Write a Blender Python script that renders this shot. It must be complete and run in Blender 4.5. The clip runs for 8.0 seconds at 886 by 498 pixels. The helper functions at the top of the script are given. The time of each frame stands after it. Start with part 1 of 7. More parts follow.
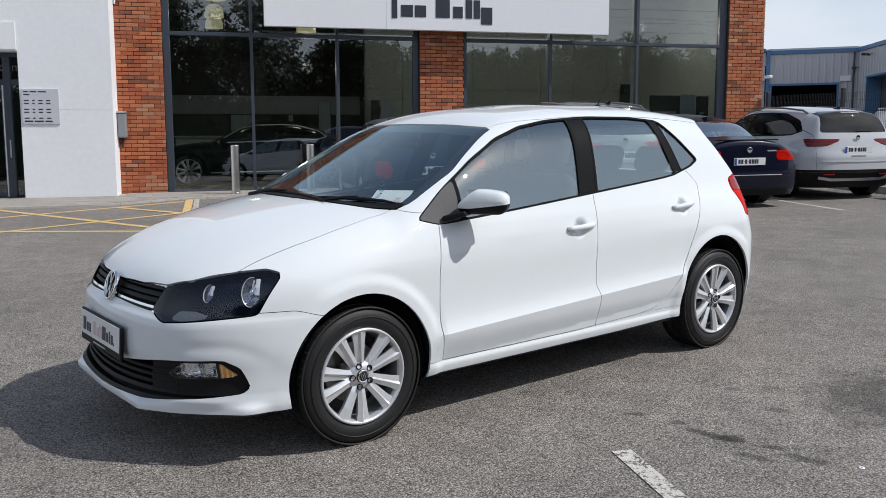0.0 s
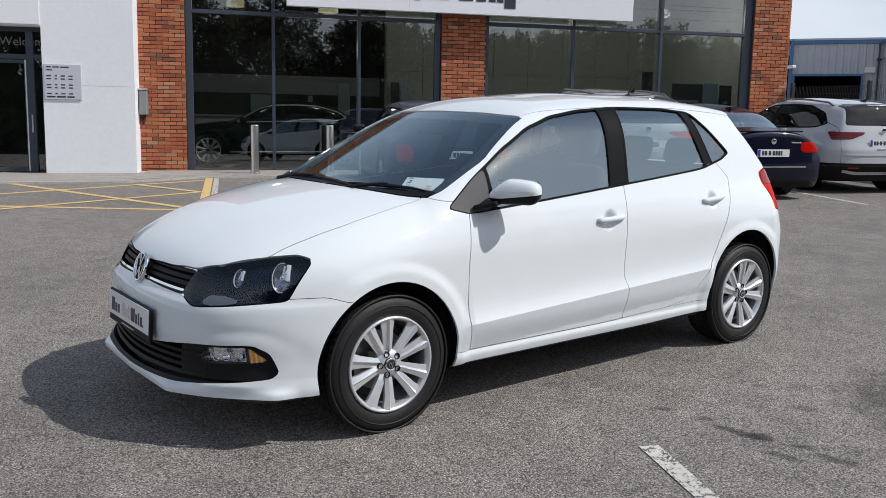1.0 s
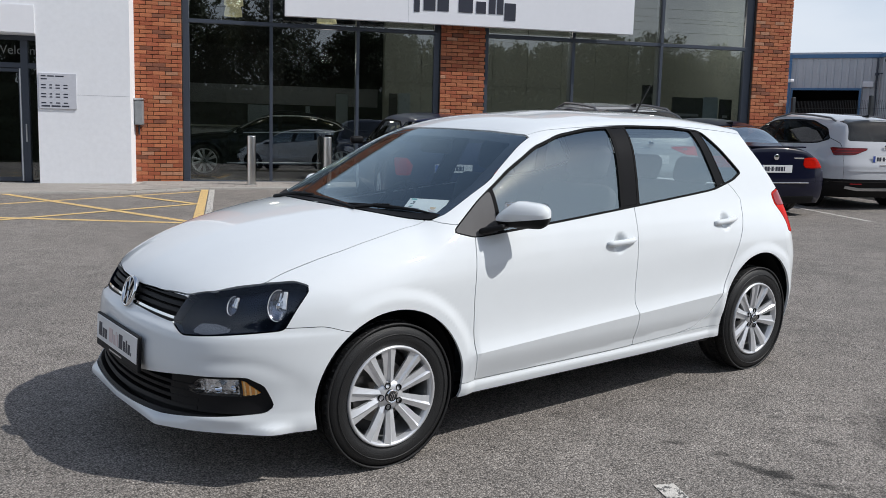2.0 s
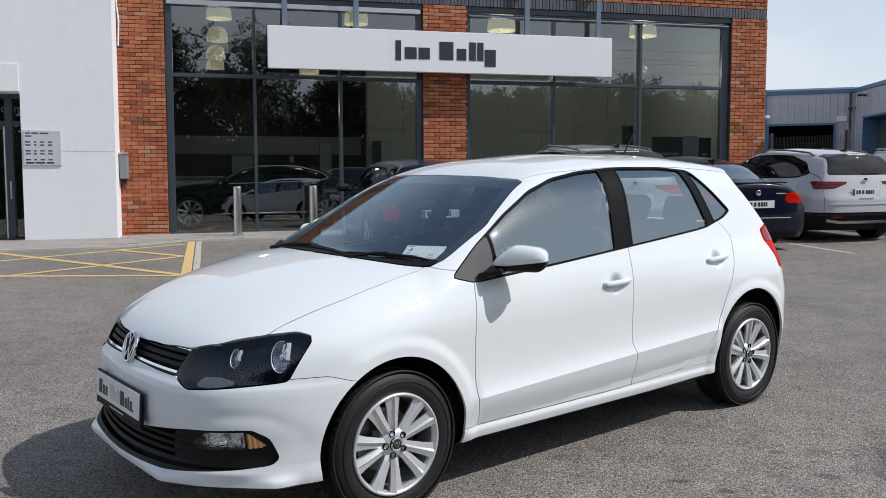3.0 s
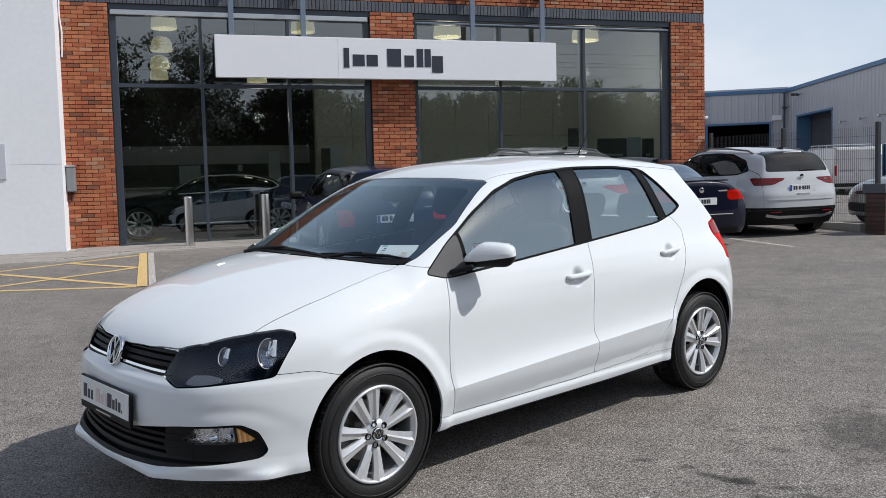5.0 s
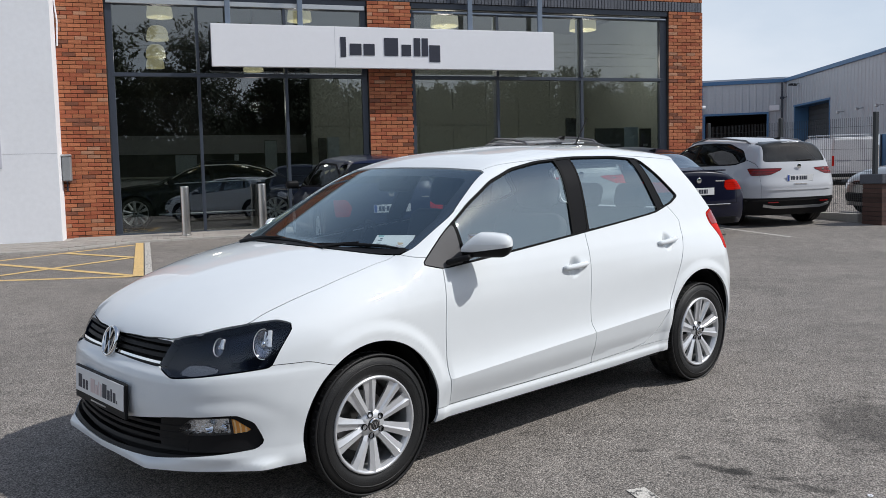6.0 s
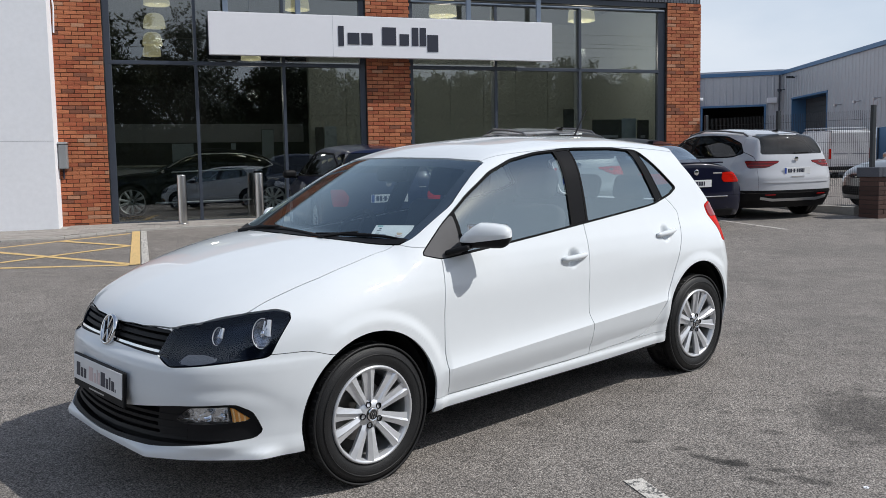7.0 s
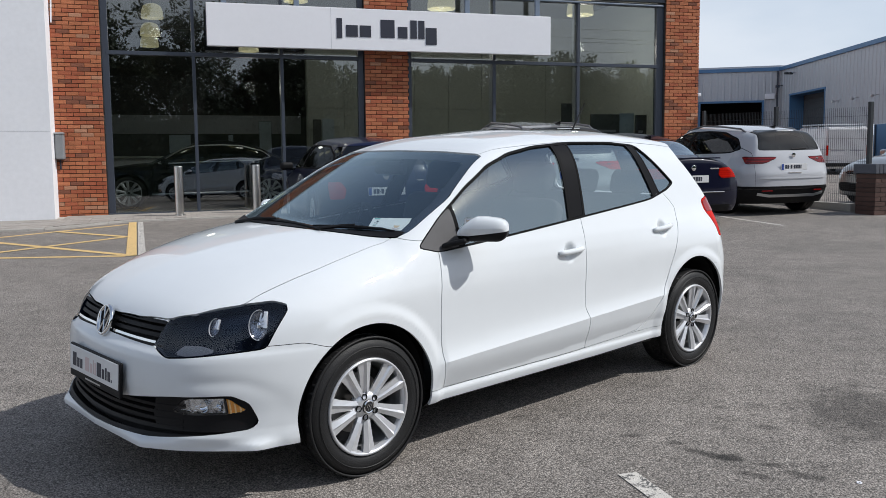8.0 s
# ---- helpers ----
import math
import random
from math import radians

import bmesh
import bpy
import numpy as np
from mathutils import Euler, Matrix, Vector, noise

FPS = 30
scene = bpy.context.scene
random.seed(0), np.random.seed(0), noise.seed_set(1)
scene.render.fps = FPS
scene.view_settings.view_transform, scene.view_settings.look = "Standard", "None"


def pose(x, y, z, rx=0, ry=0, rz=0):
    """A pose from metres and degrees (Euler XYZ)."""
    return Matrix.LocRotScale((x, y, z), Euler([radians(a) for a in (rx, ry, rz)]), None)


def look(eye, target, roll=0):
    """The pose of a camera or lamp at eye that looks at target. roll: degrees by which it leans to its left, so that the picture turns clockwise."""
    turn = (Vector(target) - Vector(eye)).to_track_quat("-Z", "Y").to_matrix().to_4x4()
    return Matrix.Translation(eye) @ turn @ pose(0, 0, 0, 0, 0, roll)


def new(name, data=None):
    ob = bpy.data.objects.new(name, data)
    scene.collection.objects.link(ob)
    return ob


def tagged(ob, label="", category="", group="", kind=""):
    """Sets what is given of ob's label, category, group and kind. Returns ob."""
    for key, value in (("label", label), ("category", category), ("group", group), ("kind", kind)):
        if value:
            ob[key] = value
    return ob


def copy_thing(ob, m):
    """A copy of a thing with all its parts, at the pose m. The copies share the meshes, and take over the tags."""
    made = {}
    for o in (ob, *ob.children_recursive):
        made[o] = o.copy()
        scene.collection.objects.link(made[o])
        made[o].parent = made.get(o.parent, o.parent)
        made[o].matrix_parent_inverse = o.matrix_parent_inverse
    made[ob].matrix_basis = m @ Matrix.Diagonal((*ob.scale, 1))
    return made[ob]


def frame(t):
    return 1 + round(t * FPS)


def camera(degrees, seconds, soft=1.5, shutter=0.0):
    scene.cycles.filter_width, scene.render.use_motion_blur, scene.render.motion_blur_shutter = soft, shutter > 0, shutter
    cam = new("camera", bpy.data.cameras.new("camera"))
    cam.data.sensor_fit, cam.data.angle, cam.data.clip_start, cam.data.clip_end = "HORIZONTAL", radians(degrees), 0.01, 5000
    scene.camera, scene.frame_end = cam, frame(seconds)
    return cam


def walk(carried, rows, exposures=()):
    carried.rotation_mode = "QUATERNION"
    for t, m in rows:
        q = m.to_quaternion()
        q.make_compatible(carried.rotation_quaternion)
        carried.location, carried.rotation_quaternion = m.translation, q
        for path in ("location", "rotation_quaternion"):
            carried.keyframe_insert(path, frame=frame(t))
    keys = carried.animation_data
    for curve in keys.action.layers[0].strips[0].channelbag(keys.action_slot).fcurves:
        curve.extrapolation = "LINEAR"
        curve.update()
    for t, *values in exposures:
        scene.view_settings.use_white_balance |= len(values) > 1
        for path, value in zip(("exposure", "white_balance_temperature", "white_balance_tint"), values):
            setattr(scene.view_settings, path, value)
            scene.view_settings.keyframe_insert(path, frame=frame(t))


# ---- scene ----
cam = camera(54.03, 8.0, soft=0.4)
# seconds, place of the eye, turn about x, y, z
PATH = [
    (0.0, -0.1103, -4.2625, 1.2344, 83.147, 0.148, -12.768),
    (0.5, -0.1394, -4.2643, 1.2495, 82.862, -0.293, -12.215),
    (1.0, -0.1738, -4.2218, 1.2570, 82.025, -1.104, -11.691),
    (1.5, -0.1659, -4.1232, 1.2708, 81.878, -1.417, -11.866),
    (1.7, -0.1686, -4.0716, 1.2840, 81.997, -1.639, -11.903),
    (2.8, -0.2043, -4.0130, 1.3013, 85.391, -0.487, -12.475),
    (3.0, -0.2366, -4.0526, 1.3043, 85.625, 0.109, -13.091),
    (3.5, -0.3385, -4.1616, 1.3056, 86.214, 0.832, -15.392),
    (4.0, -0.3919, -4.2201, 1.3009, 86.221, 1.290, -16.040),
    (4.5, -0.3922, -4.2207, 1.2942, 86.118, 1.379, -16.471),
    (4.7, -0.3904, -4.2152, 1.2893, 86.056, 1.402, -16.571),
    (5.8, -0.3833, -4.1934, 1.2831, 85.495, 1.406, -16.791),
    (6.0, -0.3805, -4.1902, 1.2851, 85.292, 1.376, -16.841),
    (6.5, -0.3888, -4.1877, 1.2859, 84.903, 1.234, -16.993),
    (7.0, -0.3925, -4.1855, 1.2856, 84.652, 0.991, -17.059),
    (7.5, -0.3931, -4.1859, 1.2839, 84.376, 0.730, -17.156),
    (8.0, -0.3941, -4.1884, 1.2842, 84.222, 0.531, -17.226),
]
walk(cam, [(t, pose(x, y, z, rx, ry, rz)) for t, x, y, z, rx, ry, rz in PATH])

# ---------------------------------------------------------------- light
SLOPE_X, SLOPE_Y = 0.0109, 0.02455          # the forecourt rises gently towards the building
TO_SUN = Vector((0.825, -0.383, 1.0)).normalized()
ELEV = math.asin(TO_SUN.z)
AZIM = math.atan2(TO_SUN.x, TO_SUN.y)


def ground_z(x, y):
    return SLOPE_X * x + SLOPE_Y * y


world = bpy.data.worlds.new("sky")
scene.world = world
world.use_nodes = True
wn, wl = world.node_tree.nodes, world.node_tree.links
wn.clear()
w_out = wn.new("ShaderNodeOutputWorld")
w_sky = wn.new("ShaderNodeTexSky")
w_sky.sky_type, w_sky.sun_disc = "NISHITA", False
w_sky.sun_elevation, w_sky.sun_rotation = ELEV, AZIM
w_bg = wn.new("ShaderNodeBackground")
w_bg.inputs["Strength"].default_value = 0.11
w_cl = wn.new("ShaderNodeBackground")
w_cl.inputs["Strength"].default_value = 0.90
w_co = wn.new("ShaderNodeTexCoord")
w_mp = wn.new("ShaderNodeMapping")
w_mp.inputs["Scale"].default_value = (1.0, 1.0, 2.6)
w_no = wn.new("ShaderNodeTexNoise")
w_no.inputs["Scale"].default_value, w_no.inputs["Detail"].default_value = 2.2, 6.0
w_r1 = wn.new("ShaderNodeValToRGB")
w_r1.color_ramp.elements[0].position, w_r1.color_ramp.elements[1].position = 0.3, 0.72
w_r1.color_ramp.elements[0].color = (0.69, 0.79, 0.94, 1)
w_r1.color_ramp.elements[1].color = (0.925, 0.98, 1.05, 1)
w_r2 = wn.new("ShaderNodeMapRange")
w_r2.inputs["From Min"].default_value, w_r2.inputs["From Max"].default_value = 0.3, 0.5
w_r2.inputs["To Min"].default_value, w_r2.inputs["To Max"].default_value = 0.72, 0.97
w_sep = wn.new("ShaderNodeSeparateXYZ")
w_el = wn.new("ShaderNodeMapRange")
w_el.inputs["From Min"].default_value, w_el.inputs["From Max"].default_value = 0.14, 0.72
w_el.inputs["To Min"].default_value, w_el.inputs["To Max"].default_value = 1.0, 0.16
w_mul = wn.new("ShaderNodeMath")
w_mul.operation = "MULTIPLY"
w_mx = wn.new("ShaderNodeMixShader")
wl.new(w_co.outputs["Generated"], w_sep.inputs["Vector"])
wl.new(w_sep.outputs["Z"], w_el.inputs["Value"])
wl.new(w_el.outputs["Result"], w_mul.inputs[1])
wl.new(w_r2.outputs["Result"], w_mul.inputs[0])
wl.new(w_co.outputs["Generated"], w_mp.inputs["Vector"])
wl.new(w_mp.outputs["Vector"], w_no.inputs["Vector"])
wl.new(w_no.outputs["Fac"], w_r1.inputs["Fac"])
wl.new(w_no.outputs["Fac"], w_r2.inputs["Value"])
wl.new(w_r1.outputs["Color"], w_cl.inputs["Color"])
wl.new(w_sky.outputs["Color"], w_bg.inputs["Color"])
wl.new(w_mul.outputs[0], w_mx.inputs["Fac"])
wl.new(w_bg.outputs["Background"], w_mx.inputs[1])
wl.new(w_cl.outputs["Background"], w_mx.inputs[2])
wl.new(w_mx.outputs["Shader"], w_out.inputs["Surface"])

sun_data = bpy.data.lights.new("sun", "SUN")
sun_data.energy, sun_data.angle, sun_data.color = 3.55, radians(0.6), (1.0, 0.985, 0.955)
sun = new("sun", sun_data)
sun.matrix_world = look(TO_SUN * 60, (0, 0, 0))
scene.view_settings.exposure = 0.0


# ---------------------------------------------------------------- materials
def mat(name, base, rough=0.5, metal=0.0, var=0.12, scale=4.0, bump=0.0, bscale=60.0, coat=0.0, spec=0.5, rand=0.0, emit=None, rvar=0.0):
    m = bpy.data.materials.new(name)
    m.use_nodes = True
    n, l = m.node_tree.nodes, m.node_tree.links
    b = n["Principled BSDF"]
    b.inputs["Roughness"].default_value, b.inputs["Metallic"].default_value = rough, metal
    b.inputs["Coat Weight"].default_value, b.inputs["Coat Roughness"].default_value = coat, 0.04
    b.inputs["Specular IOR Level"].default_value = spec
    co = n.new("ShaderNodeTexCoord")
    big, small = n.new("ShaderNodeTexNoise"), n.new("ShaderNodeTexNoise")
    big.inputs["Scale"].default_value, big.inputs["Detail"].default_value = scale * 0.35, 4
    small.inputs["Scale"].default_value, small.inputs["Detail"].default_value = scale * 6, 5
    add = n.new("ShaderNodeMath")
    add.operation = "ADD"
    l.new(co.outputs["Object"], big.inputs["Vector"])
    l.new(co.outputs["Object"], small.inputs["Vector"])
    l.new(big.outputs["Fac"], add.inputs[0])
    l.new(small.outputs["Fac"], add.inputs[1])
    rng = n.new("ShaderNodeMapRange")
    rng.inputs["From Min"].default_value, rng.inputs["From Max"].default_value = 0.6, 1.4
    rng.inputs["To Min"].default_value, rng.inputs["To Max"].default_value = 1 - var, 1 + var
    l.new(add.outputs[0], rng.inputs["Value"])
    fac = rng.outputs["Result"]
    if rand:
        oi = n.new("ShaderNodeObjectInfo")
        r2 = n.new("ShaderNodeMapRange")
        r2.inputs["To Min"].default_value, r2.inputs["To Max"].default_value = 1 - rand, 1 + rand
        l.new(oi.outputs["Random"], r2.inputs["Value"])
        mu = n.new("ShaderNodeMath")
        mu.operation = "MULTIPLY"
        l.new(fac, mu.inputs[0])
        l.new(r2.outputs["Result"], mu.inputs[1])
        fac = mu.outputs[0]
    mix = n.new("ShaderNodeVectorMath")
    mix.operation = "SCALE"
    mix.inputs[0].default_value = base
    l.new(fac, mix.inputs["Scale"])
    l.new(mix.outputs["Vector"], b.inputs["Base Color"])
    if rvar:
        rr = n.new("ShaderNodeMapRange")
        rr.inputs["From Min"].default_value, rr.inputs["From Max"].default_value = 0.35, 0.65
        rr.inputs["To Min"].default_value, rr.inputs["To Max"].default_value = max(rough - rvar, 0), rough + rvar
        l.new(small.outputs["Fac"], rr.inputs["Value"])
        l.new(rr.outputs["Result"], b.inputs["Roughness"])
    if bump:
        bt = n.new("ShaderNodeTexNoise")
        bt.inputs["Scale"].default_value, bt.inputs["Detail"].default_value = bscale, 6
        l.new(co.outputs["Object"], bt.inputs["Vector"])
        bp = n.new("ShaderNodeBump")
        bp.inputs["Strength"].default_value, bp.inputs["Distance"].default_value = min(bump, 1.0), 0.01 * max(bump, 1.0)
        l.new(bt.outputs["Fac"], bp.inputs["Height"])
        l.new(bp.outputs["Normal"], b.inputs["Normal"])
    if emit:
        b.inputs["Emission Color"].default_value, b.inputs["Emission Strength"].default_value = (*emit[0], 1), emit[1]
    return m


def glass(name, tint, base=0.08, rough=0.0, veil=0.0, gloss=(0.95, 0.97, 1.0)):
    """A thin pane: clear or tinted, with a mirror-like gloss that grows at a flat angle."""
    m = bpy.data.materials.new(name)
    m.use_nodes = True
    n, l = m.node_tree.nodes, m.node_tree.links
    n.clear()
    out = n.new("ShaderNodeOutputMaterial")
    tr, gl, mx, fr = n.new("ShaderNodeBsdfTransparent"), n.new("ShaderNodeBsdfGlossy"), n.new("ShaderNodeMixShader"), n.new("ShaderNodeLayerWeight")
    tr.inputs["Color"].default_value = (*tint, 1)
    gl.inputs["Roughness"].default_value = rough
    gl.inputs["Color"].default_value = (*gloss, 1)
    fr.inputs["Blend"].default_value = 0.5
    pw, sc = n.new("ShaderNodeMath"), n.new("ShaderNodeMapRange")
    pw.operation = "POWER"
    pw.inputs[1].default_value = 5.0
    sc.inputs["To Min"].default_value, sc.inputs["To Max"].default_value = base, 1.0
    l.new(fr.outputs["Facing"], pw.inputs[0])
    l.new(pw.outputs[0], sc.inputs["Value"])
    l.new(sc.outputs["Result"], mx.inputs["Fac"])
    l.new(tr.outputs["BSDF"], mx.inputs[1])
    l.new(gl.outputs["BSDF"], mx.inputs[2])
    top = mx
    # a mottled grey veil painted over the pane as reflected sky
    if veil:
        df, m2, no, rg = n.new("ShaderNodeBsdfDiffuse"), n.new("ShaderNodeMixShader"), n.new("ShaderNodeTexNoise"), n.new("ShaderNodeMapRange")
        df.inputs["Color"].default_value = (0.45, 0.45, 0.43, 1)
        no.inputs["Scale"].default_value, no.inputs["Detail"].default_value = 3.0, 8
        rg.inputs["From Min"].default_value, rg.inputs["From Max"].default_value = 0.35, 0.75
        rg.inputs["To Min"].default_value, rg.inputs["To Max"].default_value = veil * 0.4, veil
        l.new(no.outputs["Fac"], rg.inputs["Value"])
        l.new(rg.outputs["Result"], m2.inputs["Fac"])
        l.new(mx.outputs["Shader"], m2.inputs[1])
        l.new(df.outputs["BSDF"], m2.inputs[2])
        top = m2
    l.new(top.outputs["Shader"], out.inputs["Surface"])
    return m


def asphalt_material():
    m = bpy.data.materials.new("asphalt")
    m.use_nodes = True
    n, l = m.node_tree.nodes, m.node_tree.links
    b = n["Principled BSDF"]
    b.inputs["Roughness"].default_value = 0.82
    b.inputs["Specular IOR Level"].default_value = 0.35
    co = n.new("ShaderNodeTexCoord")

    def noise_node(scale, detail=5.0, rough=0.6):
        t = n.new("ShaderNodeTexNoise")
        t.inputs["Scale"].default_value, t.inputs["Detail"].default_value, t.inputs["Roughness"].default_value = scale, detail, rough
        l.new(co.outputs["Object"], t.inputs["Vector"])
        return t

    def math_node(op, a, c):
        q = n.new("ShaderNodeMath")
        q.operation = op
        for i, v in enumerate((a, c)):
            if hasattr(v, "node"):
                l.new(v, q.inputs[i])
            else:
                q.inputs[i].default_value = v
        return q.outputs[0]

    def ramp(v, stops):
        r = n.new("ShaderNodeValToRGB")
        e = r.color_ramp.elements
        while len(e) < len(stops):
            e.new(0.5)
        for k, (p, c) in enumerate(stops):
            e[k].position, e[k].color = p, (*c, 1)
        l.new(v, r.inputs["Fac"])
        return r.outputs["Color"]

    def mixc(f, a, c, kind="MIX"):
        q = n.new("ShaderNodeMix")
        q.data_type, q.blend_type = "RGBA", kind
        if hasattr(f, "node"):
            l.new(f, q.inputs[0])
        else:
            q.inputs[0].default_value = f
        l.new(a, q.inputs[6])
        l.new(c, q.inputs[7])
        return q.outputs[2]

    vor = n.new("ShaderNodeTexVoronoi")
    vor.inputs["Scale"].default_value = 125.0
    l.new(co.outputs["Object"], vor.inputs["Vector"])
    stone = ramp(vor.outputs["Color"], [(0.0, (0.215, 0.197, 0.180)), (0.45, (0.314, 0.288, 0.264)), (0.80, (0.408, 0.375, 0.344)), (0.97, (0.60, 0.558, 0.515))])
    pit = ramp(vor.outputs["Distance"], [(0.30, (1, 1, 1)), (0.74, (0.34, 0.34, 0.34))])
    grain = mixc(1.0, stone, pit, "MULTIPLY")
    wide = ramp(noise_node(0.55, 6).outputs["Fac"], [(0.3, (0.80, 0.79, 0.78)), (0.7, (1.14, 1.12, 1.10))])
    mid = ramp(noise_node(5.0, 6).outputs["Fac"], [(0.35, (0.86, 0.86, 0.86)), (0.65, (1.10, 1.10, 1.10))])
    col = mixc(1.0, mixc(1.0, grain, wide, "MULTIPLY"), mid, "MULTIPLY")
    gaps = ramp(noise_node(60.0, 3, 0.6).outputs["Fac"], [(0.33, (0.46, 0.46, 0.46)), (0.44, (1, 1, 1)), (0.70, (1.10, 1.10, 1.10))])
    col = mixc(1.0, col, gaps, "MULTIPLY")
    # worn dark scuffs here and there
    scuff = ramp(noise_node(1.1, 9, 0.72).outputs["Fac"], [(0.60, (1, 1, 1)), (0.70, (0.55, 0.55, 0.55))])
    col = mixc(0.7, col, mixc(1.0, col, scuff, "MULTIPLY"))
    # old oil and tyre stains: place, turn, half length, half width, depth
    warp = noise_node(9.0, 6, 0.7)
    for sx, sy, turn_, la, lb, deep in ((1.79, -0.98, -52, 0.12, 0.035, 0.36), (1.87, -1.06, -56, 0.07, 0.05, 0.33), (1.61, -0.67, -14, 0.06, 0.022, 0.45), (1.74, -0.83, -8, 0.045, 0.028, 0.42), (1.85, -1.27, -50, 0.09, 0.03, 0.50),
                                        (1.97, -1.19, -24, 0.08, 0.03, 0.45), (2.03, -1.34, -52, 0.10, 0.035, 0.5), (2.24, -0.45, -20, 0.05, 0.03, 0.6), (2.26, -0.78, -31, 0.07, 0.035, 0.6), (2.82, -0.72, 48, 0.44, 0.24, 0.48), (-2.4, 1.6, 30, 0.5, 0.3, 0.85)):
        mp, ln = n.new("ShaderNodeMapping"), n.new("ShaderNodeVectorMath")
        mp.vector_type = "TEXTURE"
        mp.inputs["Location"].default_value = (sx, sy, 0)
        mp.inputs["Rotation"].default_value = (0, 0, radians(turn_))
        mp.inputs["Scale"].default_value = (la, lb, 100)
        ln.operation = "LENGTH"
        l.new(co.outputs["Object"], mp.inputs["Vector"])
        l.new(mp.outputs["Vector"], ln.inputs[0])
        edge = math_node("ADD", ln.outputs["Value"], math_node("MULTIPLY", math_node("SUBTRACT", warp.outputs["Fac"], 0.5), 2.6))
        st = ramp(math_node("MULTIPLY", edge, 0.5), [(0.25, (deep, deep, deep)), (0.62, (1, 1, 1))])
        col = mixc(1.0, col, st, "MULTIPLY")
    l.new(col, b.inputs["Base Color"])
    bp = n.new("ShaderNodeBump")
    bp.inputs["Strength"].default_value, bp.inputs["Distance"].default_value = 0.9, 0.006
    h = math_node("ADD", math_node("MULTIPLY", vor.outputs["Distance"], -0.8), noise_node(220.0, 4).outputs["Fac"])
    l.new(h, bp.inputs["Height"])
    l.new(bp.outputs["Normal"], b.inputs["Normal"])
    return m


def worn_paint(name, base, wear):
    """Road paint through which the stones show."""
    m = mat(name, base, 0.75, var=0.12, scale=3, bump=0.7, bscale=120)
    n, l = m.node_tree.nodes, m.node_tree.links
    b = n["Principled BSDF"]
    src = b.inputs["Base Color"].links[0].from_socket
    co, no, rp, mx = n.new("ShaderNodeTexCoord"), n.new("ShaderNodeTexNoise"), n.new("ShaderNodeValToRGB"), n.new("ShaderNodeMix")
    no.inputs["Scale"].default_value, no.inputs["Detail"].default_value, no.inputs["Roughness"].default_value = 38.0, 8.0, 0.75
    l.new(co.outputs["Object"], no.inputs["Vector"])
    rp.color_ramp.elements[0].position, rp.color_ramp.elements[1].position = wear, wear + 0.05
    l.new(no.outputs["Fac"], rp.inputs["Fac"])
    mx.data_type = "RGBA"
    l.new(rp.outputs["Color"], mx.inputs[0])
    mx.inputs[6].default_value = (0.09, 0.088, 0.085, 1)
    l.new(src, mx.inputs[7])
    l.new(mx.outputs[2], b.inputs["Base Color"])
    return m


M_ASPHALT = asphalt_material()
M_YELLOW = worn_paint("yellow_road_paint", (0.68, 0.465, 0.195), 0.39)
M_WHITELINE = worn_paint("white_road_paint", (0.56, 0.53, 0.485), 0.435)
M_PAVER = mat("paver", (0.34, 0.31, 0.28), 0.85, var=0.15, scale=6, bump=0.5, rand=0.16)
M_KERB = mat("kerb", (0.36, 0.34, 0.31), 0.85, var=0.15, scale=6, bump=0.5)
M_RENDER = mat("white_render", (0.80, 0.81, 0.84), 0.8, var=0.05, scale=2, bump=0.15, bscale=150)
M_MORTAR = mat("mortar", (0.052, 0.043, 0.038), 0.95, var=0.2, scale=8, bump=0.5)
M_BRICK = [mat("brick_" + k, c, 0.82, var=0.22, scale=9, bump=0.6, bscale=90, rand=0.15, spec=0.15) for k, c in
           (("orange", (0.43, 0.158, 0.080)), ("red", (0.36, 0.112, 0.060)), ("brown", (0.215, 0.088, 0.056)), ("pale", (0.44, 0.225, 0.14)))]
M_BRICKDARK = mat("brick_slate", (0.085, 0.092, 0.112), 0.7, var=0.2, scale=8, bump=0.5, rand=0.2)
M_FRAME = mat("frame_blue_grey", (0.045, 0.055, 0.075), 0.4, var=0.08, spec=0.5)
M_MULLION = mat("mullion_pale_grey", (0.42, 0.44, 0.46), 0.45, var=0.05)
M_FRAMELIGHT = mat("post_blue_grey", (0.15, 0.19, 0.25), 0.4, var=0.06)
M_ALU = mat("aluminium", (0.55, 0.56, 0.57), 0.35, 0.8, var=0.06)
M_STEEL = mat("brushed_steel", (0.62, 0.61, 0.59), 0.28, 1.0, var=0.1, scale=12, bump=0.1, bscale=200)
M_SIGN = mat("sign_white", (0.82, 0.82, 0.85), 0.45, var=0.02, scale=2)
M_INK = mat("ink_dark", (0.025, 0.028, 0.045), 0.5, var=0.05)
M_GREYBOARD = mat("board_grey", (0.36, 0.37, 0.41), 0.4, var=0.05)
M_NOTICE = mat("notice_grey", (0.54, 0.55, 0.60), 0.4, var=0.05)
M_EDGE = mat("edge_aluminium", (0.72, 0.73, 0.74), 0.4, 0.2, var=0.04)
M_FROST = mat("frosted_film", (0.16, 0.17, 0.17), 0.8, var=0.1)
M_METER = mat("meter_grey", (0.21, 0.22, 0.23), 0.5, var=0.1, scale=8)
M_SHOPGLASS = glass("shop_glass", (0.70, 0.73, 0.71), 0.118)
M_FLOORTILE = mat("showroom_floor", (0.12, 0.12, 0.115), 0.25, var=0.08, scale=2)
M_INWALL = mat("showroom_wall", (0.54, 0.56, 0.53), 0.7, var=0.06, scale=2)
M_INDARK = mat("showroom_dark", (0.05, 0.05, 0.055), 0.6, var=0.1)
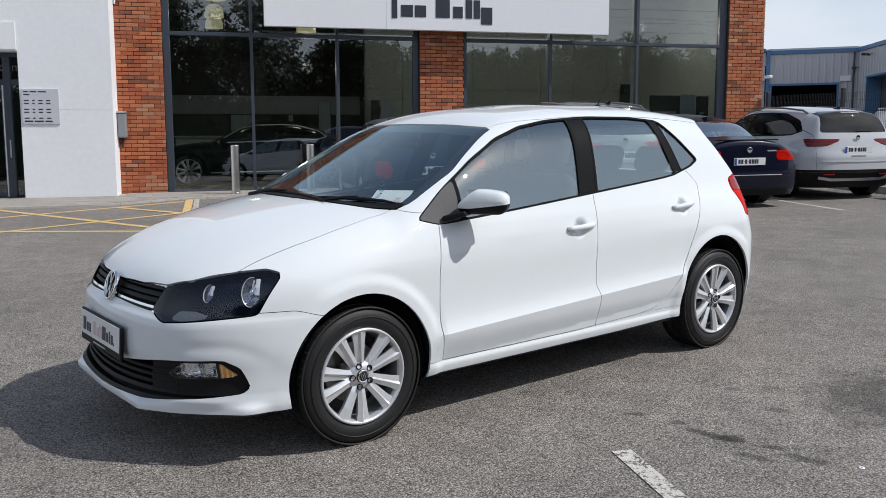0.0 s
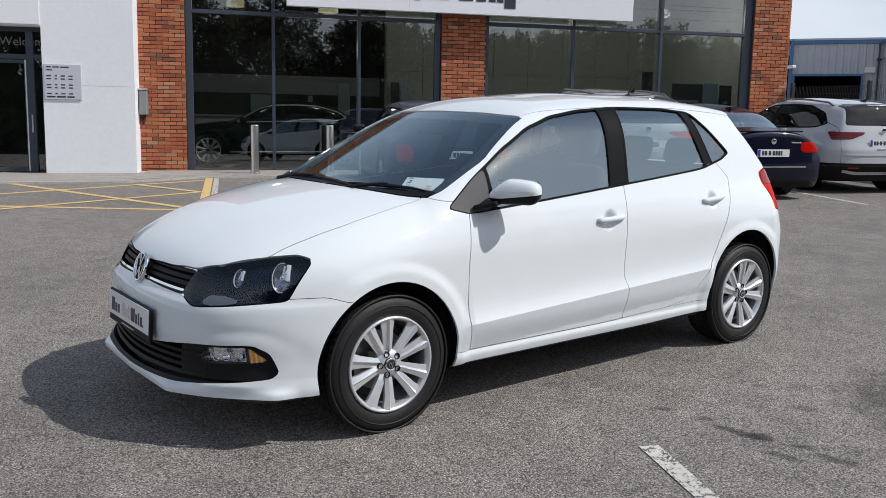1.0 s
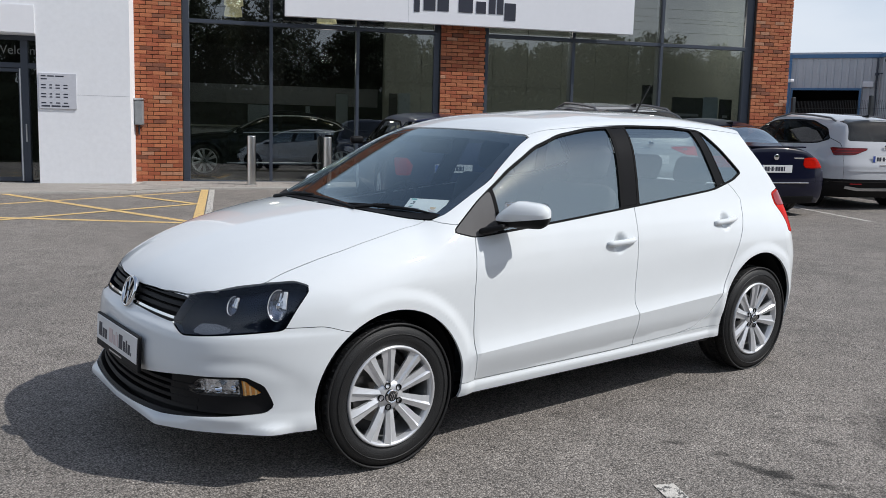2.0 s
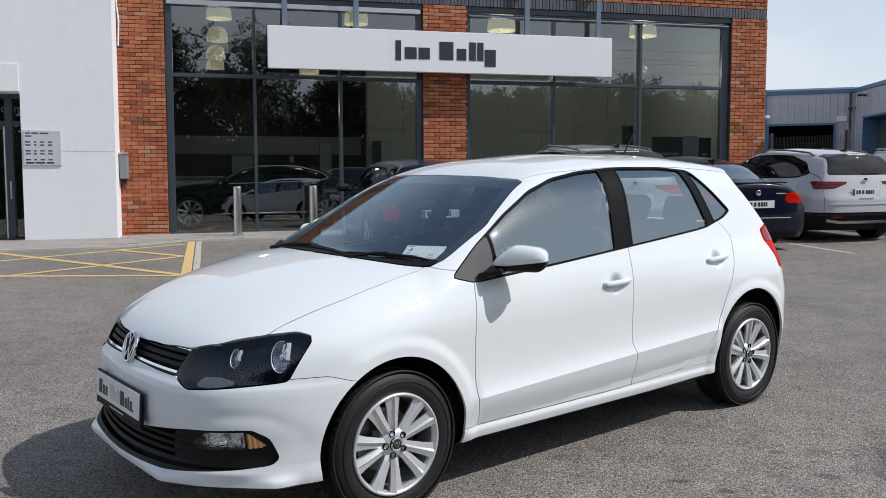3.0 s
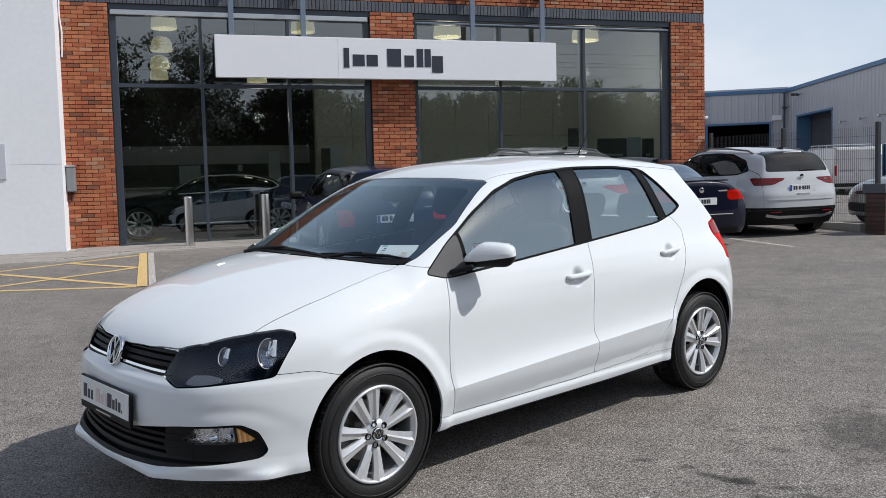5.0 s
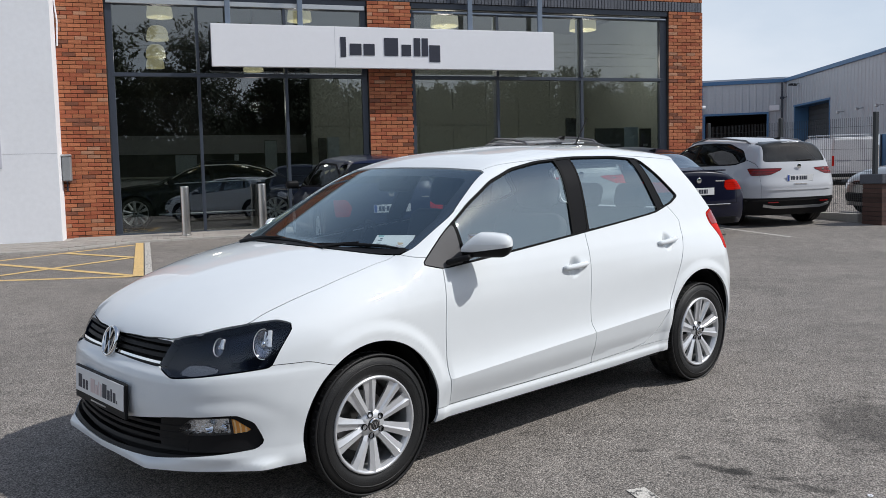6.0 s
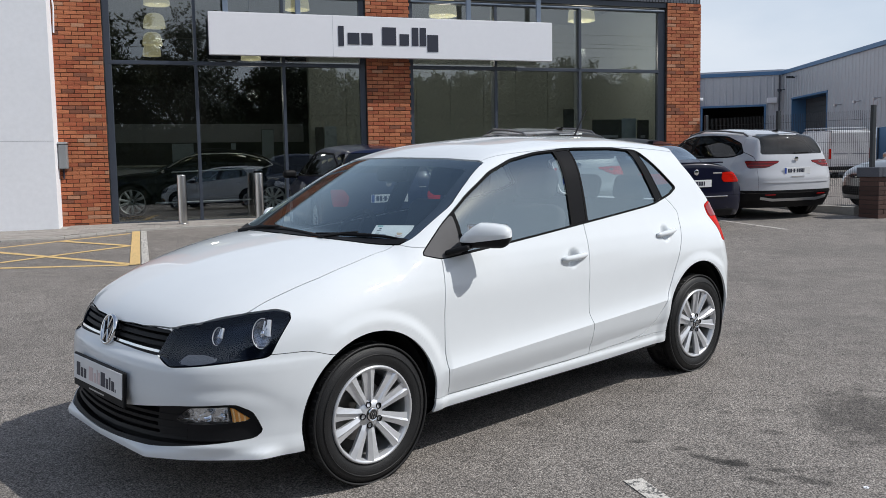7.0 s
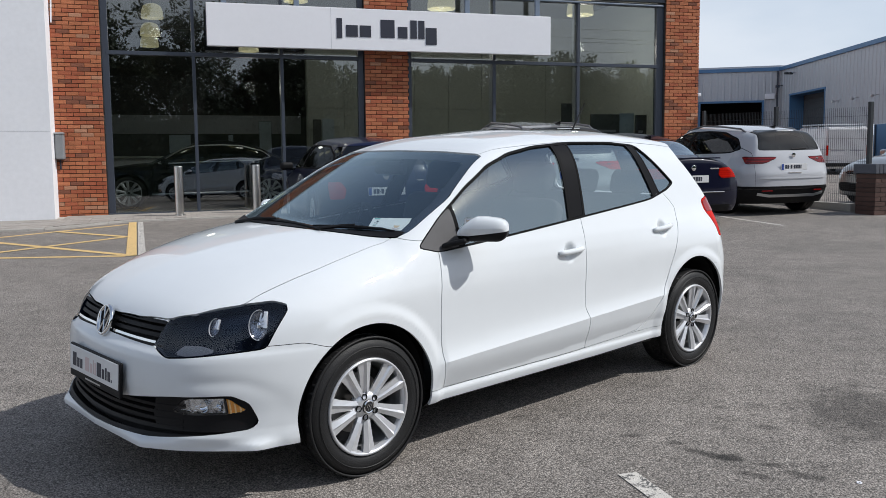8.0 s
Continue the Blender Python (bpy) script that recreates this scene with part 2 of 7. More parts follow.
M_CEIL = mat("showroom_ceiling", (0.25, 0.25, 0.24), 0.8, var=0.05)
M_SHADE = mat("pendant_shade", (0.80, 0.74, 0.50), 0.3, var=0.08, emit=((1.0, 0.90, 0.58), 0.36))
M_LAMPGLOW = mat("pendant_glow", (0.9, 0.85, 0.7), 0.4, emit=((1.0, 0.88, 0.6), 0.6))
M_CLAD = mat("cladding_grey", (0.47, 0.49, 0.52), 0.45, 0.2, var=0.06, scale=1.5)
M_BLUE = mat("trim_blue", (0.07, 0.18, 0.34), 0.45, var=0.08)
M_DARKIN = mat("dark_inside", (0.012, 0.012, 0.013), 0.9, var=0.1)
M_FENCE = mat("fence_steel", (0.035, 0.04, 0.045), 0.5, 0.2, var=0.1)


# ---------------------------------------------------------------- mesh tools
def obj(name, me, material, parent=None, label=""):
    ob = new(name, me)
    if material is not None and not me.materials:
        me.materials.append(material)
    if parent is not None:
        ob.parent = parent
    if label:
        tagged(ob, label)
    return ob


def part(name, bm, material, parent, label="", smooth=False):
    me = bpy.data.meshes.new(name)
    bmesh.ops.recalc_face_normals(bm, faces=bm.faces)
    bm.to_mesh(me)
    bm.free()
    if smooth:
        me.polygons.foreach_set("use_smooth", [True] * len(me.polygons))
    return obj(name, me, material, parent, label)


def thing(name, m, label, category, group="", kind=""):
    e = new(name)
    e.empty_display_size = 0.2
    e.matrix_world = m
    return tagged(e, label, category, group, kind)


def box(bm, x0, x1, y0, y1, z0, z1, bevel=0.0, m=None):
    r = bmesh.ops.create_cube(bm, size=1.0)
    vs = r["verts"]
    for v in vs:
        v.co = Vector((x0 + (v.co.x + 0.5) * (x1 - x0), y0 + (v.co.y + 0.5) * (y1 - y0), z0 + (v.co.z + 0.5) * (z1 - z0)))
    if bevel:
        es = list({e for v in vs for e in v.link_edges})
        r = bmesh.ops.bevel(bm, geom=es, offset=bevel, segments=2, affect="EDGES", profile=0.5)
        vs = list({v for f in r["faces"] for v in f.verts} | {v for v in vs if v.is_valid})
    if m is not None:
        bmesh.ops.transform(bm, matrix=m, verts=vs)
    return vs


def boxes(rows, bevel=0.0):
    bm = bmesh.new()
    for r in rows:
        box(bm, *r, bevel=bevel)
    return bm


def lathe(profile, n=48, axis="z", closed=False):
    """Turns a profile of (radius, height) about an axis."""
    bm = bmesh.new()
    rings = []
    for r, h in profile:
        ring = []
        for k in range(n):
            a = 2 * math.pi * k / n
            c, s = r * math.cos(a), r * math.sin(a)
            ring.append(bm.verts.new((c, s, h) if axis == "z" else (c, h, s)))
        rings.append(ring)
    if closed:
        rings.append(rings[0])
    for a, b in zip(rings, rings[1:]):
        for k in range(n):
            bm.faces.new((a[k], a[(k + 1) % n], b[(k + 1) % n], b[k]))
    return bm


def tube(pts, r, n=8, bm=None):
    """A round bar along points."""
    bm = bm or bmesh.new()
    rings = []
    for i, p in enumerate(pts):
        p = Vector(p)
        d = (Vector(pts[min(i + 1, len(pts) - 1)]) - Vector(pts[max(i - 1, 0)])).normalized()
        u = d.orthogonal().normalized() if abs(d.z) > 0.9 else d.cross(Vector((0, 0, 1))).normalized()
        w = d.cross(u)
        rr = r[i] if isinstance(r, (list, tuple)) else r
        rings.append([bm.verts.new(p + rr * (math.cos(2 * math.pi * k / n) * u + math.sin(2 * math.pi * k / n) * w)) for k in range(n)])
    for a, b in zip(rings, rings[1:]):
        for k in range(n):
            bm.faces.new((a[k], a[(k + 1) % n], b[(k + 1) % n], b[k]))
    bm.faces.new(rings[0])
    bm.faces.new(rings[-1])
    return bm


def plate(pts, t, normal=(0, 0, 1), bm=None):
    """A flat slab of thickness t on a polygon."""
    bm = bm or bmesh.new()
    n = Vector(normal) * t
    a = [bm.verts.new(p) for p in pts]
    b = [bm.verts.new(Vector(p) + n) for p in pts]
    bm.faces.new(a[::-1])
    bm.faces.new(b)
    for i in range(len(a)):
        j = (i + 1) % len(a)
        bm.faces.new((a[i], a[j], b[j], b[i]))
    return bm


# smooth shapes: a surface where a field is zero, cut into panels along outlines
def spline(knots):
    k = np.array(knots, float)
    kx, ky = k[:, 0], k[:, 1]
    h = np.diff(kx)
    dl = np.diff(ky) / h
    m = np.zeros(len(kx))
    m[0], m[-1] = dl[0], dl[-1]
    for i in range(1, len(kx) - 1):
        if dl[i - 1] * dl[i] > 0:
            w1, w2 = 2 * h[i] + h[i - 1], h[i] + 2 * h[i - 1]
            m[i] = (w1 + w2) / (w1 / dl[i - 1] + w2 / dl[i])

    def f(x):
        x = np.asarray(x, float)
        i = np.clip(np.searchsorted(kx, x) - 1, 0, len(kx) - 2)
        t = (np.clip(x, kx[0], kx[-1]) - kx[i]) / h[i]
        v = (1 + 2 * t) * (1 - t) ** 2 * ky[i] + t * (1 - t) ** 2 * h[i] * m[i] + t * t * (3 - 2 * t) * ky[i + 1] + t * t * (t - 1) * h[i] * m[i + 1]
        return v + np.where(x < kx[0], (x - kx[0]) * m[0], 0) + np.where(x > kx[-1], (x - kx[-1]) * m[-1], 0)
    return f


def smax(a, b, r):
    h = np.clip(r - np.abs(a - b), 0, None) / r
    return np.maximum(a, b) + h * h * r * 0.25


def smin(a, b, r):
    return -smax(-a, -b, r)


def sstep(a, b, x):
    t = np.clip((x - a) / (b - a), 0, 1)
    return t * t * (3 - 2 * t)


def gradient(f, v, e=0.002):
    g = np.empty_like(v)
    for k in range(3):
        d = np.zeros(3)
        d[k] = e
        a, b = v + d, v - d
        g[:, k] = (f(a[:, 0], a[:, 1], a[:, 2]) - f(b[:, 0], b[:, 1], b[:, 2])) / (2 * e)
    return g


def nets(f, lo, hi, h, rounds=2):
    """The zero surface of f as (places, normals, triangles)."""
    ax = [np.arange(lo[k], hi[k] + h, h) for k in range(3)]
    val = f(ax[0][:, None, None], ax[1][None, :, None], ax[2][None, None, :])
    neg = val < 0
    sh = np.array(neg.shape) - 1
    cnt = np.zeros(sh, int)
    for i in (0, 1):
        for j in (0, 1):
            for k in (0, 1):
                cnt += neg[i:sh[0] + i, j:sh[1] + j, k:sh[2] + k]
    act = (cnt > 0) & (cnt < 8)
    idx = -np.ones(sh, int)
    idx[act] = np.arange(act.sum())
    c = np.argwhere(act)
    v = np.array(lo) + (c + 0.5) * h
    quads = []
    for k in range(3):
        a, b = [slice(None)] * 3, [slice(None)] * 3
        a[k], b[k] = slice(0, -1), slice(1, None)
        e = np.argwhere(neg[tuple(a)] != neg[tuple(b)])
        o = [j for j in range(3) if j != k]
        e = e[(e[:, o[0]] > 0) & (e[:, o[1]] > 0) & (e[:, o[0]] < sh[o[0]]) & (e[:, o[1]] < sh[o[1]])]
        q = []
        for d0, d1 in ((0, 0), (1, 0), (1, 1), (0, 1)):
            p = e.copy()
            p[:, o[0]] -= d0
            p[:, o[1]] -= d1
            q.append(idx[p[:, 0], p[:, 1], p[:, 2]])
        quads.append(np.stack(q, 1))
    quads = np.concatenate(quads)
    quads = quads[(quads >= 0).all(1)]

    def settle(v, times):
        for _ in range(times):
            g = gradient(f, v)
            s = f(v[:, 0], v[:, 1], v[:, 2])
            step_ = (s / np.maximum((g * g).sum(1), 0.05))[:, None] * g
            ln = np.linalg.norm(step_, axis=1, keepdims=True)
            v = v - step_ * np.minimum(1, h / np.maximum(ln, 1e-9))
        return v
    v = settle(v, 4)
    ea = np.concatenate([quads[:, [i, (i + 1) % 4]] for i in range(4)])
    for _ in range(rounds):
        acc, num = np.zeros_like(v), np.zeros(len(v))
        np.add.at(acc, ea[:, 0], v[ea[:, 1]])
        np.add.at(num, ea[:, 0], 1)
        np.add.at(acc, ea[:, 1], v[ea[:, 0]])
        np.add.at(num, ea[:, 1], 1)
        v = settle(0.5 * v + 0.5 * acc / np.maximum(num, 1)[:, None], 2)
    n = gradient(f, v, 0.0015)
    n /= np.maximum(np.linalg.norm(n, axis=1, keepdims=True), 1e-9)
    tri = np.concatenate([quads[:, [0, 1, 2]], quads[:, [0, 2, 3]]])
    fn = np.cross(v[tri[:, 1]] - v[tri[:, 0]], v[tri[:, 2]] - v[tri[:, 0]])
    flip = (fn * n[tri].mean(1)).sum(1) < 0
    tri[flip] = tri[flip][:, ::-1]
    return v, n, tri


def cut(mesh, d):
    """What lies where d is negative, cut cleanly along d = 0. d: a value for each vertex."""
    v, n, t = mesh
    if len(t) == 0:
        return mesh
    ins = d <= 0
    c = ins[t].sum(1)
    keep = t[c == 3]
    new_t, ev, en, base = [keep], [], [], len(v)
    one, two = t[c == 1], t[c == 2]

    def roll(tt, want):
        k = np.argmax(ins[tt] == want, axis=1)
        return np.stack([tt[np.arange(len(tt)), (k + i) % 3] for i in range(3)], 1)

    def edge(a, b):
        s = np.clip(d[a] / np.where(np.abs(d[a] - d[b]) < 1e-12, 1e-12, d[a] - d[b]), 0, 1)[:, None]
        return v[a] + s * (v[b] - v[a]), n[a] + s * (n[b] - n[a])
    if len(one):
        o = roll(one, True)
        for b in (1, 2):
            p, q = edge(o[:, 0], o[:, b])
            ev.append(p)
            en.append(q)
        k = len(o)
        new_t.append(np.stack([o[:, 0], base + np.arange(k), base + k + np.arange(k)], 1))
        base += 2 * k
    if len(two):
        o = roll(two, False)
        for b in (1, 2):
            p, q = edge(o[:, 0], o[:, b])
            ev.append(p)
            en.append(q)
        k = len(o)
        a, b = base + np.arange(k), base + k + np.arange(k)
        new_t += [np.stack([a, o[:, 1], o[:, 2]], 1), np.stack([a, o[:, 2], b], 1)]
    v2 = np.concatenate([v] + ev)
    n2 = np.concatenate([n] + en)
    t2 = np.concatenate(new_t)
    key = np.round(v2 * 20000).astype(np.int64)
    key = key[:, 0] * 73856093 ^ key[:, 1] * 19349663 ^ key[:, 2] * 83492791
    used = np.unique(t2)
    _, first, inv = np.unique(key[used], return_index=True, return_inverse=True)
    remap = np.zeros(len(v2), int)
    remap[used] = inv.reshape(-1)
    sel = used[first]
    t3 = remap[t2]
    t3 = t3[(t3[:, 0] != t3[:, 1]) & (t3[:, 1] != t3[:, 2]) & (t3[:, 0] != t3[:, 2])]
    n3 = n2[sel]
    return v2[sel], n3 / np.maximum(np.linalg.norm(n3, axis=1, keepdims=True), 1e-9), t3


def outline(pts, rounds=2):
    """A closed outline with its corners cut round; gives the signed distance to it (inside negative)."""
    p = np.array(pts, float)
    for _ in range(rounds):
        q = np.roll(p, -1, 0)
        p = np.stack([0.9 * p + 0.1 * q, 0.1 * p + 0.9 * q], 1).reshape(-1, 2)

    def f(a, b):
        a, b = np.asarray(a), np.asarray(b)
        best, ins = np.full(a.shape, 1e9), np.zeros(a.shape, bool)
        for (x0, y0), (x1, y1) in zip(p, np.roll(p, -1, 0)):
            dx, dy = x1 - x0, y1 - y0
            t = np.clip(((a - x0) * dx + (b - y0) * dy) / max(dx * dx + dy * dy, 1e-12), 0, 1)
            best = np.minimum(best, (a - x0 - t * dx) ** 2 + (b - y0 - t * dy) ** 2)
            if y0 != y1:
                ins ^= ((y0 > b) != (y1 > b)) & (a < x0 + (b - y0) * dx / (y1 - y0))
        return np.where(ins, -1, 1) * np.sqrt(best)
    return f


def mirrored(mesh):
    v, n, t = mesh
    s = np.array([1, -1, 1])
    return v * s, n * s, t[:, ::-1]


def panel(name, mesh, material, parent, side=-1, depth=0.012, sink=0.0, label=""):
    """A body panel from one half; side -1 or 1: that side, 0: both as one. The edges turn inwards by depth."""
    if len(mesh[2]) == 0:
        return None
    v, n, t = mesh if side == 1 else mirrored(mesh)
    if side == 0:
        a = mesh
        v, n, t = np.concatenate([a[0], v]), np.concatenate([a[1], n]), np.concatenate([a[2], t + len(a[0])])
    v = v - n * sink
    if depth:
        e = np.concatenate([t[:, [0, 1]], t[:, [1, 2]], t[:, [2, 0]]])
        k = np.sort(e, 1)
        _, i, cnt = np.unique(k[:, 0] * (len(v) + 1) + k[:, 1], return_index=True, return_counts=True)
        b = e[i[cnt == 1]]
        b = b[~((np.abs(v[b[:, 0], 1]) < 2e-4) & (np.abs(v[b[:, 1], 1]) < 2e-4))]
        a0, a1 = v[b[:, 0]], v[b[:, 1]]
        c0, c1 = a0 - n[b[:, 0]] * depth, a1 - n[b[:, 1]] * depth
        out = np.cross(a1 - a0, n[b[:, 0]])
        out /= np.maximum(np.linalg.norm(out, axis=1, keepdims=True), 1e-9)
        m, o = len(b), len(v)
        v = np.concatenate([v, a0, a1, c1, c0])
        n = np.concatenate([n, out, out, out, out])
        r = np.arange(m)
        t = np.concatenate([t, np.stack([o + m + r, o + r, o + 3 * m + r], 1), np.stack([o + m + r, o + 3 * m + r, o + 2 * m + r], 1)])
    me = bpy.data.meshes.new(name)
    me.from_pydata(v.tolist(), [], t.tolist())
    me.polygons.foreach_set("use_smooth", [True] * len(me.polygons))
    me.normals_split_custom_set_from_vertices(n.tolist())
    return obj(name, me, material, parent, label)


def blob(name, f, lo, hi, h, material, parent, label="", m=None):
    """A rounded solid from a field."""
    v, n, t = nets(f, lo, hi, h)
    if m is not None:
        r = np.array(m.to_3x3())
        v = v @ r.T + np.array(m.translation)
        n = n @ r.T
    me = bpy.data.meshes.new(name)
    me.from_pydata(v.tolist(), [], t.tolist())
    me.polygons.foreach_set("use_smooth", [True] * len(me.polygons))
    me.normals_split_custom_set_from_vertices((n / np.linalg.norm(n, axis=1, keepdims=True)).tolist())
    return obj(name, me, material, parent, label)


def rbox(cx, cy, cz, sx, sy, sz, r):
    """Field of a box with round edges (half sizes)."""
    def f(x, y, z):
        a, b, c = np.abs(x - cx) - (sx - r), np.abs(y - cy) - (sy - r), np.abs(z - cz) - (sz - r)
        return np.sqrt(np.maximum(a, 0) ** 2 + np.maximum(b, 0) ** 2 + np.maximum(c, 0) ** 2) + np.minimum(np.maximum(a, np.maximum(b, c)), 0) - r
    return f


# ---------------------------------------------------------------- ground
def sheet(name, x0, x1, y0, y1, lift, material, label, category, n=1):
    bm = bmesh.new()
    c = [bm.verts.new((x, y, ground_z(x, y) + lift)) for x, y in ((x0, y0), (x1, y0), (x1, y1), (x0, y1))]
    bm.faces.new(c)
    me = bpy.data.meshes.new(name)
    bm.to_mesh(me)
    bm.free()
    return tagged(obj(name, me, material), label, category, kind="structure")


sheet("ground", -400, 400, -400, 400, 0.0, M_ASPHALT, "worn grey asphalt forecourt with pale stone grain", "ground")


def road_mark(name, pts, material, label, lift=0.004):
    bm = bmesh.new()
    bm.faces.new([bm.verts.new((x, y, ground_z(x, y) + lift)) for x, y in pts])
    me = bpy.data.meshes.new(name)
    bmesh.ops.recalc_face_normals(bm, faces=bm.faces)
    bm.to_mesh(me)
    bm.free()
    return tagged(obj(name, me, material), label, "road marking", kind="structure")


def stripe(a, b, w):
    d = (Vector(b) - Vector(a)).normalized()
    s = Vector((-d.y, d.x)) * w / 2
    return [tuple(Vector(a) + s), tuple(Vector(a) - s), tuple(Vector(b) - s), tuple(Vector(b) + s)]


for i, (a, b) in enumerate([((-9.0, 5.3), (-1.16, 11.36)), ((-9.0, 9.2), (-0.98, 7.06)), ((-4.75, 11.62), (-0.93, 7.09)),
                            ((-7.4, 3.9), (-1.07, 9.33)), ((-2.19, 10.6), (-1.07, 9.32))]):
    road_mark("yellow_line", stripe(a, b, 0.115), M_YELLOW, "thin yellow hatching line painted on asphalt", 0.003 + 0.001 * i)
road_mark("yellow_edge_line", stripe((-1.085, 11.68), (-0.915, 7.02), 0.125), M_YELLOW, "broad yellow edge line painted on asphalt", 0.009)
road_mark("white_edge_line", stripe((-0.960, 11.66), (-0.790, 6.98), 0.09), M_WHITELINE, "white edge line beside the yellow one", 0.0105)
road_mark("bay_line", stripe((1.355, -1.08), (1.36, -5.6), 0.085), M_WHITELINE, "worn white parking bay line on asphalt", 0.004)
road_mark("bay_line", stripe((8.60, 12.4), (8.43, 6.85), 0.09), M_WHITELINE, "worn white parking bay line on asphalt", 0.004)
road_mark("bay_line", stripe((11.25, 12.4), (11.1, 7.2), 0.09), M_WHITELINE, "worn white parking bay line on asphalt", 0.004)

cap_ = thing("bottle_cap", pose(2.18, -1.467, ground_z(2.18, -1.467), 4, -3, 0) @ Matrix.Scale(.62, 4), "small flattened white bottle cap lying on the asphalt", "bottle cap")
part("cap_ring", lathe([(.006, .001), (.017, .001), (.018, .005), (.015, .007), (.007, .006), (.006, .001)], 20), M_SIGN, cap_)
part("cap_centre", lathe([(.0005, .001), (.0065, .001), (.0065, .004), (.0005, .0042)], 16), M_INK, cap_)

# ---------------------------------------------------------------- showroom
FACADE = 13.30
GLASS_Y = 13.42
TOP = 6.2
SOLDIER = (4.865, 5.075)


def solid(name, rows, material, label, category, kind="structure", bevel=0.0):
    me = bpy.data.meshes.new(name)
    bm = boxes(rows, bevel)
    bm.to_mesh(me)
    bm.free()
    return tagged(obj(name, me, material), label, category, kind=kind)


PIERS = {"wall_pier_west": (-2.44, -1.58), "wall_pier_middle": (3.39, 4.31), "wall_pier_east": (10.28, 11.15)}
pier_obs = {}
for pname, (x0, x1) in PIERS.items():
    pier_obs[pname] = solid(pname, [(x0, x1 - 0.012, FACADE + 0.012, FACADE + 0.34, 0.0, SOLDIER[0])], M_MORTAR, "red brick pier between the showroom windows", "wall")
band = solid("wall_band", [(-2.44, 11.138, FACADE + 0.012, FACADE + 0.34, SOLDIER[0] + 0.002, TOP)], M_MORTAR, "red brick wall band with a slate-grey soldier course", "wall")
solid("wall_east", [(10.85, 11.138, FACADE + 0.345, 24.0, -0.2, TOP)], M_BRICK[1], "red brick side wall of the showroom", "wall")
# near-black colour on the back and west walls carries the deep room's shade
solid("wall_back", [(-9.0, 10.84, 23.7, 24.0, -0.2, TOP)], M_INDARK, "back wall inside the showroom, darkened for the dim depth", "wall")
solid("wall_inner_west", [(-9.0, -8.7, 13.7, 23.69, -0.2, TOP)], M_INDARK, "side wall inside the showroom, darkened for the dim depth", "wall")
solid("wall_inner_east", [(10.70, 10.84, 13.7, 23.69, 0.2, 5.29)], M_INWALL, "pale grey inner face of the side wall", "wall")
solid("ceiling", [(-8.69, 10.84, 13.66, 23.69, 5.30, 5.45)], M_CEIL, "grey showroom ceiling", "ceiling")
solid("roof", [(-9.0, 11.14, 13.30, 24.0, TOP + 0.002, TOP + 0.2)], M_CLAD, "flat roof of the showroom", "roof")
solid("floor", [(-8.69, 10.69, 13.48, 23.69, 0.10, 0.36)], M_FLOORTILE, "polished grey showroom floor", "floor")
# partitions and furniture seen dimly inside
solid("wall_partition_east", [(3.05, 10.69, 19.0, 19.2, 0.36, 5.29)], M_INWALL, "pale grey panelled partition inside the showroom", "wall")
# the dim openings at the back, their shade put into one near-black sheet
solid("wall_partition_west", [(-8.0, 0.5, 20.2, 20.4, 0.36, 3.6)], M_INDARK, "partition inside the showroom, darkened for the dim openings", "wall")
pw = thing("partition_panelling", pose(0, 0, 0), "pale grey wall panels with thin dark joints", "panelling", kind="structure")
for i in range(8):
    for z0, z1 in ((0.38, 2.70), (2.716, 5.2)):
        x0 = 3.075 + 0.972 * i
        part("panel", boxes([(x0, min(x0 + 0.960, 10.68), 18.96, 18.998, z0, z1)]), M_INWALL, pw)
solid("trim_bulkhead", [(-3.2, 3.04, 20.10, 20.19, 2.07, 2.56)], M_GREYBOARD, "pale bulkhead band over the dark openings at the back", "bulkhead")
M_PALEBOARD = mat("board_pale_blue", (0.42, 0.50, 0.58), 0.5, var=0.05)
for x0, x1, y0, top, pale in ((8.21, 8.55, 14.3, 2.58, 0), (8.95, 9.70, 14.3, 2.34, 0), (9.72, 10.09, 14.32, 2.37, 1), (10.12, 10.42, 14.3, 2.33, 0), (3.40, 3.72, 18.72, 2.42, 1), (3.16, 3.38, 18.72, 2.40, 0)):
    d = thing("display_board", pose(0, 0, 0), "tall pale blue display board inside the showroom" if pale else "tall dark display board inside the showroom", "display board", "showroom display boards")
    part("board", boxes([(x0, x1, y0, y0 + 0.05, 0.41, top)], 0.01), M_PALEBOARD if pale else M_INDARK, d)
    part("base", boxes([(x0 + 0.02, x1 - 0.02, y0 - 0.08, y0 + 0.14, 0.36, 0.41)], 0.01), M_INDARK, d)
    if x0 in (8.95, 10.12):
        for i in range(3):
            part("print_bar", boxes([(x0 + 0.08, x1 - 0.10, y0 - 0.004, y0 - 0.001, top - 0.42 - 0.14 * i, top - 0.36 - 0.14 * i)]), M_GREYBOARD, d)
for x0, x1, z0, z1 in ((-0.45, 0.10, 1.56, 2.04), (1.08, 1.20, 1.66, 2.04), (1.90, 2.22, 1.50, 2.40)):
    d = thing("wall_poster", pose(0, 0, 0), "pale unprinted poster panel on the dark back wall", "poster", "posters on the back wall")
    part("sheet", boxes([(x0, x1, 20.062, 20.07, z0, z1)]), M_PALEBOARD, d)
    part("backing", boxes([(x0 - .01, x1 + .01, 20.071, 20.098, z0 - .01, z1 + .01)]), M_INDARK, d)
desk = thing("reception_desk", pose(0, 0, 0), "white reception desk at the back of the showroom", "desk")
part("desk_front", boxes([(-1.8, 1.6, 18.6, 18.68, 0.36, 1.42)], 0.02), M_SIGN, desk)
part("desk_top", boxes([(-1.9, 1.7, 18.5, 19.2, 1.42, 1.47)], 0.01), M_INWALL, desk)


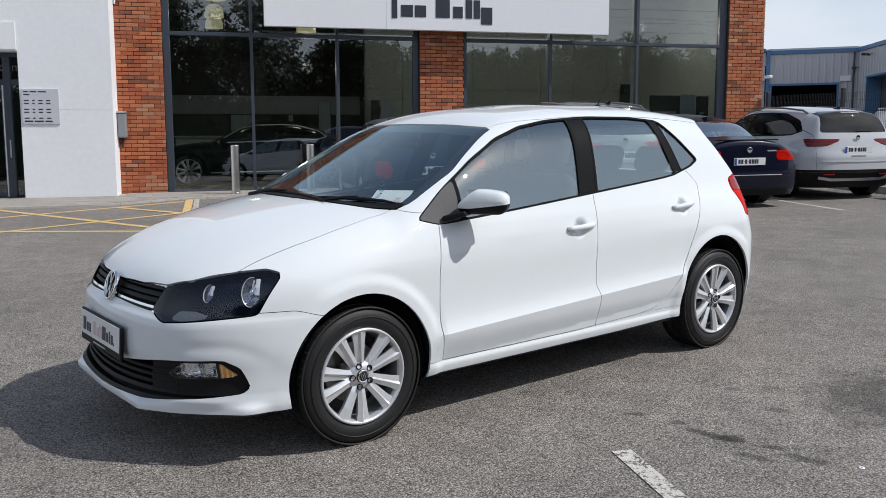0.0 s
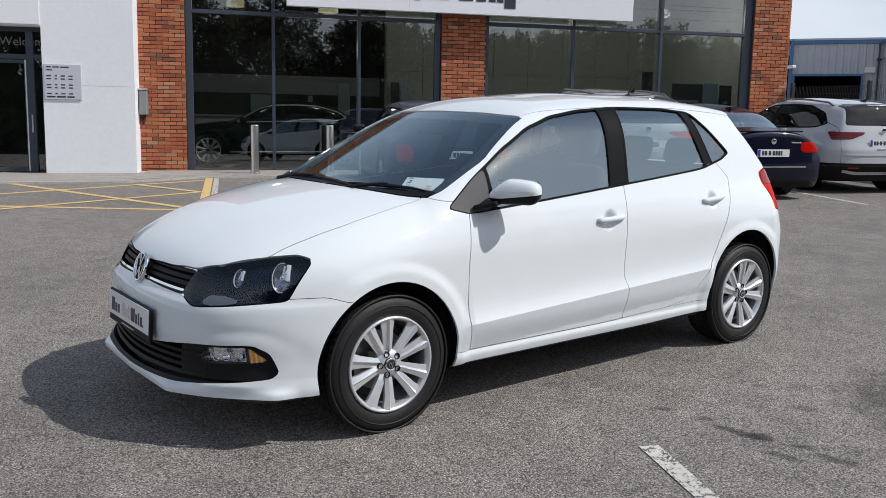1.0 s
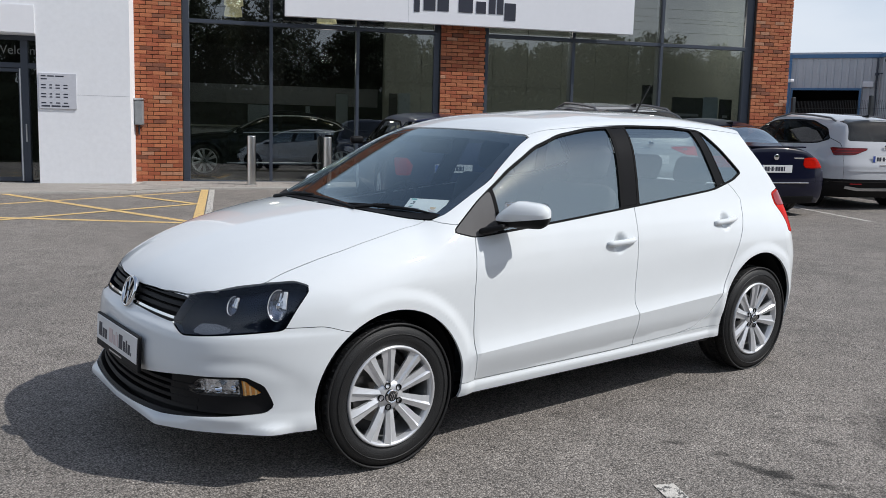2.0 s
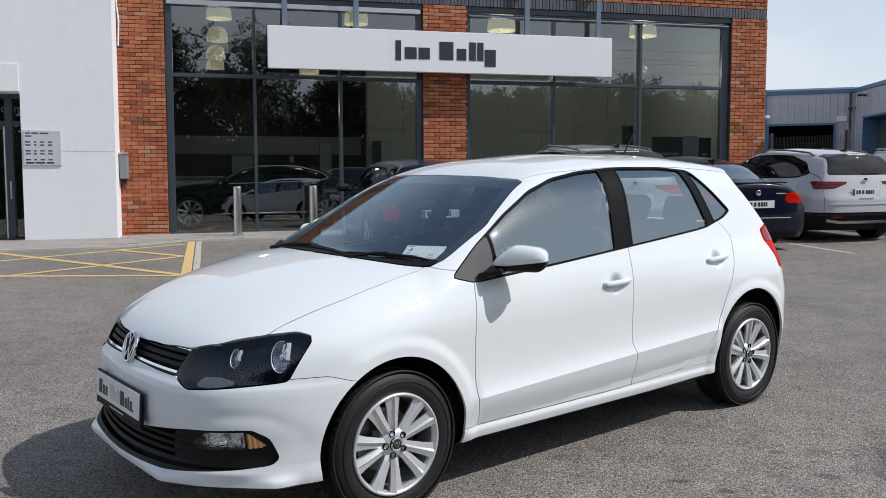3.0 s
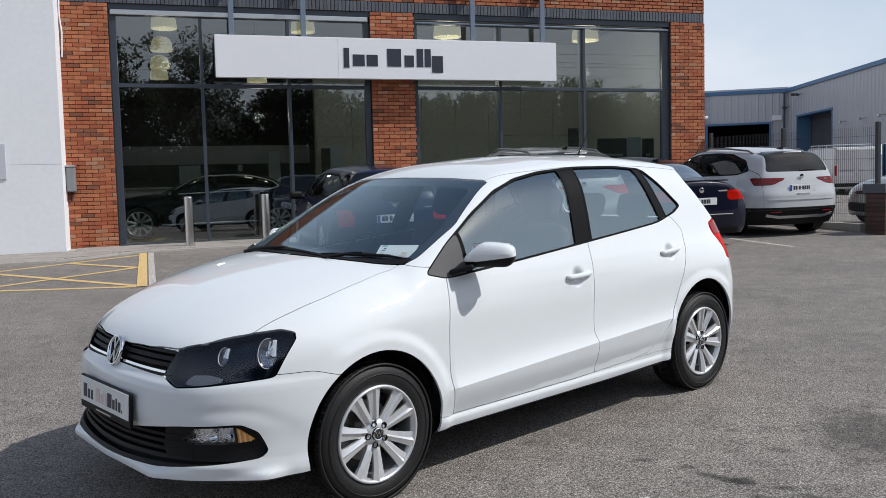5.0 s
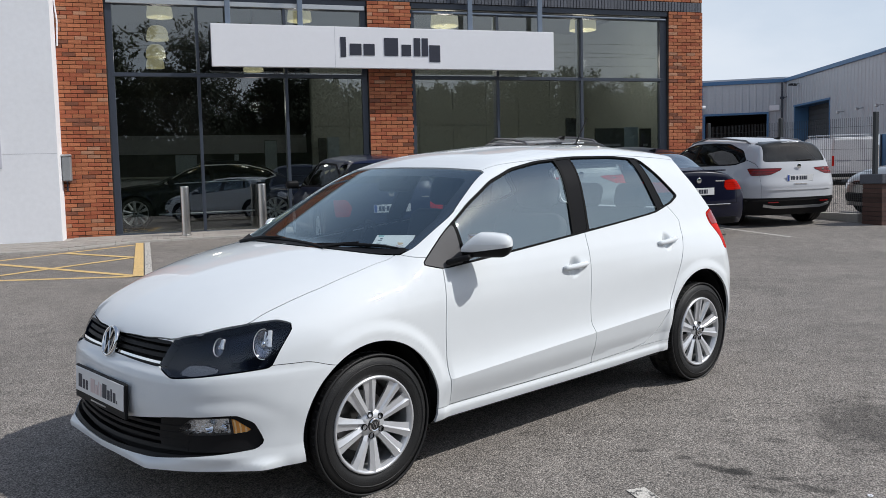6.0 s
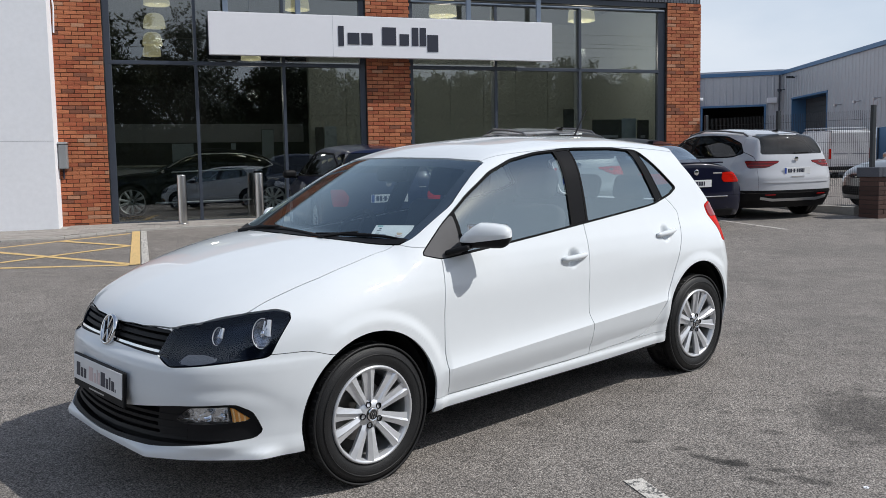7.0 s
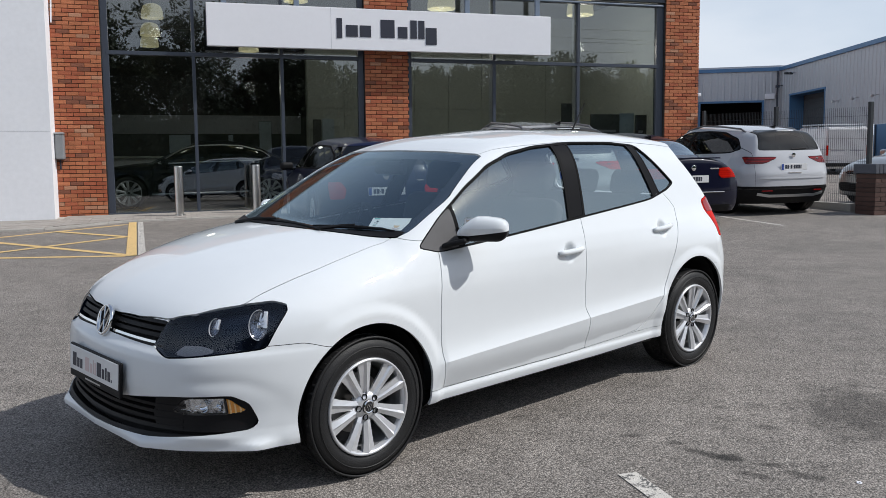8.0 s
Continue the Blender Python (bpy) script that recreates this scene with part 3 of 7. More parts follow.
def window(name, x0, x1, lower, upper, label, box_h=.09, jamb=(.12, .11)):
    w = thing(name, pose(0, 0, 0), label, "window", kind="structure")
    z0, zt, z1 = 0.36, 3.36, 4.66
    fw, y0, y1 = 0.07, GLASS_Y - 0.05, GLASS_Y + 0.07
    for n_, r in (("jamb", (x0, x0 + jamb[0], y0, y1, z0, z1)), ("jamb", (x1 - jamb[1], x1, y0, y1, z0, z1)),
                  ("head", (x0, x1, y0 - 0.003, y1, z1, z1 + 0.07)), ("sill", (x0, x1, y0 - 0.08, y1, z0 - 0.08, z0))):
        part(n_, boxes([r], 0.004), M_FRAME, w)
    part("transom", boxes([(x0 + fw, x1 - fw, y0 - 0.004, y1, zt - 0.035, zt + 0.035)], 0.004), M_FRAME, w)
    part("blind_box", boxes([(x0 + 0.03, x1 - 0.03, FACADE + 0.02, y0 - 0.006, 4.668, 4.67 + box_h)], 0.008), M_ALU if box_h > .05 else M_FRAMELIGHT, w, "silver blind box under the lintel")
    part("lintel", boxes([(x0, x1, FACADE + 0.03, y1, 4.762, SOLDIER[0])]), M_FRAME, w)
    for m in lower:
        part("mullion", boxes([(m - 0.03, m + 0.03, y0 - 0.03, GLASS_Y - .002, z0, zt - 0.036)], 0.004), M_FRAME, w)
        part("inner_mullion", boxes([(m - 0.028, m + 0.028, GLASS_Y + .014, GLASS_Y + .19, z0, zt - 0.036)], 0.004), M_MULLION, w)
    for m in upper:
        part("mullion", boxes([(m - 0.03, m + 0.03, y0 - 0.03, GLASS_Y - .002, zt + 0.036, z1)], 0.004), M_FRAME, w)
        part("inner_mullion", boxes([(m - 0.028, m + 0.028, GLASS_Y + .014, GLASS_Y + .19, zt + 0.036, z1)], 0.004), M_MULLION, w)
    for ms, za, zb in ((lower, z0, zt), (upper, zt, z1)):
        xs = [x0 + fw] + list(ms) + [x1 - fw]
        for i, (a, b) in enumerate(zip(xs, xs[1:])):
            p = part("pane", boxes([(a - 0.01, b + 0.01, GLASS_Y, GLASS_Y + 0.012, za - 0.01, zb + 0.01)]), M_SHOPGLASS, w)
            p.visible_shadow = False
    return w


window("window_1", -1.57, 3.38, (0.07, 1.74), (0.07, 1.74), "full-height showroom window with dark blue-grey frames")
window("window_2", 4.32, 10.27, (6.2, 8.16), (6.2, 8.16), "full-height showroom window with dark blue-grey frames", .03, (.07, .17))

# projecting white entrance block
pier_obs["entrance"] = solid("wall_entrance", [(-3.99, -2.43, 12.68, 13.64, -0.1, TOP)], M_RENDER, "smooth white rendered wall beside the entrance", "wall")
part("wall_joint", boxes([(-3.34, -2.44, 12.6785, 12.681, 1.872, 1.877)]), M_GREYBOARD, pier_obs["entrance"])
solid("wall_entrance_over", [(-9.0, -3.99, 12.68, 13.64, 2.90, TOP)], M_RENDER, "white rendered wall above the entrance", "wall")
solid("wall_entrance_far", [(-9.0, -6.6, 12.68, 13.64, -0.1, 2.90)], M_RENDER, "white rendered wall beyond the entrance", "wall")
solid("trim_head_panel", [(-6.5, -4.0, 12.655, 12.677, 2.92, 3.39)], M_SIGN, "white panel above the entrance door", "panel")
door = thing("door_1", pose(0, 0, 0), "dark glazed entrance door with blue-grey frame", "door", kind="structure")
part("door_frame", boxes([(-4.06, -3.993, 13.0, 13.12, 0.30, 2.895), (-4.06, -6.59, 13.0, 13.12, 2.82, 2.895), (-6.59, -4.06, 13.0, 13.12, 2.33, 2.42)], 0.004), M_FRAME, door)
part("door_post", boxes([(-4.325, -4.20, 12.99, 13.13, 0.30, 2.819)], 0.006), M_FRAME, door)
for x0, x1 in ((-5.45, -4.345), (-6.58, -5.46)):
    part("leaf_frame", boxes([(x0, x0 + 0.05, 13.02, 13.1, 0.31, 2.32), (x1 - 0.03, x1 - .012, 13.02, 13.1, 0.31, 2.32), (x0 + 0.051, x1 - 0.031, 13.02, 13.1, 0.31, 0.38), (x0 + 0.051, x1 - 0.031, 13.02, 13.1, 2.26, 2.32)], 0.003), M_FRAME, door)
    part("edge_strip", boxes([(x1 - .011, x1 + .012, 13.0, 13.1, 0.31, 2.32)], .003), M_EDGE, door, "bright aluminium leading edge")
    p = part("pane", boxes([(x0 + 0.04, x1 - 0.02, 13.05, 13.06, 0.36, 2.28)]), M_SHOPGLASS, door)
    p.visible_shadow = False
p = part("pane", boxes([(-4.20, -4.06, 13.05, 13.06, 0.34, 2.33)]), M_SHOPGLASS, door)
p.visible_shadow = False
p = part("pane", boxes([(-6.5, -4.06, 13.05, 13.06, 2.42, 2.83)]), M_SHOPGLASS, door)
part("door_lock", boxes([(-4.27, -4.245, 12.975, 12.989, 1.02, 1.34)], .004), M_ALU, door)
# pale frosted lettering on the glass over the door
text = bpy.data.curves.new("lettering", "FONT")
text.body, text.size, text.extrude, text.align_x = "Welcome", 0.215, 0.0008, "CENTER"
holder = new("lettering", text)
bpy.context.view_layer.update()
letters = bpy.data.meshes.new_from_object(holder.evaluated_get(bpy.context.evaluated_depsgraph_get()))
bpy.data.objects.remove(holder)
w_ = obj("lettering", letters, M_FROST, door, "frosted pale lettering on the glass")
w_.matrix_local = pose(-4.345, 13.046, 2.575, 90, 0, 0)

# opening-hours board: dark bars for its small print
hb = thing("opening_hours_board", pose(0, 0, 0), "grey notice board with small dark print on the white wall", "notice board")
part("board", boxes([(-4.0 + 0.04, -3.335, 12.655, 12.678, 1.62, 2.24)], 0.004), M_NOTICE, hb)
rnd = random.Random(5)
for r in range(11):
    z = 2.19 - r * 0.052
    if r in (2, 5, 8):
        continue
    x = -3.92
    for wd in ((0.10, 0.13, 0.16) if r == 0 else (0.12,) if r == 1 else (0.16, 0.17, 0.14) if r == 10 else (0.10, 0.06, 0.09, 0.09)):
        part("print_bar", boxes([(x, x + wd - 0.02, 12.6525, 12.655, z - (0.016 if r == 10 else 0.010), z + 0.010)]), M_INK, hb)
        x += wd + (0.04 if 1 < r < 10 else 0.005)

mb = thing("meter_box", pose(0, 0, 0), "grey steel meter box on the brick pier", "meter box")
part("housing", boxes([(-2.42, -2.27, 13.06, 13.299, 1.38, 1.83)], 0.02), M_METER, mb)
part("lid", boxes([(-2.43, -2.26, 13.05, 13.299, 1.832, 1.87)], 0.01), M_ALU, mb)
part("conduit", tube([(-2.36, 13.26, 1.40), (-2.36, 13.26, 1.20)], 0.016), M_INK, mb)
cb = thing("wall_cable", pose(0, 0, 0), "white cable running down the corner of the wall", "cable")
part("cable", tube([(-2.40, 13.27, 5.3), (-2.41, 13.27, 4.6), (-2.38, 13.27, 4.3), (-2.40, 13.27, 3.85)], 0.014), M_SIGN, cb)

# fascia sign on posts
sg = thing("fascia_sign", pose(0, 0, 0), "long white fascia sign with dark plain lettering bars", "sign")
part("sign_box", boxes([(0.315, 7.32, 12.95, 13.06, 3.48, 4.28)], 0.008), M_SIGN, sg)
part("sign_back", boxes([(0.30, 7.3, 13.061, 13.085, 3.50, 4.26)]), M_FRAME, sg)
# letter-sized bars: (left, right, bottom, top), from one stem to the next
LET = [(2.77, 2.88, 3.695, 4.08), (2.955, 3.19, 3.73, 3.955), (3.23, 3.455, 3.73, 3.955), (3.65, 3.935, 3.73, 4.08), (4.005, 4.20, 3.73, 3.955),
       (4.26, 4.395, 3.73, 4.09), (4.425, 4.555, 3.73, 4.09), (4.58, 4.81, 3.62, 3.955)]
for a, b, c, d in LET:
    part("lettering_bar", boxes([(a, b, 12.940, 12.949, c, d)], 0.003), M_INK, sg)
part("sheet_joint", boxes([(2.66, 2.664, 12.9485, 12.95, 3.485, 4.275)]), M_GREYBOARD, sg)
for x in (0.645, 2.02, 5.52, 7.08):
    part("post", boxes([(x - 0.05, x + 0.05, 13.09, 13.15, 3.5, 6.05)], 0.006), M_FRAMELIGHT, sg)
    for zb in (5.22, 5.90):
        part("bracket", boxes([(x - 0.04, x + 0.04, 13.151, 13.286, zb, zb + 0.1)], 0.004), M_FRAMELIGHT, sg)

# bollards
for x, y in ((-0.295, 12.5), (1.10, 12.5)):
    g = ground_z(x, y) + 0.03
    b = thing("bollard", pose(x, y, g), "brushed stainless steel bollard on the pavement", "bollard", "bollards before the window")
    part("post", lathe([(0.001, 0.0), (0.075, 0.0), (0.075, 0.885), (0.070, 0.9), (0.001, 0.902)], 32), M_STEEL, b, smooth=False)
    part("collar", lathe([(0.076, 0.0), (0.10, 0.0), (0.10, 0.012), (0.076, 0.02)], 32), M_STEEL, b)

# pendants inside
def pendant(x, y, z, s, drop):
    d = thing("pendant_lamp", pose(x, y, z), "translucent cream bell-shaped pendant lamp", "pendant lamp", "showroom pendants")
    prof = [(0.06, 0.30), (0.14, 0.285), (0.21, 0.24), (0.245, 0.16), (0.26, 0.06), (0.262, 0.0), (0.25, 0.0), (0.235, 0.06), (0.20, 0.22), (0.05, 0.28)]
    part("shade", lathe([(r * s, 1.18 * h * s) for r, h in prof], 32), M_SHADE, d, smooth=True)
    part("bulb", lathe([(0.001, 0.16 * s), (0.05 * s, 0.14 * s), (0.07 * s, 0.08 * s), (0.05 * s, 0.03 * s), (0.001, 0.01 * s)], 16), M_LAMPGLOW, d, smooth=True)
    part("cord", tube([(0, 0, 0.33 * s), (0, 0, drop)], 0.008), M_INK, d)
    if y < 16:
        ld = bpy.data.lights.new("pendant_light", "POINT")
        ld.energy, ld.color, ld.shadow_soft_size = 16.0 * s ** 4, (1.0, 0.95, 0.86), 0.12
        lo = new("pendant_light", ld)
        lo.parent = d
        lo.location = (0, 0, -0.75)


for x, y, z, s in ((-0.61, 15.0, 4.72, 1.0), (2.27, 15.0, 4.72, 1.0), (5.55, 15.0, 4.70, 1.22), (9.0, 15.0, 4.70, 1.22), (-0.726, 18.5, 4.80, 1.0), (-0.834, 21.2, 4.75, 1.0), (-0.90, 23.2, 4.71, 1.0), (1.25, 15.0, 3.64, 0.8)):
    pendant(x, y, z, s, 5.30 - z)


# ---------------------------------------------------------------- car materials
def paint(name, base, flake=0.0, rough=0.35):
    m = mat(name, base, rough, flake, var=0.015, scale=1.5, coat=1.0, spec=0.0)
    m.node_tree.nodes["Principled BSDF"].inputs["Coat Roughness"].default_value = 0.03
    return m


M_WHITE = paint("paint_white", (0.715, 0.745, 0.765))
M_BLACKPL = mat("plastic_black", (0.008, 0.008, 0.009), 0.55, spec=0.18, var=0.1, scale=10, bump=0.1, bscale=400)
M_GLOSSBLACK = mat("plastic_gloss_black", (0.012, 0.012, 0.014), 0.12, var=0.05)
M_PILLAR = mat("pillar_film_dark", (0.007, 0.007, 0.008), 0.5, spec=0.06, var=0.06)
M_SAIL = mat("sail_trim_grey", (0.115, 0.112, 0.113), 0.7, spec=0.15, var=0.06)
M_RUBBER = mat("rubber_tyre", (0.016, 0.016, 0.0165), 0.5, spec=0.30, var=0.25, scale=14, bump=0.25, bscale=180)
M_SEAL = mat("rubber_seal", (0.010, 0.010, 0.0105), 0.7, spec=0.06, var=0.08)
M_ALLOY = mat("alloy_silver", (0.66, 0.67, 0.69), 0.32, 0.55, var=0.05, scale=6)
M_ALLOYDARK = mat("alloy_shadow", (0.05, 0.05, 0.052), 0.5, 0.6, var=0.1)
M_BARREL = mat("alloy_barrel", (0.34, 0.35, 0.36), 0.4, 0.6, var=0.08, scale=6)
M_DISC = mat("brake_disc", (0.30, 0.29, 0.28), 0.35, 0.9, var=0.15)
M_CHROME = mat("chrome", (0.80, 0.81, 0.82), 0.06, 1.0, var=0.02)
M_LAMPDARK = mat("lamp_housing", (0.005, 0.008, 0.016), 0.7, spec=0.05, var=0.06)
M_BOWL = mat("lamp_bowl", (0.30, 0.31, 0.34), 0.12, 1.0, var=0.15, scale=30, bump=0.4, bscale=60)
M_REFLECT = mat("lamp_reflector", (0.86, 0.88, 0.90), 0.22, 0.55, var=0.2, scale=30, bump=0.5, bscale=90)
M_AMBER = mat("amber_lens", (0.90, 0.36, 0.04), 0.2, var=0.08, coat=0.8)
# lighter copy of the amber, for the streaks that shine on the lens
M_AMBERLIGHT = mat("amber_glint", (0.95, 0.60, 0.22), 0.15, var=0.2, scale=30, coat=0.8)
M_REDLENS = mat("red_lens", (0.50, 0.012, 0.006), 0.35, var=0.25, scale=18, coat=0.25, spec=0.0)
M_REDDARK = mat("red_lens_dark", (0.13, 0.006, 0.008), 0.15, var=0.06, coat=0.4, spec=0.25)
M_CLEAR = glass("clear_lens", (0.94, 0.96, 0.99), 0.045)
M_WINDOW = glass("car_window", (0.76, 0.84, 0.84), 0.30, gloss=(0.84, 0.97, 1.0))
# the grey veil stands in for the sky mirrored in this glass
M_REARGLASS = glass("rear_glass_veiled", (0.12, 0.13, 0.135), 0.035, 0.0, veil=0.10)
M_PALEGLASS = glass("rear_glass_pale", (0.5, 0.55, 0.56), 0.45, gloss=(0.9, 0.97, 1.0))
M_REDMID = mat("red_lens_mid", (0.26, 0.008, 0.008), 0.15, var=0.06, coat=0.3, spec=0.25)
M_INDIC = mat("indicator_lens", (0.13, 0.14, 0.16), 0.3, 0.4, var=0.2, scale=30, bump=0.4, bscale=90)
M_FOG = mat("fog_reflector", (0.80, 0.82, 0.84), 0.14, 1.0, var=0.2, scale=30, bump=1.0, bscale=45)
M_BRIGHT = mat("bright_trim", (0.80, 0.81, 0.83), 0.3, 0.35, var=0.03)
M_SCREEN = glass("windscreen_glass", (0.80, 0.86, 0.88), 0.205, gloss=(0.74, 0.91, 1.0))
M_TINT = glass("tinted_window", (0.06, 0.065, 0.065), 0.06, 0.0)
M_CLOTH = mat("seat_cloth", (0.035, 0.036, 0.04), 0.9, var=0.15, scale=20, bump=0.3, bscale=300)
M_DASH = mat("dashboard", (0.03, 0.03, 0.033), 0.65, var=0.08, scale=20, bump=0.2, bscale=400)
M_LINING = mat("cabin_lining", (0.035, 0.035, 0.037), 0.85, var=0.08)
M_HEADLINER = mat("headliner", (0.42, 0.41, 0.39), 0.9, var=0.05)
M_PLATEWHITE = mat("plate_white", (0.72, 0.72, 0.72), 0.4, var=0.03)
M_PLATEGREY = mat("plate_pale_pink", (0.62, 0.50, 0.50), 0.4, var=0.03)
M_PAPER = mat("paper", (0.72, 0.76, 0.75), 0.7, var=0.05)
M_STAMP = mat("stamp_orange", (0.62, 0.47, 0.30), 0.7, var=0.1)
M_GREEN = mat("print_green", (0.16, 0.42, 0.40), 0.7, var=0.05)

# ---------------------------------------------------------------- the white hatchback
HATCH = dict(
    bonnet=spline([(-.85, .60), (-.75, .685), (-.66, .752), (-.52, .828), (-.33, .898), (-.1, .954), (.1, .987), (.35, 1.012)]),
    roof=spline([(.6, 1.325), (.8, 1.362), (1.0, 1.388), (1.3, 1.415), (1.6, 1.432), (2.0, 1.432), (2.4, 1.408), (2.85, 1.355)]),
    side=spline([(.17, .765), (.24, .80), (.30, .812), (.40, .826), (.5, .824), (.6, .826), (.7, .828), (.8, .822), (.87, .808), (.93, .785), (1.0, .757),
                 (1.1, .718), (1.2, .674), (1.3, .622), (1.36, .585), (1.45, .53)]),
    nose=spline([(.15, -.800), (.20, -.814), (.240, -.818), (.262, -.811), (.300, -.794), (.35, -.79), (.45, -.80), (.545, -.792), (.572, -.784), (.60, -.762), (.65, -.744), (.72, -.715), (.80, -.66)]),
    tail=spline([(.15, 3.0), (.2, 3.04), (.3, 3.10), (.45, 3.13), (.6, 3.13), (.72, 3.10), (.85, 3.042), (1.0, 2.972), (1.1, 2.883), (1.2, 2.785), (1.27, 2.715), (1.305, 2.70), (1.335, 2.725), (1.42, 2.725)]),
    ws=(.962, .133, .54, -.054), wsbow=.30, width=.84, mid=1.35, wheels=(0.0, 2.47), floor=.165, crown=(.045, .03), bowf=(.14, .40), bowr=(.11, .25),
    crease=lambda x: .407 + .0456 * (x - .415), creasespan=(.36, .43, 2.09, 2.17), lip=True, sill=(.40, 2.06), arch=.345)


LOWER_INTAKE = outline([(-.3, .362), (.08, .365), (.22, .381), (.505, .424), (.700, .434), (.732, .402), (.748, .322), (.734, .297), (.656, .285), (.448, .262), (.129, .247), (-.3, .245)], 2)


def shell(c):
    """The outer skin of a car as a field: x to the rear from the front axle, z up from the ground."""
    def f(x, y, z):
        y = np.abs(y)
        q = np.clip(y / c["width"], 0, 1.1)
        bf = c["bowf"][0] * q ** 2 + c["bowf"][1] * q ** 6
        lip = 0.0
        if c.get("lip"):
            # the chin lip: a flat front, a clear corner and a straight run back to the wheel
            lip = (1 - sstep(.232, .275, z)) * (1 - sstep(-.53, -.40, x))
            edge = smax(smax(.037 * y, .015 + .62 * (y - .41), .012), .115 + 1.07 * (y - .58), .03) - .006
            bf = bf + lip * (edge - bf)
        br = c["bowr"][0] * q ** 2 + c["bowr"][1] * q ** 6
        w = c["side"](z) - np.where(x > c["mid"], .044, .035) * ((x - c["mid"]) / 1.1) ** 2 * sstep(.72, .98, z)
        if c["crease"]:
            cz, s = c["crease"](x), c["creasespan"]
            k = sstep(s[0], s[1], x) * (1 - sstep(s[2], s[3], x))
            dz = z - cz
            so = np.sqrt(dz * dz + .0015 ** 2)
            w = w + k * (.024 * np.exp(-(so + dz) / 2 / .055) - .21 * np.minimum((so - dz) / 2, .13))
            k2 = sstep(c["sill"][0] - .1, c["sill"][0], x) * (1 - sstep(c["sill"][1], c["sill"][1] + .1, x))
            w = w + k2 * .009 * (1 - sstep(.258, .284, z))
        for a in c["wheels"]:
            r = np.hypot(x - a, z - .30)
            w = w + .012 * (1 - sstep(c['arch'] + .028, c['arch'] + .088, r)) * sstep(.1, .25, z)
        w = w + .012 * lip
        s = (y - w) * .97
        b = c["bonnet"](x - .8 * bf) - .035 * (y / .6) ** 2
        v = x - c["wsbow"] * y * y - c["ws"][1]
        ws = c["ws"][0] + c["ws"][2] * v + c["ws"][3] * v * v
        ro = c["roof"](x) - c["crown"][0] * (y / .55) ** 2 - c["crown"][1] * (y / .6) ** 6
        t = (z - smax(b, smin(ws, ro, .05), .015)) * .88
        g = smax(s, t, .09)
        dent = 0.0
        if c.get("lip"):
            # the hollow that frames the outer end of the lower intake
            yy, zz = np.broadcast_arrays(y, z)
            dent = .006 * np.exp(-((LOWER_INTAKE(yy, zz) - .050) / .024) ** 2) * sstep(.50, .66, yy)
        g = smax(g, (c["nose"](z) + bf + dent - x) * .93, .06)
        g = smax(g, (x - c["tail"](z) + br) * .93, .06 - (.035 * sstep(1.20, 1.30, z) if c.get("lip") else 0))
        return smax(g, c["floor"] - z, .03)
    return f


def put_on_ground(x, y, yaw):
    up = Vector((-SLOPE_X, -SLOPE_Y, 1)).normalized()
    ax = Vector((math.cos(radians(yaw)), math.sin(radians(yaw)), 0))
    ax = (ax - up * ax.dot(up)).normalized()
    ay = up.cross(ax)
    m = Matrix((ax, ay, up)).transposed().to_4x4()
    m.translation = (x, y, ground_z(x, y))
    return m


def split(mesh, d, gap=.0022):
    """What lies inside the outline, and the rest, with a shut line between."""
    return cut(mesh, d(mesh) + gap), cut(mesh, gap - d(mesh))


def dish(mesh, cx, cz, r, deep):
    """Presses a round finger cup into a door skin."""
    v, n, t = mesh
    dx, dz = v[:, 0] - cx, v[:, 2] - cz
    q = np.clip(1 - (dx * dx + dz * dz) / (r * r), 0, 1)
    g = deep * 4 * q / (r * r)
    n2 = n + np.stack([-dx * g, 0 * dx, -dz * g], 1)
    return v - n * (deep * q * q)[:, None], n2 / np.linalg.norm(n2, axis=1, keepdims=True), t


def fold(mesh, val, f):
    """A crisp fold along val = 0: the two sides meet there, each with its own normals."""
    out = []
    for sgn in (1, -1):
        v, n, t = cut(mesh, sgn * val(mesh))
        near = np.abs(val((v, n, t))) < 2e-3
        if near.any():
            g = gradient(f, v[near] - np.array([0, 0, sgn * .007]), .0015)
            n = n.copy()
            n[near] = g / np.linalg.norm(g, axis=1, keepdims=True)
        out.append((v, n, t))
    a, b = out
    return np.concatenate([a[0], b[0]]), np.concatenate([a[1], b[1]]), np.concatenate([a[2], b[2] + len(a[0])])


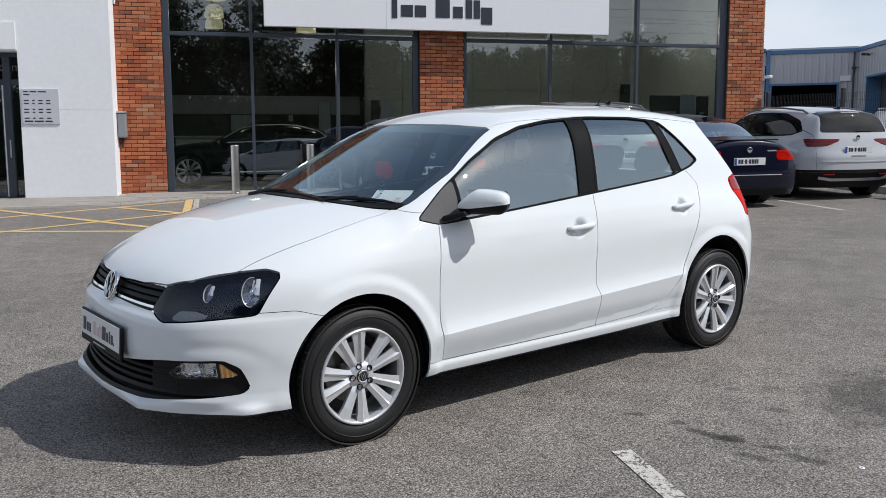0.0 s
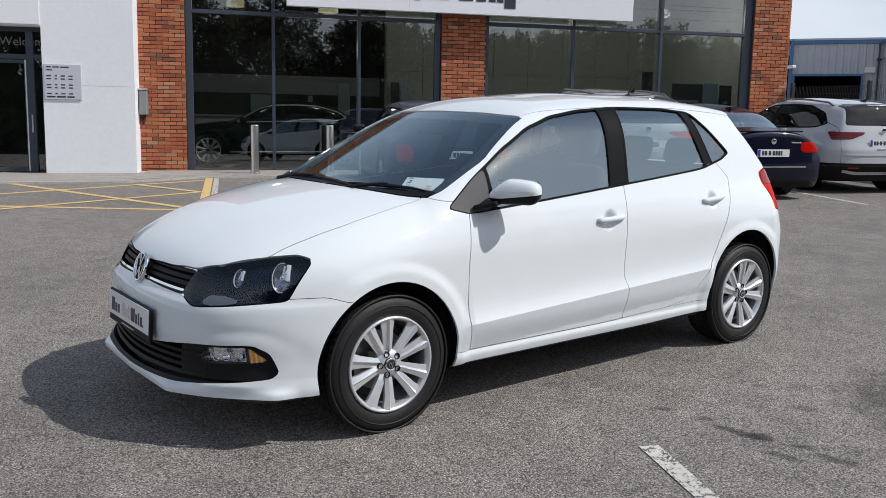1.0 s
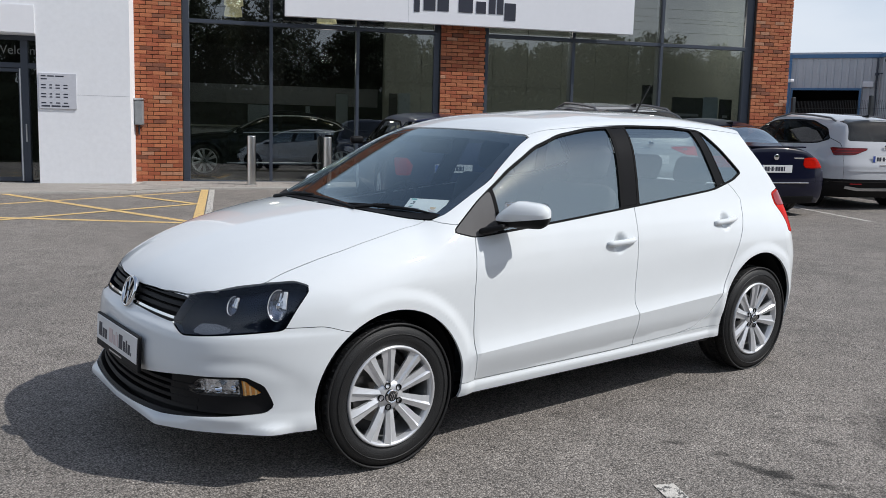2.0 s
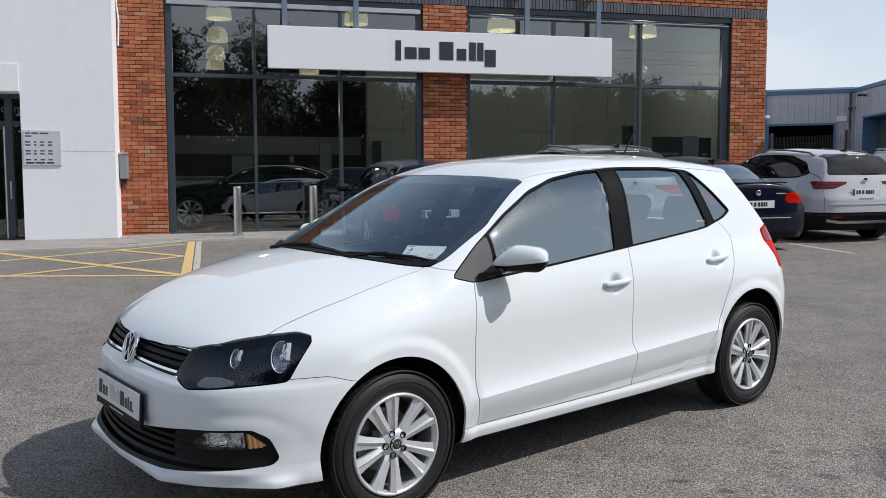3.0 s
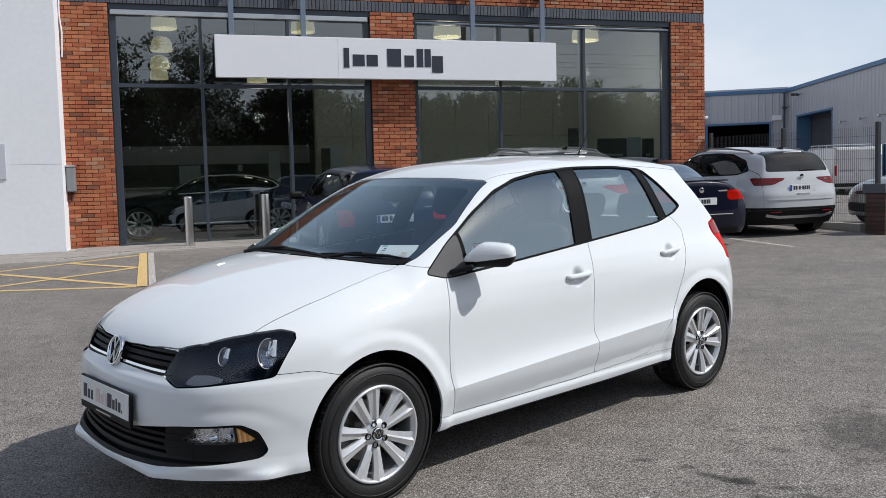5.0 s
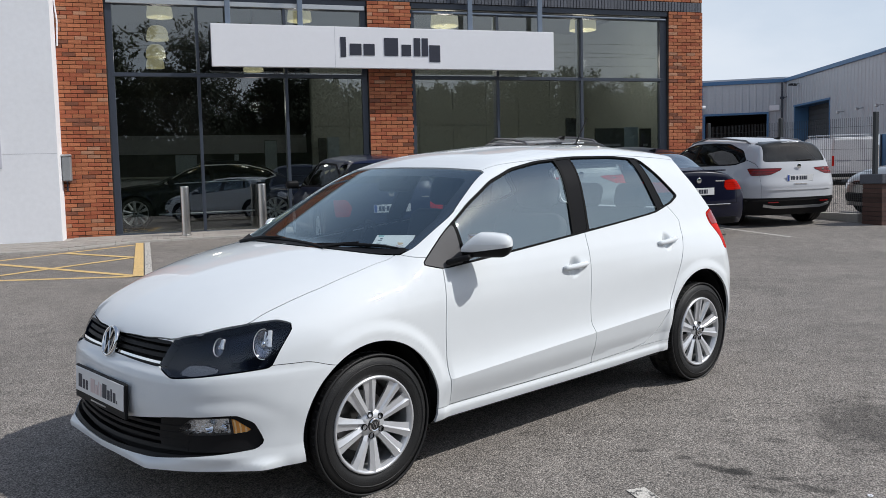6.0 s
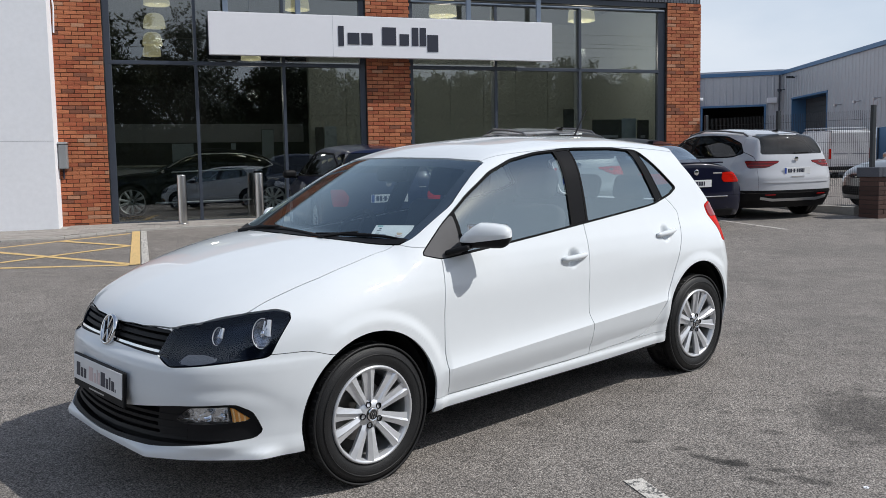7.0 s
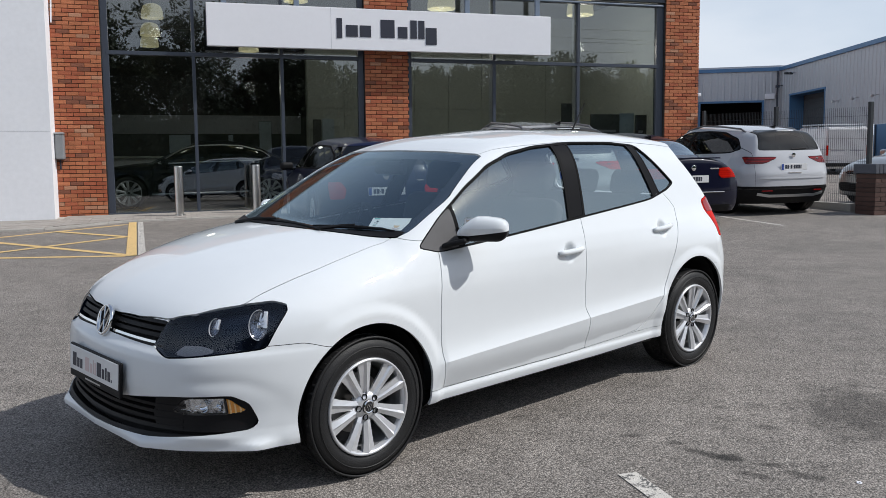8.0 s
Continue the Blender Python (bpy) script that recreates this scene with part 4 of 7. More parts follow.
def wheel(parent, x, y, side, r=.300, width=.185, rim=.203, turn=110.0):
    """Tyre, alloy rim with paired spokes, cap, bolts and brake disc; side -1 faces -y."""
    w = new("wheel")
    w.parent = parent
    w.matrix_local = pose(x, y, r - .004) @ (pose(0, 0, 0) if side < 0 else pose(0, 0, 0, 0, 0, 180))
    h = width / 2
    prof = [(rim - .004, -h + .012), (rim + .010, -h + .002), (r * .80, -h - .006), (r * .90, -h - .002), (r * .955, -h + .008), (r * .985, -h + .020), (r, -h + .036)]
    for g in (-.45, -.15, .15, .45):
        c = g * width
        prof += [(r + .001, c - .007), (r - .007, c - .006), (r - .007, c + .006), (r + .001, c + .007)]
    prof += [(r, h - .036), (r * .985, h - .020), (r * .955, h - .008), (r * .90, h + .002), (r * .8, h + .006), (rim, h - .01)]
    part("tyre", lathe(prof, 64, "y"), M_RUBBER, w, smooth=True)
    bm = bmesh.new()
    for k in range(56):
        a = 2 * math.pi * k / 56
        m = Matrix.Rotation(a, 4, "Y")
        for c0, c1, sk in ((-.455, -.30, .006), (.30, .455, .006), (-.13, .13, .0)):
            box(bm, -.0125 * r / .3, .0125 * r / .3, c0 * width, c1 * width, r - .006, r + (.0035 if sk == 0 else .0015), m=m)
    part("tread", bm, M_RUBBER, w)
    part("bead_line", lathe([(r * .855, -h - .0062), (r * .862, -h - .0082), (r * .869, -h - .0062)], 64, "y"), M_RUBBER, w)
    part("rim", lathe([(rim + .003, -h + .006), (rim + .001, -h - .003), (rim - .007, -h - .004), (rim - .012, -h + .004), (rim - .018, -h + .022)], 64, "y"), M_ALLOY, w, smooth=True)
    part("barrel", lathe([(rim - .018, -h + .022), (rim - .020, -h + .030), (rim - .028, h - .03), (rim - .01, h - .005)], 64, "y"), M_BARREL, w, smooth=True)
    part("brake_disc", lathe([(.03, .005), (.128, .005), (.128, .022), (.03, .022)], 40, "y"), M_DISC, w)
    part("caliper", boxes([(.06, .135, -.02, .04, -.05, .05)], .01), M_ALLOYDARK, w)
    part("drum", lathe([(.001, .03), (rim - .03, .03), (rim - .03, .06), (.001, .06)], 40, "y"), M_ALLOYDARK, w)
    # one spoke, then its repeats round the hub
    ya, yb = -h + .022, -h - .001
    bm = bmesh.new()
    L = []
    for t, rr, wa, yo in ((0, .030, .018, 0.0), (.35, .075, .020, .004), (.8, .150, .026, .002), (1, rim - .008, .034, -.004)):
        yy = ya + (yb - ya) * t ** .8
        L.append([bm.verts.new(p) for p in ((rr, yy + .022, -wa * .9), (rr, yy + .004, -wa), (rr, yy - .003, -wa * .15), (rr, yy + .006, wa * .15), (rr, yy + .009, wa), (rr, yy + .022, wa * .9))])
    for a, b in zip(L, L[1:]):
        for k in range(5):
            bm.faces.new((a[k], a[k + 1], b[k + 1], b[k]))
    me = bpy.data.meshes.new("spoke")
    bmesh.ops.recalc_face_normals(bm, faces=bm.faces)
    bm.to_mesh(me)
    bm.free()
    me.materials.append(M_ALLOY)
    for k in range(10):
        o = new("spoke", me)
        o.parent = w
        a = radians(turn + 72 * (k // 2) + (14.8 if k % 2 else -14.8))
        o.matrix_local = Matrix.Rotation(-a, 4, "Y")
    part("hub", lathe([(.001, -h + .012), (.034, -h + .012), (.060, -h + .020), (.066, -h + .05)], 40, "y"), M_ALLOY, w, smooth=True)
    part("centre_cap", lathe([(.001, -h + .004), (.026, -h + .005), (.029, -h + .010), (.029, -h + .016)], 32, "y"), M_ALLOYDARK, w)
    part("cap_ring", lathe([(.021, -h + .003), (.0245, -h + .0015), (.028, -h + .004)], 32, "y"), M_CHROME, w)
    bm = bmesh.new()
    for pts in (((-.013, .011), (-.004, -.014)), ((.013, .011), (.004, -.014)), ((-.005, .012), (.0, .0)), ((.005, .012), (.0, .0))):
        tube([(pts[0][0], -h + .003, pts[0][1]), (pts[1][0], -h + .003, pts[1][1])], .0018, 6, bm)
    part("cap_emblem", bm, M_CHROME, w)
    for k in range(5):
        a = radians(turn + 72 * k)
        b = lathe([(.001, -h + .024), (.0095, -h + .024), (.0105, -h + .010), (.013, -h + .0095), (.014, -h + .03)], 12, "y")
        bmesh.ops.translate(b, vec=(.046 * math.cos(a), 0, .046 * math.sin(a)), verts=b.verts)
        part("wheel_bolt", b, M_BLACKPL, w)
    return w


def seat(parent, x, y, z=.52):
    s = blob("seat", rbox(x + .05, y, z - .05, .27, .25, .10, .07), (x - .25, y - .28, z - .18), (x + .35, y + .28, z + .08), .03, M_CLOTH, parent)
    m = pose(x + .36, y, z + .25, 0, 18, 0)
    blob("seat_back", rbox(0, 0, 0, .075, .24, .32, .07), (-.1, -.26, -.35), (.1, .26, .35), .03, M_CLOTH, s, m=m)
    blob("headrest", rbox(.01, 0, .44, .05, .13, .09, .05), (-.06, -.15, .33), (.08, .15, .55), .02, M_CLOTH, s, m=m)
    return s


def hatchback():
    c = HATCH
    f = shell(c)
    car = thing("hatchback_car", put_on_ground(0, 0, 25.459), "clean white five-door hatchback parked on the forecourt", "car")
    mesh = nets(f, (-.90, -.03, .12), (3.20, .90, 1.50), .0135)
    mesh = cut(mesh, -mesh[0][:, 1])
    X = lambda m: m[0][:, 0]
    Y = lambda m: m[0][:, 1]
    Z = lambda m: m[0][:, 2]
    NY = lambda m: m[1][:, 1]
    # wheel arches and open underside
    mesh = cut(mesh, .343 - np.hypot(X(mesh), Z(mesh) - .300))
    mesh = cut(mesh, .345 - np.hypot((X(mesh) - 2.458) / .975, (Z(mesh) - .312) / 1.045))
    mesh = cut(mesh, .219 + .008 * sstep(.3, .4, X(mesh)) + .010 * sstep(1.5, 2.1, X(mesh)) - Z(mesh))
    skin = mesh
    # --- outlines in side view
    dlo = outline([(.325, .915), (.50, 1.040), (.705, 1.163), (.90, 1.258), (1.084, 1.312), (1.30, 1.343), (1.60, 1.360), (1.95, 1.356), (2.20, 1.335),
                   (2.32, 1.225), (2.445, 1.105), (2.35, 1.068), (2.13, 1.022), (1.46, .970), (.86, .920), (.43, .888)], 2)
    side_glass = lambda m: np.maximum(dlo(X(m), Z(m)), np.maximum(.80 - Z(m), .45 - Y(m)))
    zone, mesh = split(mesh, side_glass, .001)
    # --- windscreen, seen from the front
    wso = outline([(-.3, 1.330), (.31, 1.322), (.548, 1.307), (.612, 1.21), (.667, 1.112), (.692, .985), (.672, .950), (.50, .935), (.247, .94), (-.3, .94)], 1)
    bon_edge = lambda m: X(m) - (.085 + .40 * Y(m) ** 2)
    screen_d = lambda m: np.maximum(np.maximum(wso(Y(m), Z(m)), X(m) - 1.2), -bon_edge(m))
    screen, mesh = split(mesh, screen_d, .0015)
    # --- rear screen
    rso = outline([(-.3, 1.30), (.40, 1.285), (.50, 1.25), (.58, 1.03), (.50, 1.0), (-.3, .99)], 2)
    rear_d = lambda m: np.maximum(rso(Y(m), Z(m)), 2.6 - X(m))
    rear_screen, mesh = split(mesh, rear_d, .0015)
    # --- bonnet, seen from above
    bono = outline([(.35, -.3), (.35, .62), (.262, .660), (.160, .657), (.030, .668), (-.144, .669), (-.295, .652), (-.390, .638), (-.463, .632),
                    (-.597, .518), (-.664, .411), (-.702, .240), (-.719, .05), (-.720, -.3)], 1)
    bon_d = lambda m: np.maximum(np.maximum(bono(X(m), Y(m)), bon_edge(m)), .680 - Z(m))
    bonnet, mesh = split(mesh, bon_d)
    # --- headlamp, on the corner
    lampo = outline([(-.330, .603), (-.249, .704), (-.077, .729), (.170, .759), (.325, .769), (.402, .757), (.412, .737), (.363, .674), (.313, .604), (.109, .592), (-.110, .578), (-.235, .571)], 2)
    lamp_d = lambda m: np.maximum(lampo(X(m) + Y(m), Z(m)), X(m) + .2)
    lamp, mesh = split(mesh, lamp_d, .003)
    # --- grilles, seen from the front
    gro = outline([(-.3, .693), (.24, .696), (.416, .694), (.43, .650), (.402, .602), (.278, .606), (.10, .612), (-.3, .615)], 1)
    gr_d = lambda m: np.maximum(gro(Y(m), Z(m)), X(m) + .55)
    grille, mesh = split(mesh, gr_d, .001)
    lg_d = lambda m: np.maximum(LOWER_INTAKE(Y(m), Z(m)), X(m) + .40)
    lower, mesh = split(mesh, lg_d, .001)
    # --- bumpers, doors, wings
    bl = lambda m: np.maximum(X(m) + .10, Z(m) - np.where(X(m) < -.55, .75, .611 - .030 * sstep(-.32, -.18, X(m))))
    bumper, mesh = split(mesh, bl, .0013)
    tlo = outline([(2.12, 1.005), (2.22, 1.0), (2.42, .97), (2.42, .775), (2.02, .760), (1.940, .775), (1.960, .850), (1.985, .920), (2.03, .985)], 2)
    tail_d = lambda m: np.maximum(tlo(X(m) - Y(m), Z(m)), 2.5 - X(m))
    tail, mesh = split(mesh, tail_d, .002)
    rb_d = lambda m: np.maximum(2.60 - X(m), Z(m) - .61 - 1.5 * np.clip(X(m) - 2.70, 0, .11))
    rear_bumper, mesh = split(mesh, rb_d, .0003)
    gate_d = lambda m: np.maximum(np.maximum(2.62 - X(m), Y(m) - .60 + .36 * np.clip(Z(m) - 1.0, 0, 1)), .60 - Z(m)) + np.where((Z(m) > 1.30), np.clip(2.72 - X(m), 0, 1), 0)
    gate, mesh = split(mesh, gate_d)
    front_line = spline([(.20, .425), (.284, .421), (.388, .405), (.49, .397), (.642, .397), (.814, .413), (.93, .433), (1.1, .46)])
    b_line = spline([(.20, 1.432), (.292, 1.431), (.43, 1.431), (.452, 1.427), (.519, 1.406), (.578, 1.407), (.723, 1.415), (.865, 1.423), (1.0, 1.440)])
    bottom = lambda x: .283 + .018 * sstep(1.2, 2.0, x)
    fd = lambda m: np.maximum(np.maximum(front_line(Z(m)) - X(m), X(m) - b_line(Z(m))), np.maximum(bottom(X(m)) - Z(m), Z(m) - 1.0))
    front_door, mesh = split(mesh, fd)
    rdo = outline([(1.2, .2), (1.80, .302), (1.905, .312), (1.99, .357), (2.08, .455), (2.172, .589), (2.251, .742), (2.318, .864), (2.366, .965), (2.33, 1.01), (2.25, 1.08), (1.2, 1.08)], 2)
    rd = lambda m: np.maximum(np.maximum(rdo(X(m), Z(m)), b_line(Z(m)) - X(m)), np.maximum(bottom(X(m)) - Z(m), .5 - Y(m)))
    rear_door, mesh = split(mesh, rd)
    sill_d = lambda m: np.maximum(np.maximum(Z(m) - bottom(X(m)), .5 - Y(m)), np.maximum(.2 - X(m), X(m) - 2.3))
    sill, mesh = split(mesh, sill_d, .0015)
    wing_d = lambda m: np.maximum(X(m) - np.where(Z(m) > .90, .433, front_line(Z(m)) + .02), Z(m) - .945 - .25 * (.74 - Y(m)))
    wing, mesh = split(mesh, wing_d, .0012)
    roof_d = lambda m: np.maximum(np.maximum(Y(m) - (.545 - .02 * ((X(m) - 1.6) / .9) ** 2), .84 - X(m)), 1.25 - Z(m))
    roof, mesh = split(mesh, roof_d, .0016)

    cr = lambda m: Z(m) - c["crease"](X(m))
    front_door, rear_door = fold(front_door, cr, f), fold(rear_door, cr, f)
    front_door = dish(front_door, 1.292, .810, .056, .026)
    rear_door = dish(rear_door, 2.150, .860, .056, .026)
    panel("bonnet", bonnet, M_WHITE, car, 0)
    panel("roof_panel", roof, M_WHITE, car, 0)
    panel("front_bumper", bumper, M_WHITE, car, 0, depth=.008)
    panel("rear_bumper", rear_bumper, M_WHITE, car, 0)
    panel("tailgate", gate, M_WHITE, car, 0)
    p = panel("windscreen", screen, M_SCREEN, car, 0, depth=0, sink=.004)
    p.visible_shadow = False
    p = panel("rear_screen", rear_screen, M_WINDOW, car, 0, depth=0, sink=.004)
    p.visible_shadow = False
    # black ceramic border of the screen and the scuttle under it
    edge = cut(screen, -(wso(Y(screen), Z(screen)) + .035))
    scut = cut(screen, bon_edge(screen) - .045)
    panel("screen_border", edge, M_GLOSSBLACK, car, 0, depth=0, sink=.006)
    panel("scuttle", scut, M_BLACKPL, car, 0, depth=0, sink=-.004)

    fg = lambda x, z: np.maximum(np.maximum(dlo(x, z) + .009, .585 - x), x - 1.340 - .25 * (z - .97))
    rg = lambda x, z: np.maximum(np.maximum(dlo(x, z) + .009, 1.478 + .25 * (z - .97) - x), x - 2.165 + .22 * (z - 1.05))
    qg = lambda x, z: np.maximum(dlo(x, z) + .010, 2.247 - .27 * (z - 1.055) - x)
    sail = outline([(.325, .915), (.50, 1.040), (.572, 1.082), (.567, .90), (.43, .888)], 1)
    for s in (-1, 1):
        d = panel("front_door", front_door, M_WHITE, car, s)
        r = panel("rear_door", rear_door, M_WHITE, car, s)
        panel("front_wing", wing, M_WHITE, car, s)
        panel("sill_panel", sill, M_WHITE, car, s)
        panel("side_frame", mesh, M_WHITE, car, s)
        z = zone
        g1, z = split(z, lambda m: fg(X(m), Z(m)), .0)
        g2, z = split(z, lambda m: rg(X(m), Z(m)), .0)
        g3, z = split(z, lambda m: qg(X(m), Z(m)), .0)
        sl, z = split(z, lambda m: np.maximum(sail(X(m), Z(m)) + .004, .80 - Z(m)), .0)
        pil, z = split(z, lambda m: np.maximum(np.maximum(1.36 + (Z(m) - .97) * .25 - X(m), X(m) - 1.46 - (Z(m) - .97) * .27), dlo(X(m), Z(m)) + .012), .0008)
        pil2, z = split(z, lambda m: np.maximum(np.maximum(2.172 - .22 * (Z(m) - 1.05) - X(m), X(m) - 2.240 + .27 * (Z(m) - 1.055)), dlo(X(m), Z(m)) + .010), .0008)
        for nm, g, pa in (("front_window", g1, d), ("rear_window", g2, r), ("quarter_window", g3, car)):
            q = panel(nm, g, M_WINDOW, pa, s, depth=0, sink=.006)
            q.visible_shadow = False
        panel("window_surround", z, M_SEAL, car, s, depth=.006, sink=-.001)
        panel("sail_trim", sl, M_SAIL, car, s, depth=.004, label="grey plastic trim at the mirror")
        panel("pillar_trim", pil, M_PILLAR, car, s, depth=.004)
        panel("pillar_trim", pil2, M_PILLAR, car, s, depth=.004)
        t = panel("tail_lamp", tail, M_REDLENS, car, s, sink=-.001, depth=.03)
        panel("upper_lens", cut(tail, np.maximum(tlo(X(tail) - Y(tail), Z(tail)) + .010, .915 - Z(tail))), M_REDMID, t, s, depth=.004, sink=-.004)
        # headlamp: a dark bowl, reflectors and a clear cover
        hl = new("headlamp")
        hl.parent = car
        tagged(hl, "dark headlamp with chrome reflectors under a clear lens")
        panel("housing", lamp, M_LAMPDARK, hl, s, depth=.0, sink=.040).shadow_terminator_geometry_offset = .6
        back = cut(skin, lamp_d(skin) - .035)
        panel("housing_back", back, M_LAMPDARK, hl, s, depth=.0, sink=.050)
        rim_ = cut(lamp, -(lampo(X(lamp) + Y(lamp), Z(lamp)) + .0035))
        panel("seal", rim_, M_LAMPDARK, hl, s, depth=.040, sink=.001)
        q = panel("lens", lamp, M_CLEAR, hl, s, depth=0, sink=.0)
        q.visible_shadow = False

        def bowl(cs, cz, r):
            """A chrome reflector lying in the lamp at (along the corner, height)."""
            k = np.argmin((X(lamp) + Y(lamp) - cs) ** 2 + (Z(lamp) - cz) ** 2)
            p, n = lamp[0][k] * (1, s, 1), lamp[1][k] * (1, s, 1)
            n = Vector(n) + Vector((-.35, 0, -.1))
            m = Matrix.Translation(Vector(p) - Vector(lamp[1][k] * (1, s, 1)) * .014) @ n.to_track_quat("-Y", "Z").to_matrix().to_4x4() @ Matrix.Diagonal((.70, 1, 1.05, 1))
            for nm, prof, mt in (("reflector", [(r, -.002), (r * .96, .003), (r * .8, .012), (r * .5, .019), (.001, .022)], M_BOWL),
                                 ("reflector_rim", [(r, -.002), (r * .98, -.004), (r * .95, -.002), (r * .955, .003)], M_REFLECT),
                                 ("bulb_cap", [(.001, -.004), (r * .2, -.002), (r * .24, .012), (.001, .014)], M_CHROME)):
                b = lathe(prof, 28, "y")
                # the bright rim is kept only on the half that shines
                if nm == "reflector_rim":
                    bmesh.ops.delete(b, geom=[v for v in b.verts if -s * v.co.x > .35 * r], context="VERTS")
                bmesh.ops.transform(b, matrix=m, verts=b.verts)
                part(nm, b, mt, hl, smooth=True)
            # glints in the chrome, built as bright solids: an upright bar, fanned flutes
            b = boxes([(min(-s * .46 * r, -s * .84 * r), max(-s * .46 * r, -s * .84 * r), -.005, .004, -.20 * r, .88 * r)], .002)
            for a in (-75, -48, -20, 8):
                box(b, .24 * r, .82 * r, .001, .007, -.075 * r, .075 * r, m=Matrix.Rotation(radians(a if s < 0 else 180 - a), 4, "Y"))
            bmesh.ops.transform(b, matrix=m, verts=b.verts)
            part("reflector_glints", b, M_REFLECT, hl)
        bowl(.268, .688, .057)
        bowl(.030, .690, .035)
        ind = cut(lamp, outline([(-.21, .592), (-.15, .620), (-.05, .622), (.05, .606), (.02, .598), (-.1, .588)], 2)(X(lamp) + Y(lamp), Z(lamp)))
        panel("indicator", ind, M_INDIC, hl, s, depth=.0, sink=.024)
    return car, f, dict(skin=skin, lower=lower, grille=grille, holes=(lamp_d, gr_d, lg_d), zone_fn=side_glass, screen_fn=screen_d, rear_fn=rear_d)


hatch, hatch_f, hp = hatchback()


def surf_z(f, x, y, lo=.5, hi=1.6):
    for _ in range(40):
        mid = (lo + hi) / 2
        if float(f(np.array([x]), np.array([y]), np.array([mid]))[0]) < 0:
            lo = mid
        else:
            hi = mid
    return lo


def surf_x(f, y, z, lo=-1.2, hi=0.3):
    for _ in range(40):
        mid = (lo + hi) / 2
        if float(f(np.array([mid]), np.array([y]), np.array([z]))[0]) > 0:
            lo = mid
        else:
            hi = mid
    return lo


def strip(mesh, val, lo, hi):
    """The strip of a surface on which val lies between lo and hi."""
    mesh = cut(mesh, lo - val(mesh))
    return cut(mesh, val(mesh) - hi)


def arch_liner(parent, cx, cz, r, y0, y1, s, a0=-22, a1=202):
    bm = bmesh.new()
    rings = []
    for k in range(33):
        a = radians(a0 + (a1 - a0) * k / 32)
        rings.append([bm.verts.new((cx + r * math.cos(a), s * y, max(cz + r * math.sin(a), .16))) for y in (y0, y1)])
    for a, b in zip(rings, rings[1:]):
        bm.faces.new((a[0], b[0], b[1], a[1]))
    c = bm.verts.new((cx, s * y1, cz))
    for a, b in zip(rings, rings[1:]):
        bm.faces.new((a[1], b[1], c))
    part("arch_liner", bm, M_DARKIN, parent)


def roundel(parent, m, r, dark):
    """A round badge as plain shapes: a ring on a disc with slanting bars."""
    b = lathe([(.001, -.010), (r * .93, -.008), (r * .95, 0.0), (.001, 0.0)], 40, "y")
    bmesh.ops.transform(b, matrix=m, verts=b.verts)
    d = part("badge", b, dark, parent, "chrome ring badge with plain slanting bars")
    b = lathe([(r * .82, -.010), (r * .86, -.017), (r * .94, -.018), (r, -.010), (r, 0.0), (r * .82, -.004)], 48, "y")
    bmesh.ops.transform(b, matrix=m, verts=b.verts)
    part("badge_ring", b, M_CHROME, d, smooth=True)
    for x0, z0, x1, z1 in ((-.28, .80, .0, .10), (.28, .80, .0, .10), (-.74, .42, -.34, -.76), (.74, .42, .34, -.76), (-.34, -.76, .0, -.02), (.34, -.76, .0, -.02)):
        b = tube([(x0 * r, -.013, z0 * r), (x1 * r, -.013, z1 * r)], r * .075, 6)
        bmesh.ops.transform(b, matrix=m, verts=b.verts)
        part("badge_bar", b, M_CHROME, d)


